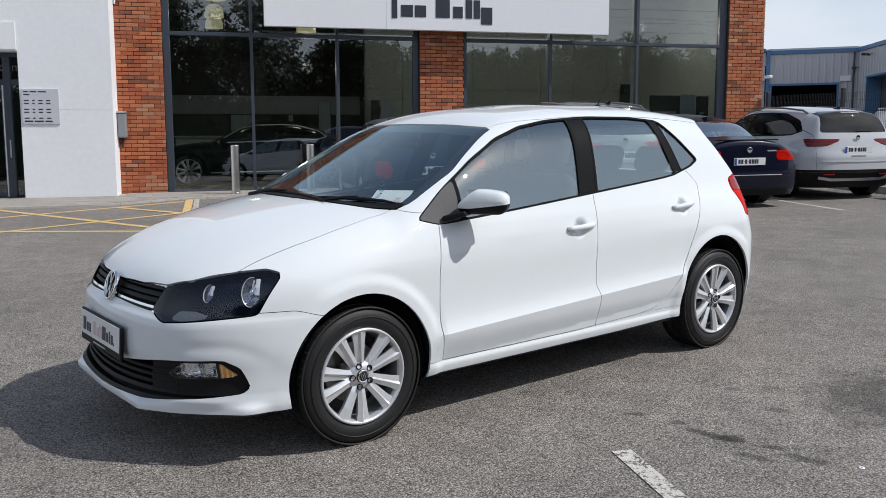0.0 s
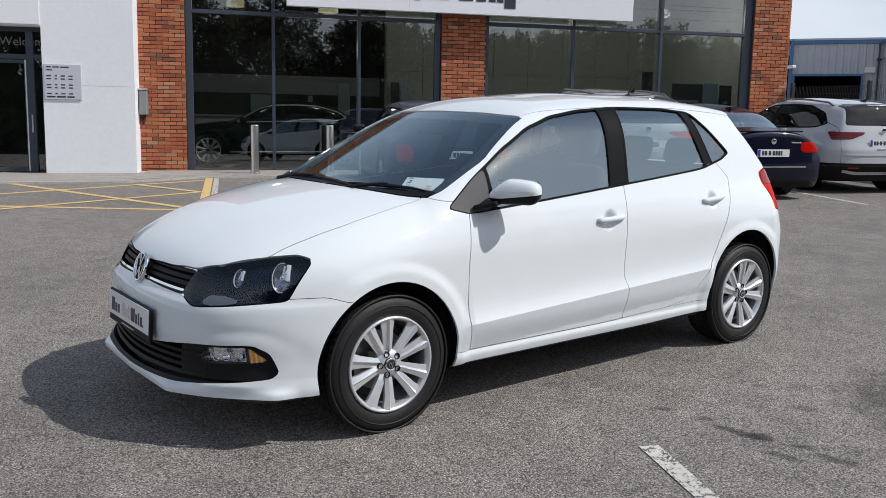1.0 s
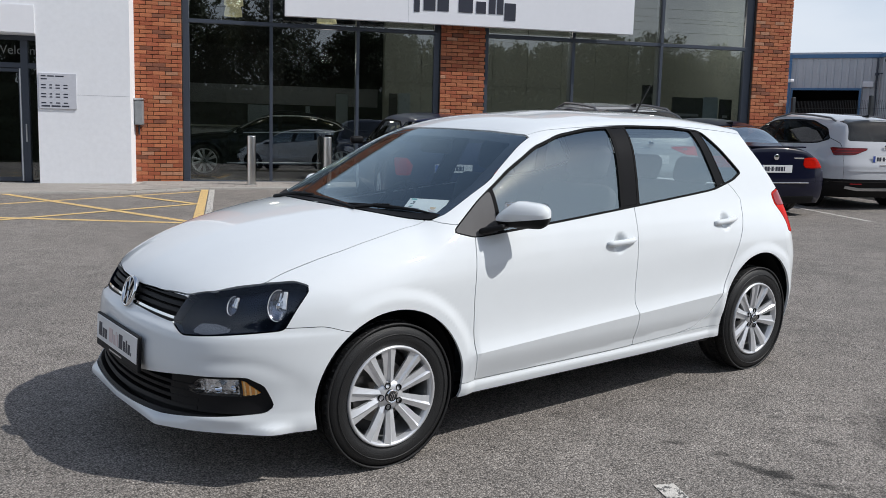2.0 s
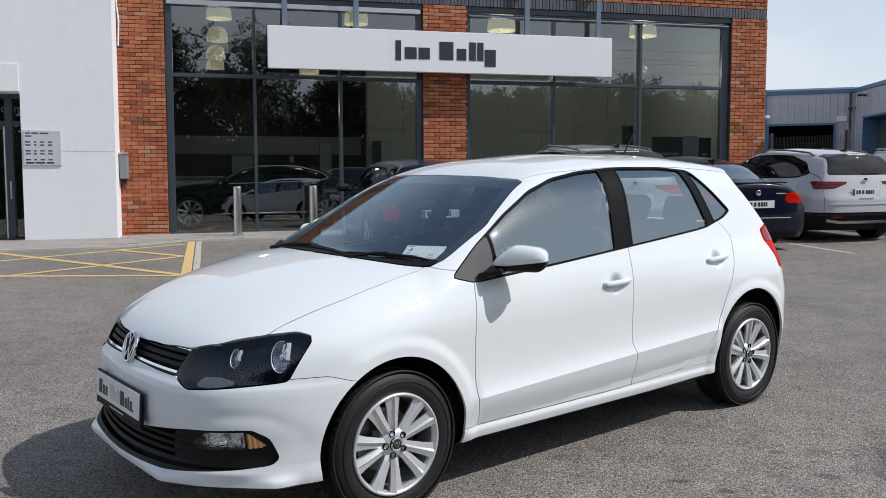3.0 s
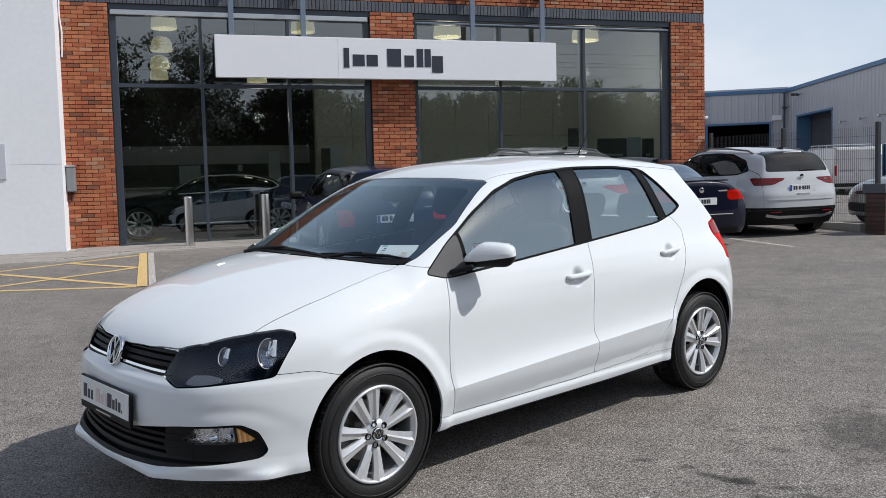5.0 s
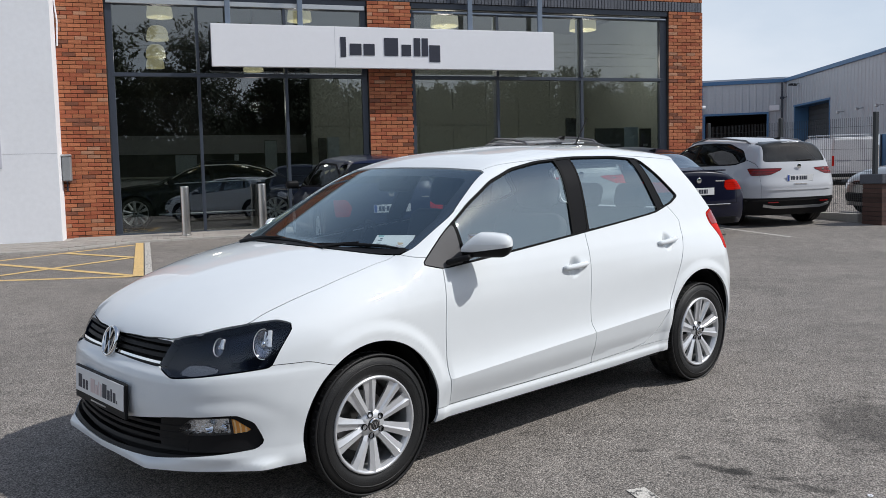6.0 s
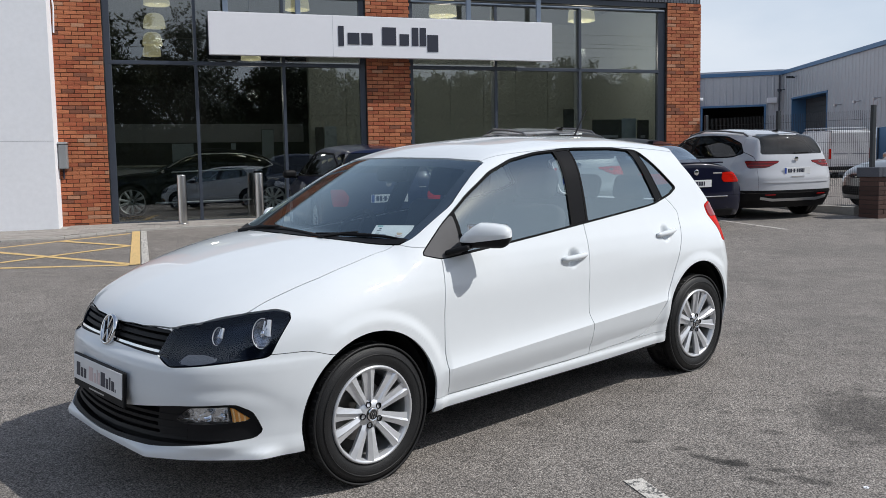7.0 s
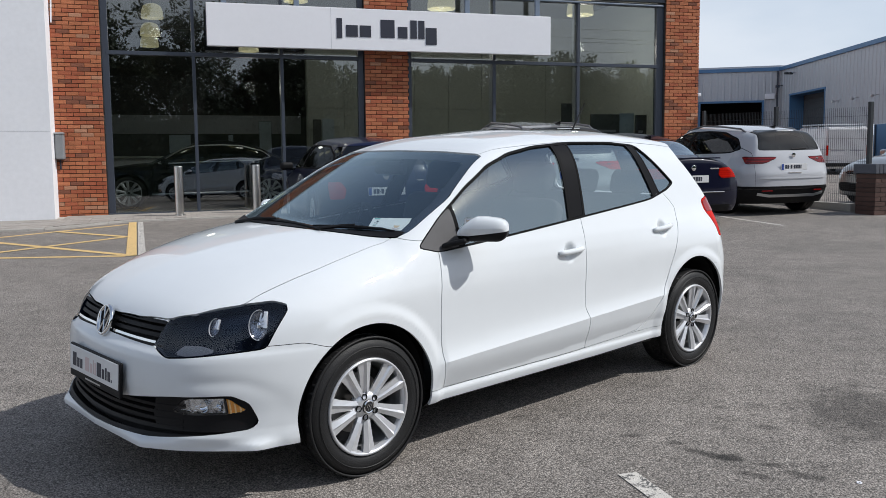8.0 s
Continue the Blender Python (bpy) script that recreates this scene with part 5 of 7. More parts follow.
def hatch_details(car, f, hp):
    for x in (0.0, 2.47):
        for s in (-1, 1):
            wheel(car, x, s * .722, s, r=.293, turn=110.0 if x < 1 else 76.0)
    for s in (-1, 1):
        arch_liner(car, 0.0, .300, .352, .758, .46, s)
        arch_liner(car, 2.458, .318, .362, .775, .46, s, 6, 202)
    # dark inner skin behind the shut lines
    inner = lambda x, y, z: f(x, y, z) + .030
    m = nets(inner, (-.90, -.05, .14), (3.20, .90, 1.50), .032, 1)
    m = cut(m, -m[0][:, 1])
    m = cut(m, .36 - np.hypot(m[0][:, 0], m[0][:, 2] - .30))
    m = cut(m, .365 - np.hypot(m[0][:, 0] - 2.455, m[0][:, 2] - .312))
    m = cut(m, -hp["zone_fn"](m) + 0.004)
    m = cut(m, np.where(m[0][:, 0] < 1.3, .012 - hp["screen_fn"](m), -1))
    m = cut(m, np.where(m[0][:, 0] > 2.4, .012 - hp["rear_fn"](m), -1))
    for hole in hp["holes"]:
        m = cut(m, .035 - hole(m))
    panel("inner_skin", m, M_LINING, car, 0, depth=0)
    part("underbody", boxes([(-.62, -.36, -.50, .50, .215, .24), (-.36, .36, -.45, .45, .205, .24), (.36, 2.1, -.74, .74, .215, .25), (2.1, 2.8, -.45, .45, .22, .26), (2.8, 2.98, -.68, .68, .24, .28)]), M_DARKIN, car)
    part("floor_pan", boxes([(.30, 2.7, -.72, .72, .26, .30)]), M_LINING, car)
    part("bulkhead", boxes([(.36, .40, -.70, .70, .30, .90)]), M_DARKIN, car)
    part("radiator", boxes([(-.56, -.52, -.46, .46, .24, .62)]), M_DARKIN, car)

    # upper grille: back, slats, chrome strip
    X, Y, Z = (lambda q: q[0][:, 0]), (lambda q: q[0][:, 1]), (lambda q: q[0][:, 2])
    g, lo = hp["grille"], hp["lower"]
    gg = panel("grille", g, M_DARKIN, car, 0, depth=0, sink=.045)
    rimg = cut(g, np.maximum(.684 - Z(g), Y(g) - .42))
    panel("grille_rim", rimg, M_BLACKPL, gg, 0, depth=.03, sink=.002)
    for zc, t_ in ((.668, .0075), (.645, .0075)):
        sl = strip(g, Z, zc - t_, zc + t_)
        panel("grille_slat", sl, M_BLACKPL, gg, 0, depth=.03, sink=.010)
    panel("chrome_strip", strip(cut(g, .06 - Y(g)), lambda q: Z(q) + .016 * Y(q), .619, .6285), M_CHROME, gg, 0, depth=.014, sink=.002)
    panel("grille_base", cut(g, Z(g) - .6165 + .016 * np.clip(Y(g), 0, .5)), M_BLACKPL, gg, 0, depth=.03, sink=.004)
    roundel(car, pose(surf_x(f, 0, .650) - .004, 0, .650, -18, 0, -90) , .066, M_GLOSSBLACK)

    # lower grille: slats across the middle, fog lamps outside
    ll = panel("lower_grille", lo, M_DARKIN, car, 0, depth=0, sink=.06)
    panel("lower_rim", cut(lo, Z(lo) - .262 - .045 * np.clip(Y(lo) - .13, 0, .6)), M_BLACKPL, ll, 0, depth=.05, sink=.004)
    for k in range(4):
        zc = .285 + .026 * k
        sl = strip(cut(lo, Y(lo) - .55), lambda q: Z(q) - .035 * np.clip(Y(q) - .1, 0, .6), zc - .0065, zc + .0065)
        panel("lower_slat", sl, M_BLACKPL, ll, 0, depth=.04, sink=.012)
    for s in (-1, 1):
        fl = new("fog_lamp")
        fl.parent = car
        tagged(fl, "clear fog lamp with an amber indicator at its outer end")
        fo = outline([(.505, .366), (.565, .412), (.690, .418), (.728, .364), (.676, .357), (.545, .352)], 1)
        bez = cut(lo, np.maximum(.40 + .4 * np.abs(Z(lo) - .34) - Y(lo), -(fo(Y(lo), Z(lo)) - .002)))
        panel("bezel", cut(bez, .292 - Z(bez)), M_BLACKPL, fl, s, depth=.03, sink=.014, label="black textured fog lamp bezel")
        lens = cut(lo, fo(Y(lo), Z(lo)))
        panel("bowl", cut(lens, Y(lens) - .683), M_FOG, fl, s, depth=0, sink=.034)
        am = cut(lens, .686 - Y(lens))
        panel("indicator", am, M_AMBER, fl, s, depth=.02, sink=.016)
        # pale strips paint the bright streaks of the ribbed amber lens
        for k in range(3):
            panel("indicator_glint", strip(am, Y, .691 + .011 * k, .695 + .011 * k), M_AMBERLIGHT, fl, s, depth=.006, sink=.011)
        panel("divider", strip(lens, Y, .681, .687), M_BLACKPL, fl, s, depth=.03, sink=.010)
        q = panel("lens", lens, M_CLEAR, fl, s, depth=0, sink=.008)
        q.visible_shadow = False
        for cy, r in ((.612, .022), (.655, .014)):
            b = lathe([(r, 0), (r * .8, .012), (.001, .018)], 20, "y")
            bmesh.ops.transform(b, matrix=pose(surf_x(f, cy, .385) + .022, s * cy, .385, 0, 0, -77 if s < 0 else 257), verts=b.verts)
            part("reflector", b, M_CHROME, fl, smooth=True)

    # show plate with bars for its writing
    pl = new("show_plate")
    pl.parent = car
    pl.matrix_local = pose(surf_x(f, 0, .47) - .012, 0, .462, 0, 0, -90) @ pose(0, 0, 0, -4, 0, 0)
    tagged(pl, "white show plate with plain bars in a black holder")
    part("holder", boxes([(-.268, .268, -.002, .012, -.082, .062)], .005), M_BLACKPL, pl)
    part("face", boxes([(-.257, .257, -.006, -.002, -.050, .055)], .002), M_PLATEWHITE, pl)
    x = -.222
    for w, h, mt in ((.042, .058, M_INK), (.028, .040, M_INK), (.026, .040, M_INK), (None,) * 3, (.046, .058, M_PLATEGREY), (.026, .040, M_PLATEGREY), (.010, .058, M_PLATEGREY), (.018, .050, M_PLATEGREY),
                     (.046, .058, M_INK), (.026, .040, M_INK), (.018, .050, M_INK), (.028, .040, M_INK), (.010, .012, M_INK)):
        if w is None:
            x += .022
            continue
        part("plate_bar", boxes([(x, x + w - .003, -.0072, -.0058, -.030, -.030 + h)]), mt, pl)
        x += w + .007
    part("holder_bar", boxes([(-.09, .07, -.0035, -.0018, -.070, -.064)]), M_ALU, pl)

    # door mirrors
    for s in (-1, 1):
        mi = new("door_mirror")
        mi.parent = car
        tagged(mi, "white door mirror with a black lower shell")
        M = pose(.592, s * .888, .992, 0, 0, 32 * -s)

        def cap(x, y, z):
            a = rbox(0, 0, 0, .064, .118, .060, .050)(x, y, z)
            taper = z - .058 + .30 * np.clip(s * y - .01, 0, 1) ** 1.2 + .95 * np.clip(-s * y - .02, 0, 1) ** 1.1 + .12 * np.clip(-x, 0, 1)
            return smax(smax(a, taper, .03), (-x * .9 - .052 + .5 * np.abs(y) ** 2 + .25 * np.abs(z)), .03)
        v = nets(cap, (-.08, -.13, -.07), (.08, .13, .07), .007, 2)
        R = np.array(M.to_3x3())
        low = v[0][:, 2] + .034 - .13 * np.clip(s * v[0][:, 1] + .05, 0, 1)
        up, dn = cut(v, -low + .001), cut(v, low + .001)
        for nm, q, mt in (("cap", up, M_WHITE), ("lower_shell", dn, M_BLACKPL)):
            q = (q[0] @ R.T + np.array(M.translation), q[1] @ R.T, q[2])
            panel(nm, q, mt, mi, 1, depth=.003)
        b = boxes([(.060, .064, -.095, .095, -.040, .040)], .01)
        bmesh.ops.transform(b, matrix=M, verts=b.verts)
        part("mirror_glass", b, M_CHROME, mi)
        blob("arm", rbox(0, 0, 0, .042, .058, .012, .011), (-.07, -.09, -.03), (.07, .09, .03), .006, M_BLACKPL, mi, m=pose(.505, s * .812, .927, 0, 0, 30 * -s) @ pose(0, 0, 0, 14 * s, 0, 0))

    # door handles
    for s in (-1, 1):
        for x0, x1, z0, z1 in ((1.200, 1.392, .809, .818), (2.047, 2.250, .857, .872)):
            h = new("door_handle")
            h.parent = car
            pts, rad = [], []
            for k in range(9):
                t = k / 8
                x, z = x0 + (x1 - x0) * t, z0 + (z1 - z0) * t
                a, b = .5, 1.0
                for _ in range(30):
                    mid = (a + b) / 2
                    if float(f(np.array([x]), np.array([mid]), np.array([z]))[0]) < 0:
                        a = mid
                    else:
                        b = mid
                out = .020 * math.sin(math.pi * min(max(t, .06), .94)) ** .5
                pts.append((x, s * (a + out - .004), z))
                rad.append(.0145 if 0 < k < 8 else .010)
            bm = tube(pts, rad, 10)
            part("grip", bm, M_WHITE, h, smooth=True)
            part("lock_cover", tube([(x1 - .012, s * (a - .01), z1), (x1 - .010, s * (a + .008), z1)], .012, 14), M_WHITE, h, smooth=True)

    # wipers and washer jets
    for (xa, ya), (xb, yb), pv in (((.150, .50), (.118, -.33), (.10, .40)), ((.150, -.22), (.290, -.645), (.12, -.30))):
        wp = new("wiper")
        wp.parent = car
        pts = []
        for k in range(9):
            t = k / 8
            x, y = xa + (xb - xa) * t + .012 * math.sin(math.pi * t), ya + (yb - ya) * t
            pts.append((x, y, surf_z(f, x, y) + .007))
        part("blade", tube(pts, [.003, .006, .007, .008, .009, .008, .007, .006, .003], 8), M_BLACKPL, wp)
        mid = pts[4]
        part("wiper_arm", tube([(pv[0], pv[1], surf_z(f, *pv) + .006), (mid[0] - .02, (pv[1] + mid[1]) / 2, mid[2] + .004), (mid[0], mid[1], mid[2] + .010)], [.010, .007, .005], 8), M_BLACKPL, wp)
    # aerial
    ae = new("aerial")
    ae.parent = car
    z0 = surf_z(f, 2.32, 0)
    part("aerial_base", lathe([(.03, z0 - .004), (.028, z0 + .008), (.014, z0 + .022), (.001, z0 + .024)], 20), M_BLACKPL, ae).location = (2.32, 0, 0)
    part("aerial_rod", tube([(2.32, 0, z0 + .02), (2.44, 0, z0 + .185)], [.0055, .003], 8), M_BLACKPL, ae)
    # notice behind the screen
    no = new("windscreen_notice")
    no.parent = car
    tagged(no, "white paper notice with green print behind the windscreen")
    c = [Vector(p) for p in ((.262, -.479, .995), (.331, -.662, .994), (.402, -.628, 1.042), (.334, -.438, 1.038))]
    nrm = (c[1] - c[0]).cross(c[3] - c[0]).normalized()
    nrm = nrm if nrm.z > 0 else -nrm
    c = [p - nrm * .012 for p in c]
    part("paper", plate(c, .001, nrm), M_PAPER, no)

    def on_paper(u0, u1, v0, v1, mt, nm):
        q = [c[0] + (c[1] - c[0]) * u + (c[3] - c[0]) * v + nrm * .0018 for u, v in ((u0, v0), (u1, v0), (u1, v1), (u0, v1))]
        part(nm, plate(q, .0004, nrm), mt, no)
    on_paper(.06, .94, .86, .97, M_GREEN, "print_bar")
    on_paper(.14, .84, .62, .74, M_INK, "print_bar")
    on_paper(.10, .46, .50, .56, M_INK, "print_bar")
    on_paper(.08, .40, .16, .20, M_INK, "print_bar")
    on_paper(.10, .38, .36, .40, M_GREEN, "print_bar")
    on_paper(.10, .44, .26, .30, M_INK, "print_bar")
    u_, v_ = c[1] - c[0], c[3] - c[0]
    o_ = c[0] + u_ * .74 + v_ * .40
    for r_, mt in ((.33, M_PLATEGREY), (.26, M_PAPER), (.20, M_STAMP)):
        part("stamp", plate([o_ + (u_ * .40 * r_ * math.cos(a) + v_ * 1.15 * r_ * math.sin(a)) + nrm * (.0018 + .0006 * (.33 - r_) / .07) for a in np.linspace(0, 2 * math.pi, 25)[:-1]], .0004, nrm), mt, no)
    # cabin
    seat(car, 1.02, -.37, .50)
    seat(car, 1.02, .37, .50)
    bench = blob("rear_bench", rbox(2.0, 0, .46, .24, .60, .12, .08), (1.7, -.65, .3), (2.3, .65, .62), .04, M_CLOTH, car)
    blob("bench_back", rbox(0, 0, 0, .08, .60, .30, .07), (-.12, -.65, -.34), (.12, .65, .34), .04, M_CLOTH, bench, m=pose(2.32, 0, .74, 0, 18, 0))
    for y in (-.36, 0, .36):
        blob("headrest", rbox(0, y, 0, .045, .12, .08, .045), (-.06, y - .14, -.1), (.06, y + .14, .1), .025, M_CLOTH, bench, m=pose(2.42, 0, 1.10, 0, 18, 0))
    blob("dashboard", lambda x, y, z: smax(rbox(.45, 0, .78, .24, .70, .15, .08)(x, y, z), z - .90 + .25 * np.clip(x - .45, 0, 1), .05), (.15, -.75, .55), (.75, .75, .96), .03, M_DASH, car)
    sw = new("steering_wheel")
    sw.parent = car
    ring = [(0.18 * math.cos(a), .18 * math.sin(a), 0) for a in np.linspace(0, 2 * math.pi, 33)]
    for nm, bm in (("steering_rim", tube(ring, .015, 10)), ("steering_hub", boxes([(-.07, .07, -.06, .06, -.03, .01), (-.17, .17, -.015, .015, -.015, .0)], .01))):
        bmesh.ops.transform(bm, matrix=pose(.80, .36, .86, 0, -62, 0), verts=bm.verts)
        part(nm, bm, M_BLACKPL, sw, smooth=nm == "steering_rim")
    blob("interior_mirror", rbox(0, 0, 0, .02, .12, .035, .02), (-.04, -.15, -.05), (.04, .15, .05), .012, M_BLACKPL, car, m=pose(.80, 0, 1.235))
    # rear number plate and fuel flap stay plain
    part("rear_plate", boxes([(3.125, 3.14, -.26, .26, .70, .81)], .004), M_PLATEWHITE, car)


hatch_details(hatch, hatch_f, hp)


# ---------------------------------------------------------------- the other parked cars
M_PAINTS = dict(white=paint("paint_pearl_white", (0.50, 0.51, 0.535)), navy=paint("paint_navy", (0.004, 0.005, 0.018), 0.0, 0.3), blue=paint("paint_dark_blue", (0.004, 0.007, 0.030), 0.0, 0.3),
                silver=paint("paint_silver", (0.34, 0.34, 0.33), 0.7, 0.35), black=paint("paint_black", (0.004, 0.006, 0.012), 0.0, 0.25), van=paint("paint_van_white", (0.66, 0.67, 0.68)))
M_RAIL = mat("roof_rail_satin", (0.16, 0.16, 0.17), 0.35, 0.4, var=0.06)
M_PLATEBLUE = mat("plate_blue", (0.02, 0.06, 0.30), 0.4, var=0.03)


for m_ in ("navy", "blue", "black"):
    b_ = M_PAINTS[m_].node_tree.nodes["Principled BSDF"].inputs
    b_["Coat Weight"].default_value, b_["Specular IOR Level"].default_value = 0.6, 0.1


def car_form(length, width, height, base, front, kind):
    """Outline of a car from its main sizes: x to the rear from the front axle."""
    w, h, rear = width / 2, height, length - front
    top = h
    belt = .62 * h + .04
    bon = h * .66 if kind != "saloon" else h * .65
    f0 = -front
    if kind == "suv":
        roof = [(.7, h - .10), (1.1, h - .03), (1.6, h), (2.2, h - .02), (rear - .35, h - .10), (rear - .1, h - .2)]
        tail = [(.2, rear - .16), (.35, rear - .05), (.5, rear), (.68, rear), (.85, rear - .04), (1.0, rear - .075), (1.2, rear - .155), (1.45, rear - .29), (h, rear - .34)]
        ws, wb = (bon - .02, .25, .56, -.04), .26
    elif kind == "saloon":
        roof = [(.8, h - .10), (1.2, h - .03), (1.6, h), (2.0, h - .02), (2.55, h - .11), (3.0, h - .30), (3.18, h - .365), (rear - .3, h - .385), (rear, h - .40)]
        tail = [(.2, rear - .08), (.3, rear - .03), (.5, rear), (.75, rear - .01), (.9, rear - .02), (1.02, rear - .03), (1.2, rear), (h, rear)]
        ws, wb = (bon - .02, .35, .50, -.04), .26
    else:
        roof = [(.7, h - .09), (1.1, h - .02), (1.6, h), (2.4, h - .02), (rear - .45, h - .07), (rear - .2, h - .14)]
        tail = [(.2, rear - .14), (.35, rear - .04), (.5, rear), (.75, rear - .01), (.9, rear - .05), (1.05, rear - .14), (1.25, rear - .30), (h, rear - .42)]
        ws, wb = (bon - .02, .30, .52, -.04), .26
    return dict(
        bonnet=spline([(f0 - .05, bon * .62), (f0 + .05, bon * .72), (f0 + .25, bon * .84), (-.3, bon * .93), (.1, bon * .99), (.6, bon * 1.03), (1.4, bon), (5.0, bon * .7)]),
        roof=spline(roof), tail=spline(tail),
        side=spline([(.17, w - .07), (.25, w - .03), (.35, w - .01), (.5, w - .012), (belt - .22, w - .008), (belt - .08, w - .03), (belt, w - .06), (belt + .12, w - .11), (h - .18, w - .23), (h - .06, w - .30), (h + .05, w - .36)]),
        nose=spline([(.15, f0 + .10), (.22, f0 + .03), (.35, f0), (.5, f0), (.62, f0 + .03), (.75, f0 + .09), (.95, f0 + .2)]),
        ws=ws, wsbow=wb, width=w, mid=1.4, wheels=(0.0, base), floor=.18, crown=(.05, .03), bowf=(.14, .40), bowr=(.09, .24) if kind != 'saloon' else (.045, .095), crease=None, arch=.375, belt=belt, height=h, rear=rear, base=base, kind=kind)


def surf_rear(f, y, z, lo=1.5, hi=4.5):
    for _ in range(40):
        mid = (lo + hi) / 2
        if float(f(np.array([mid]), np.array([y]), np.array([z]))[0]) < 0:
            lo = mid
        else:
            hi = mid
    return lo


def parked_car(name, m, label, form, colour, glass_=None, rails=False, wheel_r=.33, plate_blue=True, detail=True, group=""):
    c, f = form, shell(form)
    car = thing(name, m, label, "car", group)
    body_mat = M_PAINTS[colour]
    h, rear, belt, w, base = c["height"], c["rear"], c["belt"], c["width"], c["base"]
    q = nets(f, (-1.1, -.04, .14), (rear + .08, w + .08, h + .06), .021, 2)
    q = cut(q, -q[0][:, 1])
    X, Y, Z = (lambda k: k[0][:, 0]), (lambda k: k[0][:, 1]), (lambda k: k[0][:, 2])
    for a in (0, base):
        q = cut(q, wheel_r + .045 - np.hypot(X(q) - a, Z(q) - wheel_r))
    q = cut(q, .20 - Z(q))
    saloon = c["kind"] == "saloon"
    end = rear - (1.15 if saloon else .62 if c["kind"] == "suv" else .55)
    dlo = outline([(.52, belt - .02), (1.05, h - .20), (1.35, h - .125), (1.9, h - .11), (end - .5, h - .13), (end - .05, h - .25), (end + .12, belt + .12), (end - .15, belt + .045), (1.4, belt + .01)], 2)
    zone, q = split(q, lambda k: np.maximum(dlo(X(k), Z(k)), .42 - Y(k)), .001)
    ws_o = outline([(-.3, h - .07), (w - .36, h - .10), (w - .17, belt + .06), (w - .20, belt - .10), (-.3, belt - .10)], 1)
    scr, q = split(q, lambda k: np.maximum(np.maximum(ws_o(Y(k), Z(k)), X(k) - 1.5), .28 - X(k) + .3 * Y(k) ** 2), .001)
    if saloon:
        rs = outline([(-.3, h - .10), (w - .38, h - .13), (w - .24, h - .365), (-.3, h - .355)], 1)
        rscr, q = split(q, lambda k: np.maximum(rs(Y(k), Z(k)), 2.1 - X(k)), .001)
    else:
        zb, zt = (belt + .10, h - .10) if c["kind"] == "suv" else (belt + .10, h - .12)
        e_ = .055 if c["kind"] == "suv" else 0.0
        rs = outline([(-.3, zt), (w - .34 - e_, zt - .010), (w - .245 - e_, zb + .03), (w - .27 - e_, zb), (-.3, zb - .005)], 1)
        rscr, q = split(q, lambda k: np.maximum(rs(Y(k), Z(k)), rear - .75 - X(k)), .001)
    # rear lamps, boot lid and bumpers
    lz = {"suv": belt - .06, "saloon": belt - .125, "estate": belt - .235}[c["kind"]]
    if c["kind"] == "suv":
        lp = ((-.28, .058), (.52, .052), (.50, .020), (.28, -.060), (-.14, -.072))
    elif saloon:
        lp = ((-.38, .070), (.40, .080), (.43, -.030), (.38, -.082), (-.30, -.078))
    else:
        lp = ((-.08, .125), (.20, .120), (.30, .02), (.26, -.115), (-.02, -.12))
    lo_ = outline([(rear - w + a, lz + b) for a, b in lp], 1)
    lam, q = split(q, lambda k: np.maximum(lo_(X(k) - Y(k), Z(k)), rear - .5 - X(k)), .002)
    bump, q = split(q, lambda k: np.maximum(rear - .75 - X(k), Z(k) - (.50 if c["kind"] == "suv" else .52)), .002)
    gate, q = split(q, lambda k: np.maximum(np.maximum(rear - .6 - X(k), Y(k) - w + .21), -1), .002)
    nosep, q = split(q, lambda k: np.maximum(X(k) + .32, Z(k) - .58), .002)
    lgo = outline([(-.3, .45), (.50, .45), (.60, .38), (.52, .28), (-.3, .27)], 1)
    lgr, nosep = split(nosep, lambda k: np.maximum(lgo(Y(k), Z(k)), X(k) + .4), .001)
    hlo = outline([(-.30, .60), (-.2, .69), (.30, .765), (.37, .74), (.27, .645), (-.1, .585)], 1)
    hlm, q = split(q, lambda k: np.maximum(hlo(X(k) + Y(k), Z(k)), X(k) + .2), .002)
    ugo = outline([(-.3, .665), (.34, .67), (.38, .635), (.30, .605), (-.3, .60)], 1)
    ugr, q = split(q, lambda k: np.maximum(ugo(Y(k), Z(k)), X(k) + .45), .001)
    lg_ = panel("lower_grille", lgr, M_DARKIN, car, 0, depth=0, sink=.03)
    for zc in (.31, .35, .39, .43):
        panel("grille_slat", strip(lgr, Z, zc - .008, zc + .008), M_BLACKPL, lg_, 0, depth=.02, sink=.006)
    panel("grille", ugr, M_GLOSSBLACK, car, 0, depth=.01, sink=.006)
    panel("front_bumper", nosep, body_mat, car, 0)
    panel("boot_lid", gate, body_mat, car, 0)
    panel("rear_bumper", bump, M_BLACKPL if c["kind"] == "suv" else body_mat, car, 0)
    g = glass_ or M_TINT
    for nm, k in (("windscreen", scr), ("rear_screen", rscr)):
        o = panel(nm, k, M_PALEGLASS if saloon and nm == "rear_screen" and glass_ else (M_WINDOW if nm == "windscreen" else M_REARGLASS) if glass_ is None else g, car, 0, depth=0, sink=.004)
        o.visible_shadow = False
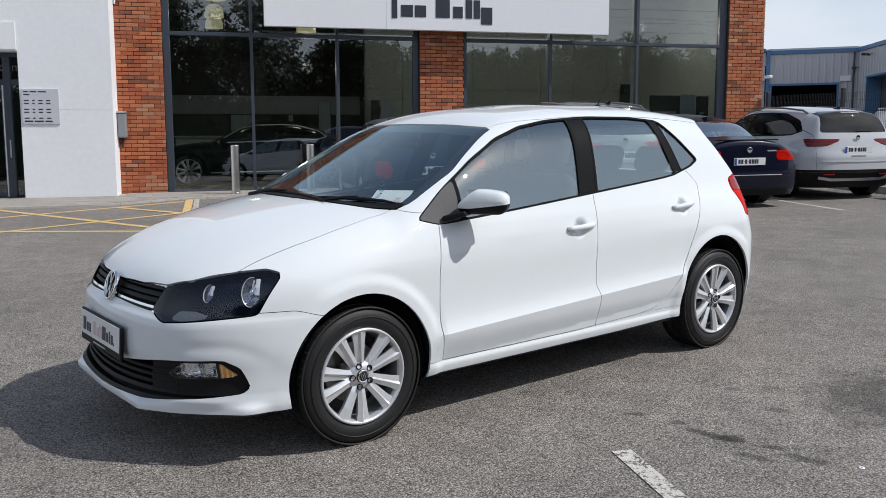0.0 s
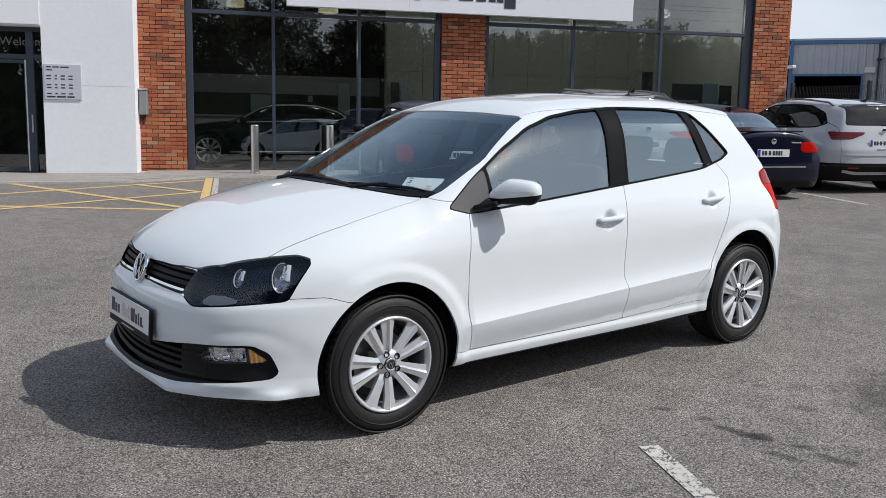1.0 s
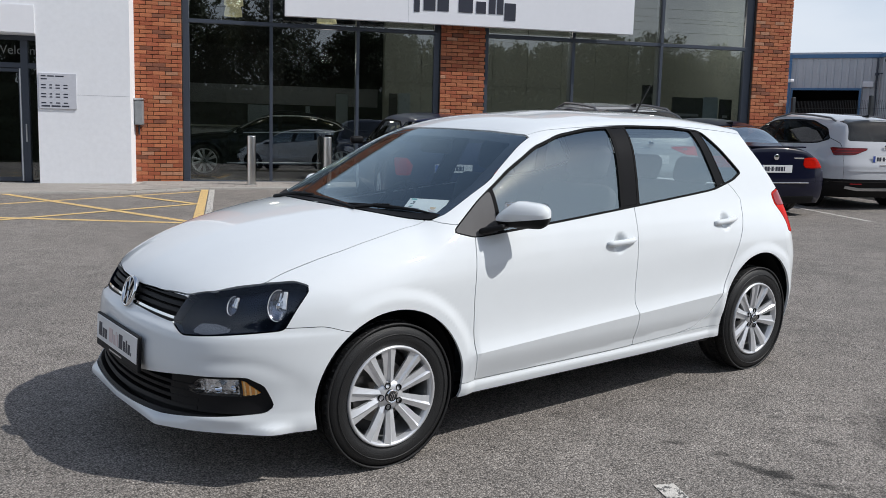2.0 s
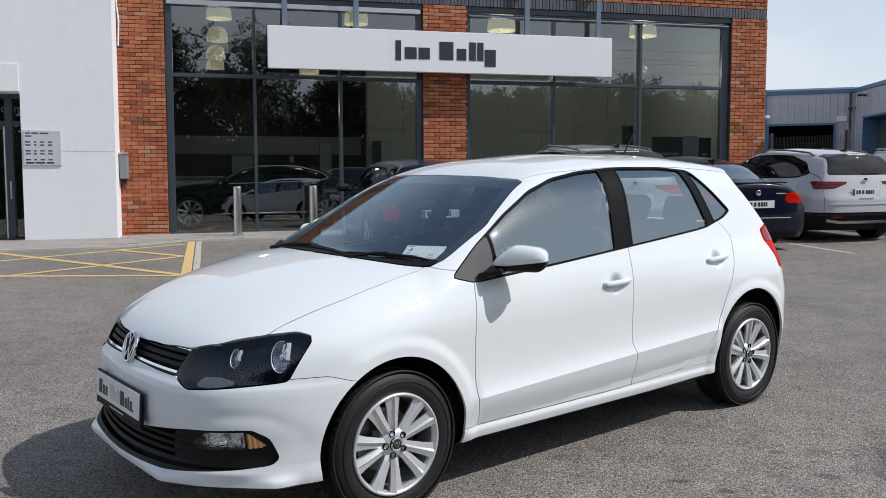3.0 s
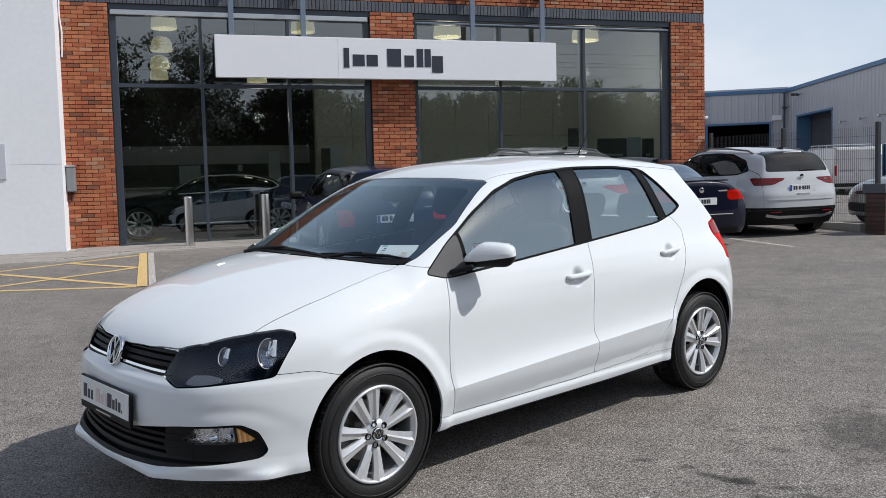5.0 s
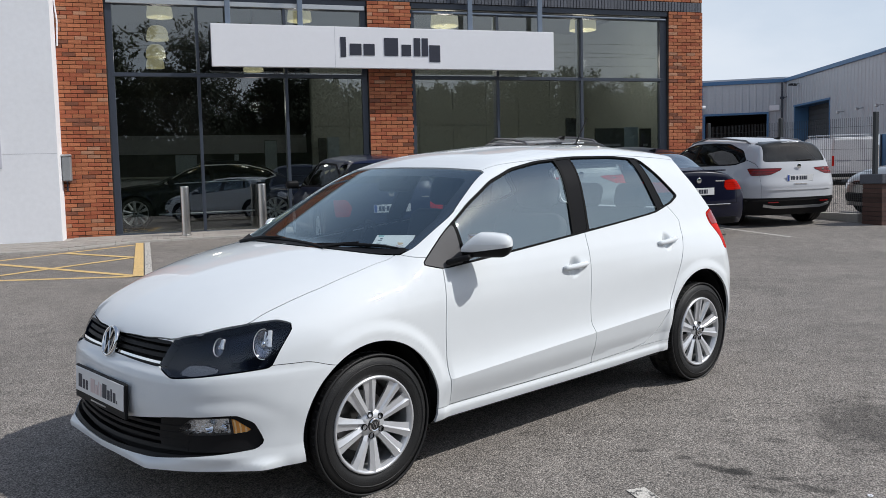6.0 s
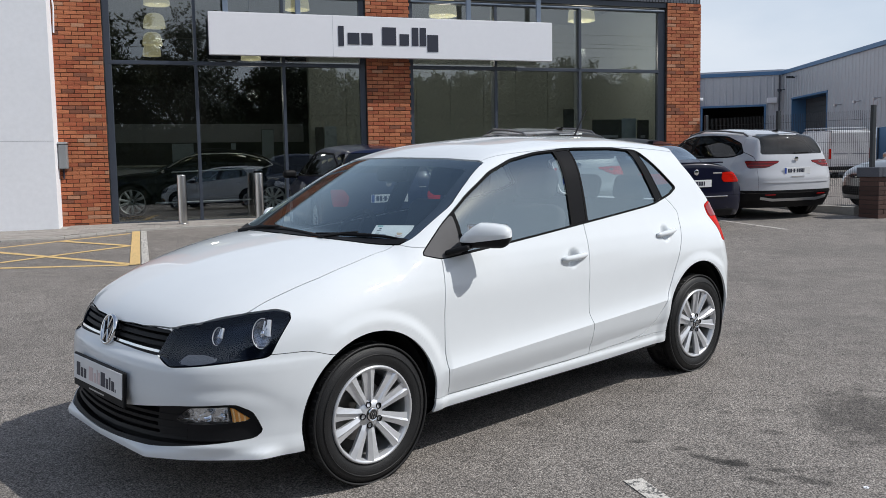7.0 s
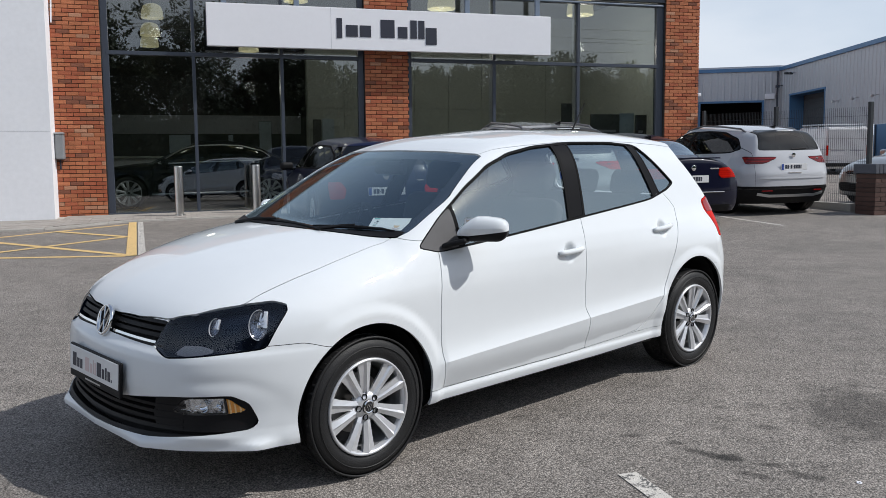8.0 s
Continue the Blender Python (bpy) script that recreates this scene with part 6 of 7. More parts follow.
    for s in (-1, 1):
        rest = q
        panel("headlamp", hlm, M_REFLECT if colour != "black" else M_GLOSSBLACK, car, s, depth=.02)
        fd, rest = split(rest, lambda k: np.maximum(np.maximum(np.maximum(.48 - X(k), X(k) - 1.50), .30 - Z(k)), np.maximum(Z(k) - belt - .06, .4 - Y(k))), .002)
        rd, rest = split(rest, lambda k: np.maximum(np.maximum(np.maximum(1.50 - X(k), X(k) - end + .05 - .3 * (Z(k) - belt)), .30 - Z(k)), np.maximum(np.maximum(Z(k) - belt - .10, .4 - Y(k)), wheel_r + .10 - np.hypot(X(k) - base, Z(k) - wheel_r))), .002)
        panel("front_door", fd, body_mat, car, s)
        panel("rear_door", rd, body_mat, car, s)
        panel("body_side", rest, body_mat, car, s)
        z = zone
        z1, z = split(z, lambda k: np.maximum(dlo(X(k), Z(k)) + .022, X(k) - 1.50), 0)
        z2, z = split(z, lambda k: np.maximum(dlo(X(k), Z(k)) + .022, 1.58 - X(k)), 0)
        for nm, k in (("front_window", z1), ("rear_window", z2)):
            o = panel(nm, k, g, car, s, depth=0, sink=.006)
            o.visible_shadow = False
        if colour == "black":
            panel("bright_line", cut(z, -(dlo(X(z), Z(z)) + .026)), M_BRIGHT, car, s, depth=.004, sink=-.003)
        panel("window_trim", z, M_SEAL, car, s, depth=.004)
        tl = panel("tail_lamp", lam, M_REDDARK if colour == "white" else M_REDLENS, car, s, depth=.02, sink=-.003)
        for dz in ((-.03, .015) if not saloon else (-.062, -.030, .002, .034)):
            st = strip(lam, Z, lz + dz, lz + dz + .014)
            panel("light_bar", st, M_REDMID if colour == "white" else M_REDLENS, tl, s, depth=.004, sink=-.008)
        arch_liner(car, 0.0, wheel_r, wheel_r + .05, w - .03, w - .36, s)
        arch_liner(car, base, wheel_r, wheel_r + .05, w - .03, w - .36, s)
        for a in (0, base):
            wheel(car, a, s * (w - .125), s, r=wheel_r, width=.21, rim=wheel_r * (.76 if colour == "black" else .70))
        mi = new("door_mirror")
        mi.parent = car
        blob("cap", rbox(0, 0, 0, .06, .11, .065, .05), (-.09, -.14, -.09), (.09, .14, .09), .02, M_BLACKPL if colour == 'blue' else body_mat, mi, m=pose(.72, s * (w + .08), belt + .03, 0, 0, -12 * s))
        part("arm", tube([(.70, s * (w - .06), belt - .02), (.72, s * (w + .04), belt - .01)], .022), M_BLACKPL, mi)
        if rails:
            rz = h - .085
            pts = [(x, s * (w - .38), surf_z(f, x, w - .38) + dz) for x, dz in ((.98, -.01), (1.10, .035), (1.6, .045), (2.2, .045), (end - .15, .036), (end - .0, -.01))]
            part("roof_rail", tube(pts, .017, 8), M_RAIL, car)
    m2 = nets(lambda x, y, z: f(x, y, z) + .035, (-1.1, -.08, .16), (rear + .05, w + .05, h), .05, 1)
    m2 = cut(m2, -m2[0][:, 1])
    m2 = cut(m2, Z(m2) - belt + .04)
    for a in (0, base):
        m2 = cut(m2, wheel_r + .06 - np.hypot(X(m2) - a, Z(m2) - wheel_r))
    panel("inner_skin", m2, M_LINING, car, 0, depth=0)
    part("underbody", boxes([(-.5, rear - .4, -w + .4, w - .4, .22, .27)]), M_DARKIN, car)
    # plate, badge and trim at the rear
    zc = {"suv": belt - .18, "saloon": belt - .215, "estate": belt - .25}[c["kind"]]
    xr = surf_rear(f, 0.0, zc)
    pl = new("number_plate")
    pl.parent = car
    pl.matrix_local = pose(xr + .006, 0, zc)
    part("plate_face", boxes([(0, .008, -.26, .26, -.055, .055)], .002), M_PLATEWHITE, pl)
    part("plate_band", boxes([(.0082, .009, -.255, -.215, -.05, .05)]), M_PLATEBLUE, pl)
    y = -.19
    for wd in (.045, .045, .02, .045, .02, .045, .045, .045, .03):
        part("plate_bar", boxes([(.0082, .0092, y, y + wd - .008, -.032 if wd > .02 else -.006, .032 if wd > .02 else .006)]), M_INK, pl)
        y += wd
    b = lathe([(.001, -.008), (.036, -.006), (.042, -.002), (.042, .0)], 24, "y")
    bmesh.ops.transform(b, matrix=pose(xr - (.02 if not saloon else 0.0), 0, zc + (.20 if not saloon else .17), 0, 0, 90), verts=b.verts)
    part("badge", b, M_CHROME, car)
    if c["kind"] == "suv":
        part("aerial_fin", plate([(2.75, -.012, surf_z(f, 2.75, 0) - .01), (2.93, -.012, surf_z(f, 2.93, 0) - .01), (2.95, -.012, surf_z(f, 2.93, 0) + .045)], .024, (0, 1, 0)), M_BLACKPL, car)
        xs_ = surf_rear(f, 0, h - .125)
        part("brake_light", boxes([(xs_ - .01, xs_ + .012, -.17, .17, h - .135, h - .118)], .003), M_REFLECT, car)
        part("name_bar", boxes([(rear - .02, rear + .004, -.13, .13, zc - .105, zc - .088)], .001), M_CHROME, car)
        panel("skid_trim", strip(cut(bump, Y(bump) - .66), lambda k: Z(k) - .16 * np.clip(Y(k) - .45, 0, .3), .318, .362), M_ALU, car, 0, depth=.012, sink=-.010)
        panel("bumper_ledge", strip(bump, Z, .452, .468), M_GLOSSBLACK, car, 0, depth=.010, sink=-.008)
        for s in (-1, 1):
            part("bumper_reflector", tube([(surf_rear(f, y_, .425) + .004, s * y_, .425) for y_ in (.42, .48, .54, .60)], .012, 8), M_REDMID, car)
        panel("gate_crease", strip(cut(gate, Y(gate) - .66), Z, zc - .200, zc - .186), body_mat, car, 0, depth=.010, sink=-.010)
        part("rear_wiper", tube([(surf_rear(f, 0.0, belt + .12) + .012, 0, belt + .12), (surf_rear(f, .30, belt + .125) + .012, .30, belt + .125)], .010), M_BLACKPL, car)
    elif saloon:
        part("bumper_trim", boxes([(rear - .03, rear + .008, -.55, .55, .50, .515)], .004), M_CHROME, car)
        panel("diffuser", strip(cut(bump, Y(bump) - .70), Z, .19, .31), M_BLACKPL, car, 0, depth=.010, sink=-.006)
        part("aerial_fin", plate([(2.32, -.012, surf_z(f, 2.32, 0) - .01), (2.52, -.012, surf_z(f, 2.52, 0) - .01), (2.54, -.012, surf_z(f, 2.52, 0) + .05)], .024, (0, 1, 0)), M_BLACKPL, car)
        part("boot_spoiler", boxes([(rear - .14, rear - .05, -.5, .5, h - .412, h - .392)], .006), body_mat, car)
    ym, zm = (.30, zc + .145) if saloon else (.38, zc + .13)
    xm = surf_rear(f, ym + .09, zm + .01)
    part("model_bar", boxes([(xm - .02, xm + .004, ym, ym + .16, zm, zm + .02)], .001), M_CHROME, car)
    if colour == "black":
        for s in (-1, 1):
            part("sill_strip", tube([(.45, s * (w + .004), .30), (base - .45, s * (w + .004), .33)], .014), M_BRIGHT, car)
    # seats
    seat(car, 1.25, -.38, .55)
    seat(car, 1.25, .38, .55)
    bench = blob("rear_bench", rbox(2.25, 0, .50, .24, .58, .12, .08), (1.95, -.62, .34), (2.55, .62, .66), .05, M_CLOTH, car)
    blob("bench_back", rbox(0, 0, 0, .08, .58, .28, .07), (-.12, -.62, -.32), (.12, .62, .32), .05, M_CLOTH, bench, m=pose(2.55, 0, .78, 0, 18, 0))
    return car


SUV = car_form(4.363, 1.841, 1.56, 2.638, .862, "suv")
SUV2 = car_form(4.45, 1.83, 1.62, 2.66, .90, "suv")
SALOON = car_form(4.62, 1.811, 1.43, 2.81, .79, "saloon")
ESTATE = car_form(4.52, 1.80, 1.42, 2.76, .76, "estate")
FASTBACK = car_form(4.862, 1.871, 1.43, 2.837, .92, "saloon")
row = "cars parked nose-in at the showroom"
parked_car("suv_car", put_on_ground(9.72, 8.22 + SUV["rear"], -90), "white compact SUV with black bumper and roof rails", SUV, "white", rails=True, wheel_r=.345, group=row)
parked_car("saloon_car", put_on_ground(7.22, 7.42 + SALOON["rear"], -90), "dark navy saloon with red tail lamps", SALOON, "navy", M_WINDOW, wheel_r=.325, group=row)
parked_car("estate_car", put_on_ground(2.42, 7.50 + ESTATE["rear"], -90), "dark blue estate car with red tail lamps", ESTATE, "blue", M_TINT, wheel_r=.32, group=row)
parked_car("suv_car", put_on_ground(4.90, 6.65 + SUV2["rear"], -90), "silver-grey SUV with black roof rails", SUV2, "silver", rails=True, wheel_r=.34, group=row)
parked_car("fastback_car", pose(-1.262, 15.52, .362), "black fastback with chrome window line inside the showroom", FASTBACK, "black", wheel_r=.335)


# ---------------------------------------------------------------- the yard next door
def ribbed(name, a, b, z0, z1, holes, material, parent=None, pitch=.30):
    """Upright profiled cladding from a to b (plan), with rectangular openings (from, to, bottom, top) along it."""
    a, b = Vector((*a, 0)), Vector((*b, 0))
    d = (b - a).normalized()
    n = Vector((d.y, -d.x, 0))
    L = (b - a).length
    bm = bmesh.new()
    s = 0.0
    prof = ((0, 0), (.62, 0), (.70, .018), (.92, .018), (1, 0))
    pts = []
    k = 0
    while s < L:
        for u, o in prof[:-1]:
            if s + u * pitch < L:
                pts.append((s + u * pitch, o))
        s += pitch
    pts.append((L, 0))
    cuts = sorted({h for q in holes for h in q[:2]})
    for c in cuts:
        pts.append((c, 0))
    pts.sort()
    for (s0, o0), (s1, o1) in zip(pts, pts[1:]):
        if s1 - s0 < 1e-4:
            continue
        mid = (s0 + s1) / 2
        spans = [(z0, z1)]
        for f0, f1, zb, zt in holes:
            if f0 < mid < f1:
                spans = [(z0, zb), (zt, z1)] if zb > z0 + .05 else [(zt, z1)]
        for za, zb in spans:
            p, q = a + d * s0 + n * o0, a + d * s1 + n * o1
            bm.faces.new([bm.verts.new(v) for v in ((p.x, p.y, za), (q.x, q.y, za), (q.x, q.y, zb), (p.x, p.y, zb))])
    return part(name, bm, material, parent)


def bar_between(a, b, w, h, z, material, name, parent, out=.08):
    a, b = Vector((*a, 0)), Vector((*b, 0))
    d = (b - a).normalized()
    n = Vector((d.y, -d.x, 0))
    p = [a + n * out, b + n * out, b + n * (out - w), a + n * (out - w)]
    return part(name, plate([(v.x, v.y, z) for v in p], h), material, parent)


shed = thing("industrial_shed", pose(0, 0, 0), "grey corrugated industrial shed with blue trim", "building")
S0, S1, S2 = (23.5, 32.0), (26.57, 30.0), (23.0, 19.3)
gz, EAVE = 0.5, 5.28
LEN0 = math.hypot(S1[0] - S0[0], S1[1] - S0[1])
ribbed("cladding", S0, S1, gz, EAVE, [(.10, 2.86, gz, 3.86)], M_CLAD, shed)
ribbed("cladding", S1, S2, gz, EAVE, [(1.2, 4.98, gz, 4.05), (9.15, 10.9, gz, 2.45)], M_CLAD, shed)
SM = (S0[0] - 1.25, S0[1] + .81)
ribbed("cladding", SM, (S0[0] - .17, S0[1] + .11), gz, EAVE + .1, [], M_CLAD, shed)
bar_between(SM, (S0[0] - .17, S0[1] + .11), .3, .16, EAVE + .11, M_BLUE, "eaves_trim", shed)
bar_between(S0, S1, .3, .16, EAVE, M_BLUE, "eaves_trim", shed)
bar_between(S1, S2, .3, .16, EAVE + .001, M_BLUE, "eaves_trim", shed, .09)
part("shed_roof", plate([(*S0, EAVE + .17), (*S1, EAVE + .17), (40, 30.0, EAVE + .5), (40, 47, EAVE + .9), (23.5, 47, EAVE + .9)], .08), M_CLAD, shed)
END = pose(S0[0], S0[1], 0, 0, 0, math.degrees(math.atan2(S1[1] - S0[1], S1[0] - S0[0])))


def at_end(rows, bevel=0.0):
    """Boxes along the end wall: first along it, then into the shed."""
    bm = boxes(rows, bevel)
    bmesh.ops.transform(bm, matrix=END, verts=bm.verts)
    return bm


part("corner_trim", at_end([(-.16, .0, -.14, .12, gz, EAVE + .14)]), M_BLUE, shed)
part("downpipe", at_end([(LEN0 - .20, LEN0 - .12, -.12, -.04, gz, EAVE)], .02), M_FRAME, shed)
inn = thing("shed_interior", pose(0, 0, 0), "dark inside of the shed behind its open doors", "room", kind="structure")
part("back_panel", at_end([(-.5, 6.0, 6.0, 6.1, gz, EAVE)]), M_DARKIN, inn)
part("side_panel", at_end([(-.55, -.5, .06, 6.0, gz, EAVE)]), M_DARKIN, inn)
part("side_panel", at_end([(6.0, 6.1, .06, 6.0, gz, EAVE)]), M_DARKIN, inn)
part("roof_panel", at_end([(-.5, 6.0, .08, 6.0, 4.2, 4.25)]), M_DARKIN, inn)
dr = thing("shed_doorway", pose(0, 0, 0), "blue-framed doorway of the shed", "doorway", kind="structure")
part("frame_side", at_end([(.03, .11, -.14, .05, gz, 3.95)]), M_BLUE, dr)
part("frame_side", at_end([(2.85, 2.93, -.14, .05, gz, 3.95)]), M_BLUE, dr)
part("frame_head", at_end([(.111, 2.849, -.14, .05, 3.86, 3.95)]), M_BLUE, dr)
d_ = (Vector(S2) - Vector(S1)).normalized()
n_ = Vector((d_.y, -d_.x))


def along(s, o):
    v = Vector(S1) + d_ * s + n_ * o
    return (v.x, v.y)


rl = thing("roller_door", pose(0, 0, 0), "grey roller door in a blue frame", "door", kind="structure")
M_ROLLER = mat("roller_grey", (0.085, 0.09, 0.095), 0.5, 0.3, var=0.08)
for i in range(16):
    z = gz + .225 * i
    p0, p1, p2, p3 = along(1.22, -.60), along(4.96, -.60), along(4.96, -.64), along(1.22, -.64)
    part("door_slat", plate([(*p0, z), (*p1, z), (*p2, z), (*p3, z)], .21), M_ROLLER, rl)
p0, p1, p2, p3 = along(1.1, -.66), along(5.1, -.66), along(5.1, -.70), along(1.1, -.70)
part("door_backing", plate([(*p0, gz), (*p1, gz), (*p2, gz), (*p3, gz)], 3.8), M_ROLLER, rl)
for s in (1.2, 4.98):
    q = [along(s - .035, .04), along(s + .035, .04), along(s + .035, -.58), along(s - .035, -.58)]
    part("door_jamb", plate([(*v, gz) for v in q], 3.55), M_BLUE, rl)
q = [along(1.14, .06), along(5.04, .06), along(5.04, -.58), along(1.14, -.58)]
part("door_head", plate([(*v, 4.051) for v in q], .08), M_BLUE, rl)
sd = thing("side_door", pose(0, 0, 0), "blue steel door in the shed wall", "door", kind="structure")
q = [along(9.15, -.05), along(10.9, -.05), along(10.9, -.11), along(9.15, -.11)]
part("door_leaf", plate([(*v, gz) for v in q], 1.95), M_BLUE, sd)
q = [along(9.32, .0), along(9.36, .0), along(9.36, -.05), along(9.32, -.05)]
part("door_stile", plate([(*v, gz) for v in q], 1.94), M_FRAME, sd)
for s, z in ((.25, 4.55), (6.29, 3.45), (7.96, 3.45), (9.54, 3.45)):
    fl = thing("wall_light", pose(*along(s, .25), z), "small dark floodlight on the shed wall" if s < 1 else "small grey floodlight on the shed wall", "floodlight", "shed wall lights")
    part("lamp_head", boxes([(-.08, .08, -.06, .06, -.06, .06)] if s < 1 else [(-.06, .06, -.05, .05, -.05, .05)], .02), M_FRAME if s < 1 else M_ALU, fl)
    part("lamp_arm", tube([(0, 0, 0), (-n_.x * .28, -n_.y * .28, .05)], .018), M_FRAME if s < 1 else M_ALU, fl)
fl = thing("wall_light", pose(*along(1.7, .3), 5.0), "grey twin floodlight under the eaves", "floodlight", "shed wall lights")
part("lamp_head", boxes([(-.20, -.02, -.06, .06, -.05, .05)], .02), M_FENCE, fl)
part("lamp_head", boxes([(.02, .20, -.06, .06, -.05, .05)], .02), M_FENCE, fl)
part("lamp_arm", tube([(0, 0, 0), (-n_.x * .33, -n_.y * .33, .05)], .025), M_ALU, fl)
al = thing("alarm_box", END @ pose(3.18, -.07, 4.12), "pale alarm box on the shed wall", "alarm box")
part("case", boxes([(-.22, .22, -.08, .06, -.13, .13)], .03), M_SIGN, al)

cv = thing("cctv_camera", pose(23.16, 31.66, 4.24), "white bullet security camera on the shed corner", "security camera")
part("camera_body", boxes([(-.09, .09, -.30, .10, -.07, .07)], .03), M_SIGN, cv)
part("camera_arm", tube([(0, .05, 0), (-.02, .30, -.12), (-.02, .52, -.12)], .03), M_SIGN, cv)

# mesh fence between the yards
fe = thing("mesh_fence", pose(0, 0, 0), "dark steel mesh fence between the two yards", "fence")
FX = 11.25
for y in (8.2, 10.7, 13.2):
    g = ground_z(FX, y)
    part("fence_post", boxes([(FX - .035, FX + .035, y - .035, y + .035, g, g + 1.92)], .006), M_FENCE, fe)
vv, ff = [], []


def wire(p, q, r):
    p, q = Vector(p), Vector(q)
    d = (q - p).normalized()
    u = d.orthogonal().normalized() * r
    w = d.cross(u)
    i = len(vv)
    vv.extend([tuple(p + u), tuple(p + w), tuple(p - u), tuple(p - w), tuple(q + u), tuple(q + w), tuple(q - u), tuple(q - w)])
    ff.extend([(i + k, i + (k + 1) % 4, i + 4 + (k + 1) % 4, i + 4 + k) for k in range(4)])


for y in np.arange(8.25, 13.2, .05):
    g = ground_z(FX, y)
    wire((FX, y, g + .05), (FX, y, g + 1.84), .0028)
for z in np.arange(.08, 1.85, .2):
    wire((FX + .006, 8.2, ground_z(FX, 8.2) + z), (FX + .006, 13.2, ground_z(FX, 13.2) + z), .0032)
me = bpy.data.meshes.new("wire_mesh")
me.from_pydata(vv, [], ff)
tagged(obj("wire_mesh", me, M_FENCE, fe), kind="stuff")
# low brick pillar with a dark cap
pl_x, pl_y = 10.86, 7.62
g = ground_z(pl_x, pl_y)
M_PILLARBRICK = mat('brick_dark_red', (0.080, 0.043, 0.034), 0.85, var=0.25, scale=9, bump=0.6, bscale=90, rand=0.2)
gp = thing("gate_pillar", pose(0, 0, 0), "low dark red brick pillar with slate cap", "pillar")
for c in range(9):
    z = g + .078 * c
    off = .11 if c % 2 else 0
    for x0, x1 in ((0, .22 - off), (.228 - off, .448 - off), (.456 - off, .676 - off), (.684 - off, .90)):
        if x1 - x0 > .04:
            part("brick", boxes([(pl_x + x0, pl_x + x1, pl_y, pl_y + .44, z, z + .068)], .003), M_PILLARBRICK, gp)
part("mortar_core", boxes([(pl_x + .008, pl_x + .892, pl_y + .008, pl_y + .432, g - .02, g + .70)]), M_MORTAR, gp)
for i in range(12):
    part("cap_brick", boxes([(pl_x - .03 + .08 * i, pl_x + .042 + .08 * i, pl_y - .03, pl_y + .47, g + .702, g + .86)], .004), M_BRICKDARK, gp)
kb = solid("kerb_edging", [(10.98, 11.12, 8.3, 13.2, .1, .47)], M_KERB, "concrete kerb along the fence", "kerb")

# white van behind the fence
van = thing("panel_van", put_on_ground(22.4, 22.98, -112) @ Matrix.Scale(.75, 4), "white panel van with ladder rack", "van")
V = M_PAINTS["van"]


def van_f(x, y, z):
    a = rbox(2.4, 0, 1.18, 2.5, .95, .93, .14)(x, y, z)
    b = z - (1.25 + 1.0 * (x - .25))
    t = np.abs(y) - .98 + .10 * np.clip(z - 1.0, 0, 2)
    return smax(smax(a, b, .15), t, .08)


vm = nets(van_f, (-.2, -.05, .2), (5.0, 1.05, 2.2), .05, 2)
vm = cut(vm, -vm[0][:, 1])
for a in (.75, 3.9):
    vm = cut(vm, .39 - np.hypot(vm[0][:, 0] - a, vm[0][:, 2] - .34))
VX, VY, VZ = (lambda k: k[0][:, 0]), (lambda k: k[0][:, 1]), (lambda k: k[0][:, 2])
rdoor, vm = split(vm, lambda k: np.maximum(np.maximum(4.6 - VX(k), VY(k) - .82), .42 - VZ(k)), .006)
wsv, vm = split(vm, lambda k: np.maximum(np.maximum(VX(k) - 1.35, 1.28 - VZ(k)), VY(k) - .74), .004)
swv, vm = split(vm, lambda k: np.maximum(np.maximum(np.abs(VX(k) - 1.4) - .42, np.abs(VZ(k) - 1.52) - .24), .5 - VY(k)), .004)
for s in (-1, 1):
    panel("van_side", vm, V, van, s)
    panel("rear_door", rdoor, V, van, s)
    panel("side_window", swv, M_TINT, van, s, depth=0)
    part("tail_lamp", boxes([(4.86, 4.915, s * .86 - .05, s * .86 + .05, .85, 1.30)], .015), M_REDLENS, van)
    for a in (.75, 3.9):
        wheel(van, a, s * .84, s, r=.34, width=.21, rim=.21)
    part("rack_rail", tube([(1.2, s * .78, 2.2), (4.6, s * .78, 2.2)], .03), M_ALU, van)
panel("windscreen", wsv, M_TINT, van, 0, depth=0)
for x in (1.4, 2.4, 3.4, 4.4):
    part("rack_bar", tube([(x, -.8, 2.22), (x, .8, 2.22)], .025), M_ALU, van)
    for s in (-1, 1):
        part("rack_foot", tube([(x, s * .78, 2.06), (x, s * .78, 2.2)], .02), M_ALU, van)
part("door_trim", boxes([(4.89, 4.91, -.7, -.1, 1.05, 1.10)], .005), M_GREYBOARD, van)
part("door_trim", boxes([(4.89, 4.91, .1, .7, 1.05, 1.10)], .005), M_GREYBOARD, van)
part("number_plate", boxes([(4.885, 4.905, -.75, -.15, .86, 1.0)], .005), M_PLATEWHITE, van)
part("bumper", boxes([(4.80, 4.96, -.9, .9, .36, .52)], .03), M_BLACKPL, van)
part("inner_box", boxes([(.5, 4.8, -.8, .8, .45, 1.15)]), M_LINING, van)

COMPACT = car_form(4.05, 1.72, 1.47, 2.51, .80, "estate")
parked_car("compact_car", put_on_ground(12.68, 9.15, 0), "silver compact car parked behind the fence", COMPACT, "silver", wheel_r=.31)


# ---------------------------------------------------------------- trees across the road, mirrored in the glass
M_BARK = mat("bark", (0.09, 0.07, 0.05), 0.9, var=0.3, scale=6, bump=0.8, bscale=20)
M_LEAF = mat("leaf", (0.042, 0.056, 0.026), 0.7, var=0.4, scale=3, rand=0.2)


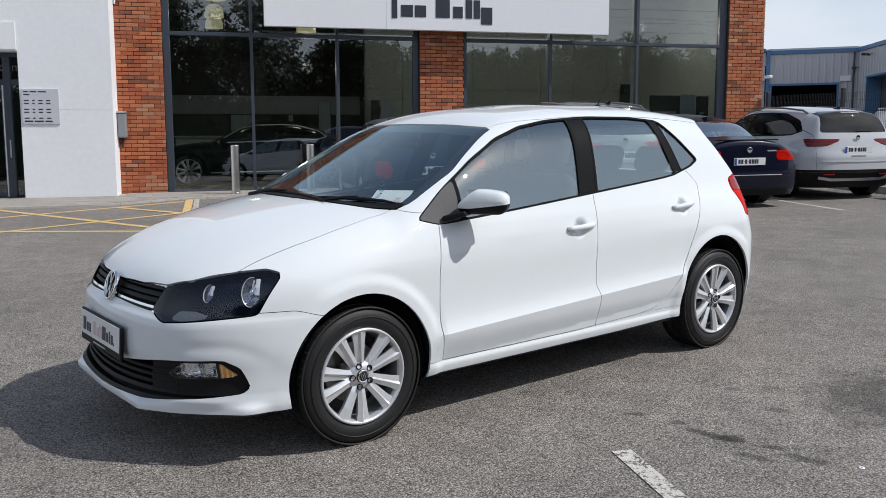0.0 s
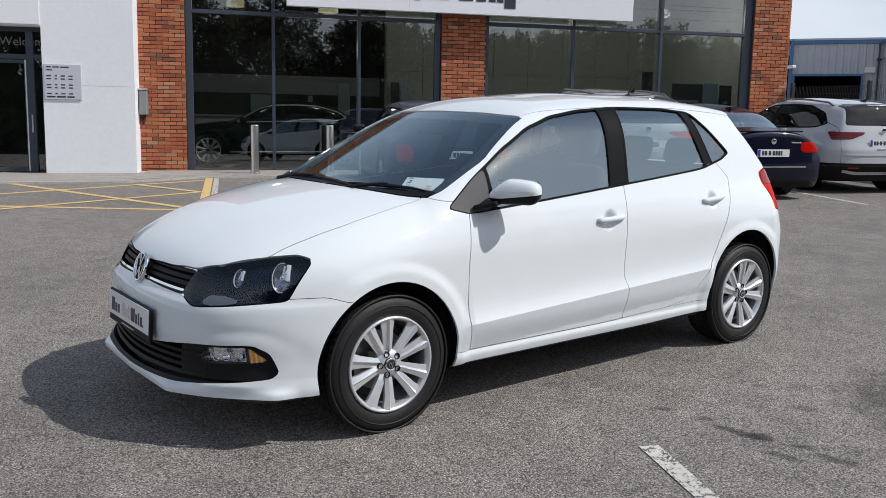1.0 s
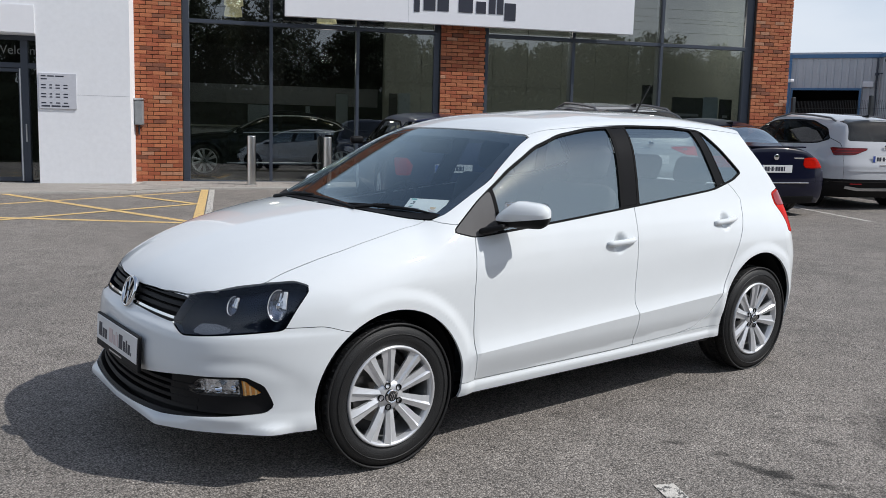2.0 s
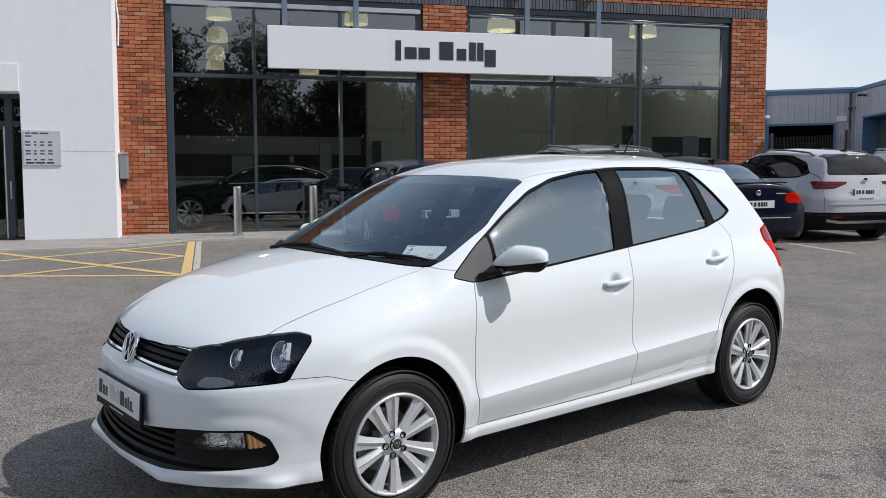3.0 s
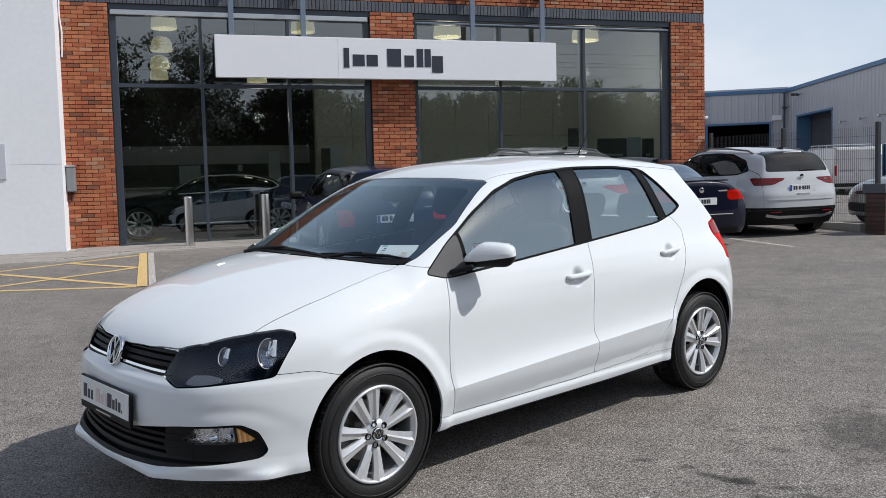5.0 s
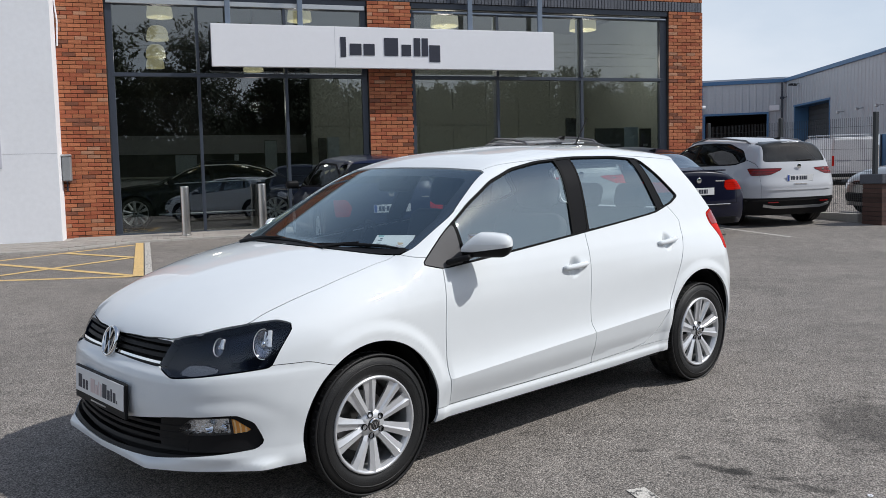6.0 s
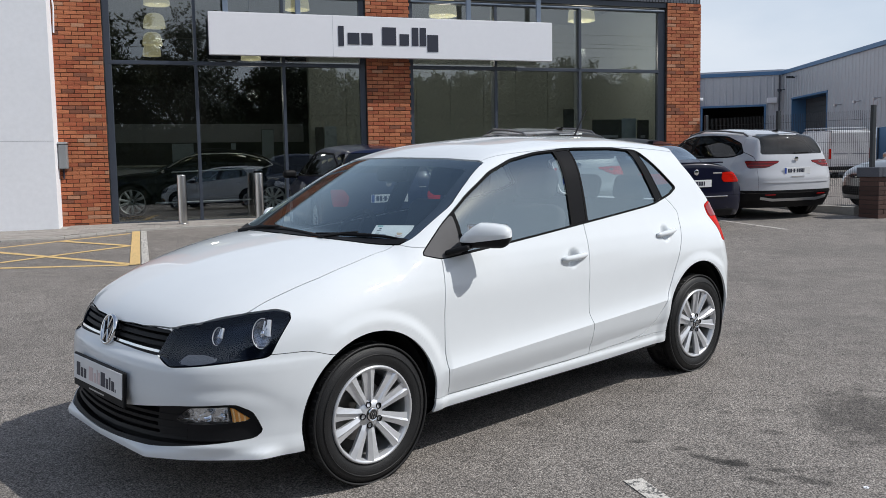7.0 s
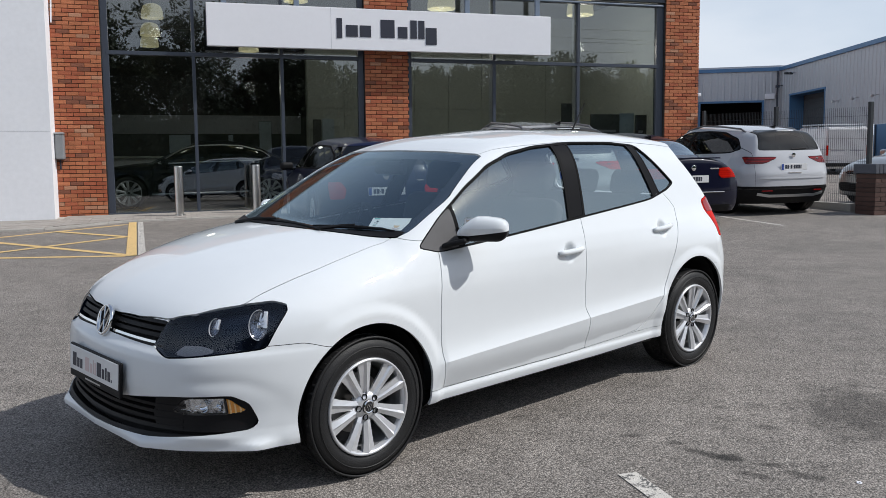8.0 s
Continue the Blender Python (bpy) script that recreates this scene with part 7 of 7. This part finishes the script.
def tree(name, seed, h):
    rt = random.Random(seed)
    t = thing(name, pose(0, 0, 0), "leafy broad-crowned tree across the road", "tree", "trees across the road")
    bm = tube([(0, 0, -.1), (.05, .03, h * .2), (-.04, .08, h * .45), (.02, 0, h * .75)], [h * .028, h * .022, h * .016, h * .006], 10)
    tips = []
    for k in range(11):
        a, z = rt.uniform(0, 6.28), h * rt.uniform(.25, .6)
        r = h * rt.uniform(.18, .34)
        e = (r * math.cos(a), r * math.sin(a), z + h * rt.uniform(.12, .30))
        mid = (e[0] * .5, e[1] * .5, (z + e[2]) / 2 + h * .02)
        tube([(0, 0, z), mid, e], [h * .012, h * .008, h * .003], 6, bm)
        tips += [mid, e]
    part("trunk", bm, M_BARK, t)
    v, fc = [], []
    clumps = [Vector(p) for p in tips] + [Vector((rt.gauss(0, h * .14), rt.gauss(0, h * .14), h * rt.uniform(.42, .95))) for _ in range(48)]
    for c in clumps:
        rr = h * rt.uniform(.05, .11)
        for _ in range(190):
            d = Vector((rt.gauss(0, 1), rt.gauss(0, 1), rt.gauss(0, .8)))
            p = c + d.normalized() * rr * rt.random() ** .4
            u = Vector((rt.gauss(0, 1), rt.gauss(0, 1), rt.gauss(0, 1))).normalized() * rt.uniform(.06, .125)
            w = u.orthogonal().normalized() * u.length * .6
            i = len(v)
            v += [tuple(p - u), tuple(p + w), tuple(p + u), tuple(p - w)]
            fc.append((i, i + 1, i + 2, i + 3))
    me = bpy.data.meshes.new("crown")
    me.from_pydata(v, [], fc)
    tagged(obj("crown", me, M_LEAF, t), kind="stuff")
    return t


rt = random.Random(3)
kinds = [tree("tree", 21, 8.0), tree("tree", 22, 9.5), tree("tree", 23, 7.0)]
# along the road, how far back, and the height of the top
spots = [(-4.6, -30, 12.2), (0.5, -30.5, 13.0), (8.4, -30, 9.2), (-10, -31, 12.5), (4.6, -32, 8.3), (6.4, -29.5, 8.9), (11.2, -30.5, 9.0), (14.2, -31, 8.0), (17.2, -30, 8.6),
         (20.8, -30.5, 8.9), (23.2, -31.5, 8.6), (25.2, -29.5, 9.3), (28.2, -30, 9.5), (30.6, -31, 8.5), (33.0, -30.5, 8.4), (34.8, -29.5, 9.1), (37.0, -31, 8.8), (40.5, -31, 9.5), (45, -32, 9.0),
         (-16, -32, 12.0), (-23, -31, 11.0), (2.6, -36, 7.8), (13, -36, 8.2), (19, -37, 8.4), (27, -37, 8.6), (36, -37, 8.4)]
for i, (x, y, top) in enumerate(spots):
    m = pose(x, y, ground_z(x, y), 0, 0, rt.uniform(0, 360)) @ Matrix.Scale(top / (8.0, 9.5, 7.0)[i % 3], 4)
    if i < 3:
        kinds[i].matrix_world = m
    else:
        k = copy_thing(kinds[i % 3], pose(0, 0, 0))
        k.matrix_world = m
# power lines over the road
for z, sag in ((10.35, .35), (9.75, .3), (9.4, .3), (9.0, .35), (8.2, .9)):
    c = thing("overhead_cable", pose(0, 0, 0), "thin black overhead cable along the road", "cable", "cables along the road")
    part("wire", tube([(-60 + 11 * k, -24, z - sag * math.sin(math.pi * ((k * .31 + z) % 1.0))) for k in range(15)], .011, 6), M_INK, c)
hd = thing("hedge", pose(0, 0, 0), "dark clipped hedge across the road", "hedge", kind="stuff")
v, fc = [], []
hc = plate([(-42, -24.8, -1.2), (62, -24.8, .0), (62, -23.9, .0), (-42, -23.9, -1.2)], 4.6)
part("hedge_core", hc, M_LEAF, hd)
for _ in range(26000):
    x, y, z = rt.uniform(-40, 60), rt.uniform(-25.2, -23.4), rt.uniform(0, 5.0) * rt.uniform(.75, 1.05)
    p = Vector((x, y, ground_z(x, y) + z))
    u = Vector((rt.gauss(0, 1), rt.gauss(0, 1), rt.gauss(0, 1))).normalized() * .17
    w = u.orthogonal() * .7
    i = len(v)
    v += [tuple(p - u), tuple(p + w), tuple(p + u), tuple(p - w)]
    fc.append((i, i + 1, i + 2, i + 3))
me = bpy.data.meshes.new("hedge_leaves")
me.from_pydata(v, [], fc)
tagged(obj("hedge_leaves", me, M_LEAF, hd), kind="stuff")


# ---------------------------------------------------------------- pavement blocks and bricks
def brick_mesh(name, w, d, h, material, bev=0.006):
    bm = bmesh.new()
    box(bm, 0, w, 0, d, 0, h)
    fr = [f for f in bm.faces if f.normal.y < -0.5]
    bmesh.ops.recalc_face_normals(bm, faces=bm.faces)
    fr = [f for f in bm.faces if f.normal.y < -0.5]
    r = bmesh.ops.inset_region(bm, faces=fr, thickness=bev, depth=bev * 0.7)
    me = bpy.data.meshes.new(name)
    bm.to_mesh(me)
    bm.free()
    me.materials.append(material)
    return me


rb = random.Random(11)
W_BRICK = [0.54, 0.32, 0.09, 0.05]
meshes = {}


def get_brick(w, k, h=0.065):
    key = (round(w, 3), k, h)
    if key not in meshes:
        meshes[key] = brick_mesh("brick", w, 0.03, h, M_BRICK[k] if k < 4 else M_BRICKDARK)
    return meshes[key]


def lay(parent, x, z, w, k, h=0.065):
    o = bpy.data.objects.new("brick", get_brick(w, k, h))
    scene.collection.objects.link(o)
    o.parent = parent
    o.location = (x, FACADE - 0.012 + rb.uniform(0.0, 0.004), z)


for pname, (x0, x1) in PIERS.items():
    n = int((SOLDIER[0] - 0.36) / 0.075) + 1
    for c in range(n):
        z = SOLDIER[0] - 0.075 * (c + 1) + 0.005
        x = x0 + 0.004 - (0.1125 if c % 2 else 0.0)
        while x < x1 - 0.02:
            a, b = max(x, x0 + 0.004), min(x + 0.215, x1 - 0.004)
            if b - a > 0.03:
                lay(pier_obs[pname], a, z, b - a, rb.choices(range(4), W_BRICK)[0])
            x += 0.225
# slate soldier course
x = -2.43
while x < 11.06:
    lay(band, x, SOLDIER[0] + 0.006, 0.065, 4, SOLDIER[1] - SOLDIER[0] - 0.012)
    x += 0.0752
# stretcher bond above, too many to pick apart
verts, faces, mats = [], [], []
for c in range(14):
    z = SOLDIER[1] + 0.006 + 0.075 * c
    x = -2.43 - (0.1125 if c % 2 else 0.0)
    while x < 11.12:
        a, b = max(x, -2.43), min(x + 0.215, 11.14)
        if b - a > 0.03:
            i, y0, e = len(verts), FACADE - 0.012 + rb.uniform(0, 0.004), 0.005
            verts += [(a, FACADE + 0.012, z), (b, FACADE + 0.012, z), (b, FACADE + 0.012, z + 0.065), (a, FACADE + 0.012, z + 0.065),
                      (a + e, y0, z + e), (b - e, y0, z + e), (b - e, y0, z + 0.065 - e), (a + e, y0, z + 0.065 - e)]
            faces += [(i + 4, i + 5, i + 6, i + 7), (i, i + 1, i + 5, i + 4), (i + 1, i + 2, i + 6, i + 5), (i + 2, i + 3, i + 7, i + 6), (i + 3, i, i + 4, i + 7)]
            mats += [rb.choices(range(4), W_BRICK)[0]] * 5
        x += 0.225
me = bpy.data.meshes.new("upper_brickwork")
me.from_pydata(verts, [], faces)
for m_ in M_BRICK:
    me.materials.append(m_)
me.polygons.foreach_set("material_index", mats)
ub = obj("upper_brickwork", me, None, band)
tagged(ub, kind="stuff")

# pavement: a kerb that swings in, and block paving behind it
EDGE = spline([(-9.0, 10.9), (-2.5, 11.0), (-2.0, 11.25), (-1.2, 11.86), (0.0, 11.95), (11.3, 12.05)])
pav = thing("pavement", pose(0, 0, 0), "pavement of pale concrete blocks along the showroom", "pavement", kind="structure")
bm = bmesh.new()
xs = np.linspace(-9.0, 11.3, 90)
ring = [(x, float(EDGE(x))) for x in xs] + [(11.3, 13.36), (-9.0, 13.36)]
lo = [bm.verts.new((x, y, ground_z(x, y) + 0.016)) for x, y in ring]
bm.faces.new(lo)
part("bedding", bm, M_KERB, pav)
bm = bmesh.new()
for a, b in zip(xs, xs[1:]):
    ya, yb = float(EDGE(a)), float(EDGE(b))
    v = [bm.verts.new((x, y, ground_z(x, y) + z)) for x, y, z in ((a + 0.004, ya - 0.1, 0.0), (b - 0.004, yb - 0.1, 0.0), (b - 0.004, yb - 0.095, 0.03), (a + 0.004, ya - 0.095, 0.03), (b - 0.004, yb + 0.02, 0.032), (a + 0.004, ya + 0.02, 0.032))]
    bm.faces.new((v[0], v[1], v[2], v[3]))
    bm.faces.new((v[3], v[2], v[4], v[5]))
part("kerb", bm, M_KERB, pav, "pale worn kerb edging")
bm = bmesh.new()
box(bm, 0.004, 0.196, 0.004, 0.096, 0.0, 0.014)
pm = bpy.data.meshes.new("block")
bm.to_mesh(pm)
bm.free()
pm.materials.append(M_PAVER)
rest_v, rest_f = [], []
num = 0
tilt = Euler((math.atan(SLOPE_Y), -math.atan(SLOPE_X), 0)).to_matrix()
for r in range(24):
    y = 13.25 - 0.1 * (r + 1)
    x = -4.9 - (0.1 if r % 2 else 0)
    while x < 3.2:
        if y > float(EDGE(x)) + 0.03 and y > float(EDGE(x + 0.2)) + 0.03 and not (x < -2.35 and y > 12.55):
            if num < 300 and -3.2 < x < 1.6 and y < 12.75:
                o = bpy.data.objects.new("block", pm)
                scene.collection.objects.link(o)
                o.parent = pav
                o.location = (x, y, ground_z(x, y) + 0.0165)
                o.rotation_euler = (math.atan(SLOPE_Y) + rb.uniform(-.004, .004), -math.atan(SLOPE_X) + rb.uniform(-.004, .004), 0)
                num += 1
            else:
                i = len(rest_v)
                for dx, dy, dz in ((0, 0, 0), (.2, 0, 0), (.2, .1, 0), (0, .1, 0), (.005, .005, .014), (.195, .005, .014), (.195, .095, .014), (.005, .095, .014)):
                    rest_v.append((x + dx, y + dy, ground_z(x + dx, y + dy) + 0.0165 + dz))
                rest_f += [(i + 4, i + 5, i + 6, i + 7), (i, i + 1, i + 5, i + 4), (i + 1, i + 2, i + 6, i + 5), (i + 2, i + 3, i + 7, i + 6), (i + 3, i, i + 4, i + 7)]
        x += 0.2
me = bpy.data.meshes.new("paving_rest")
me.from_pydata(rest_v, [], rest_f)
tagged(obj("paving_rest", me, M_PAVER, pav), kind="stuff")
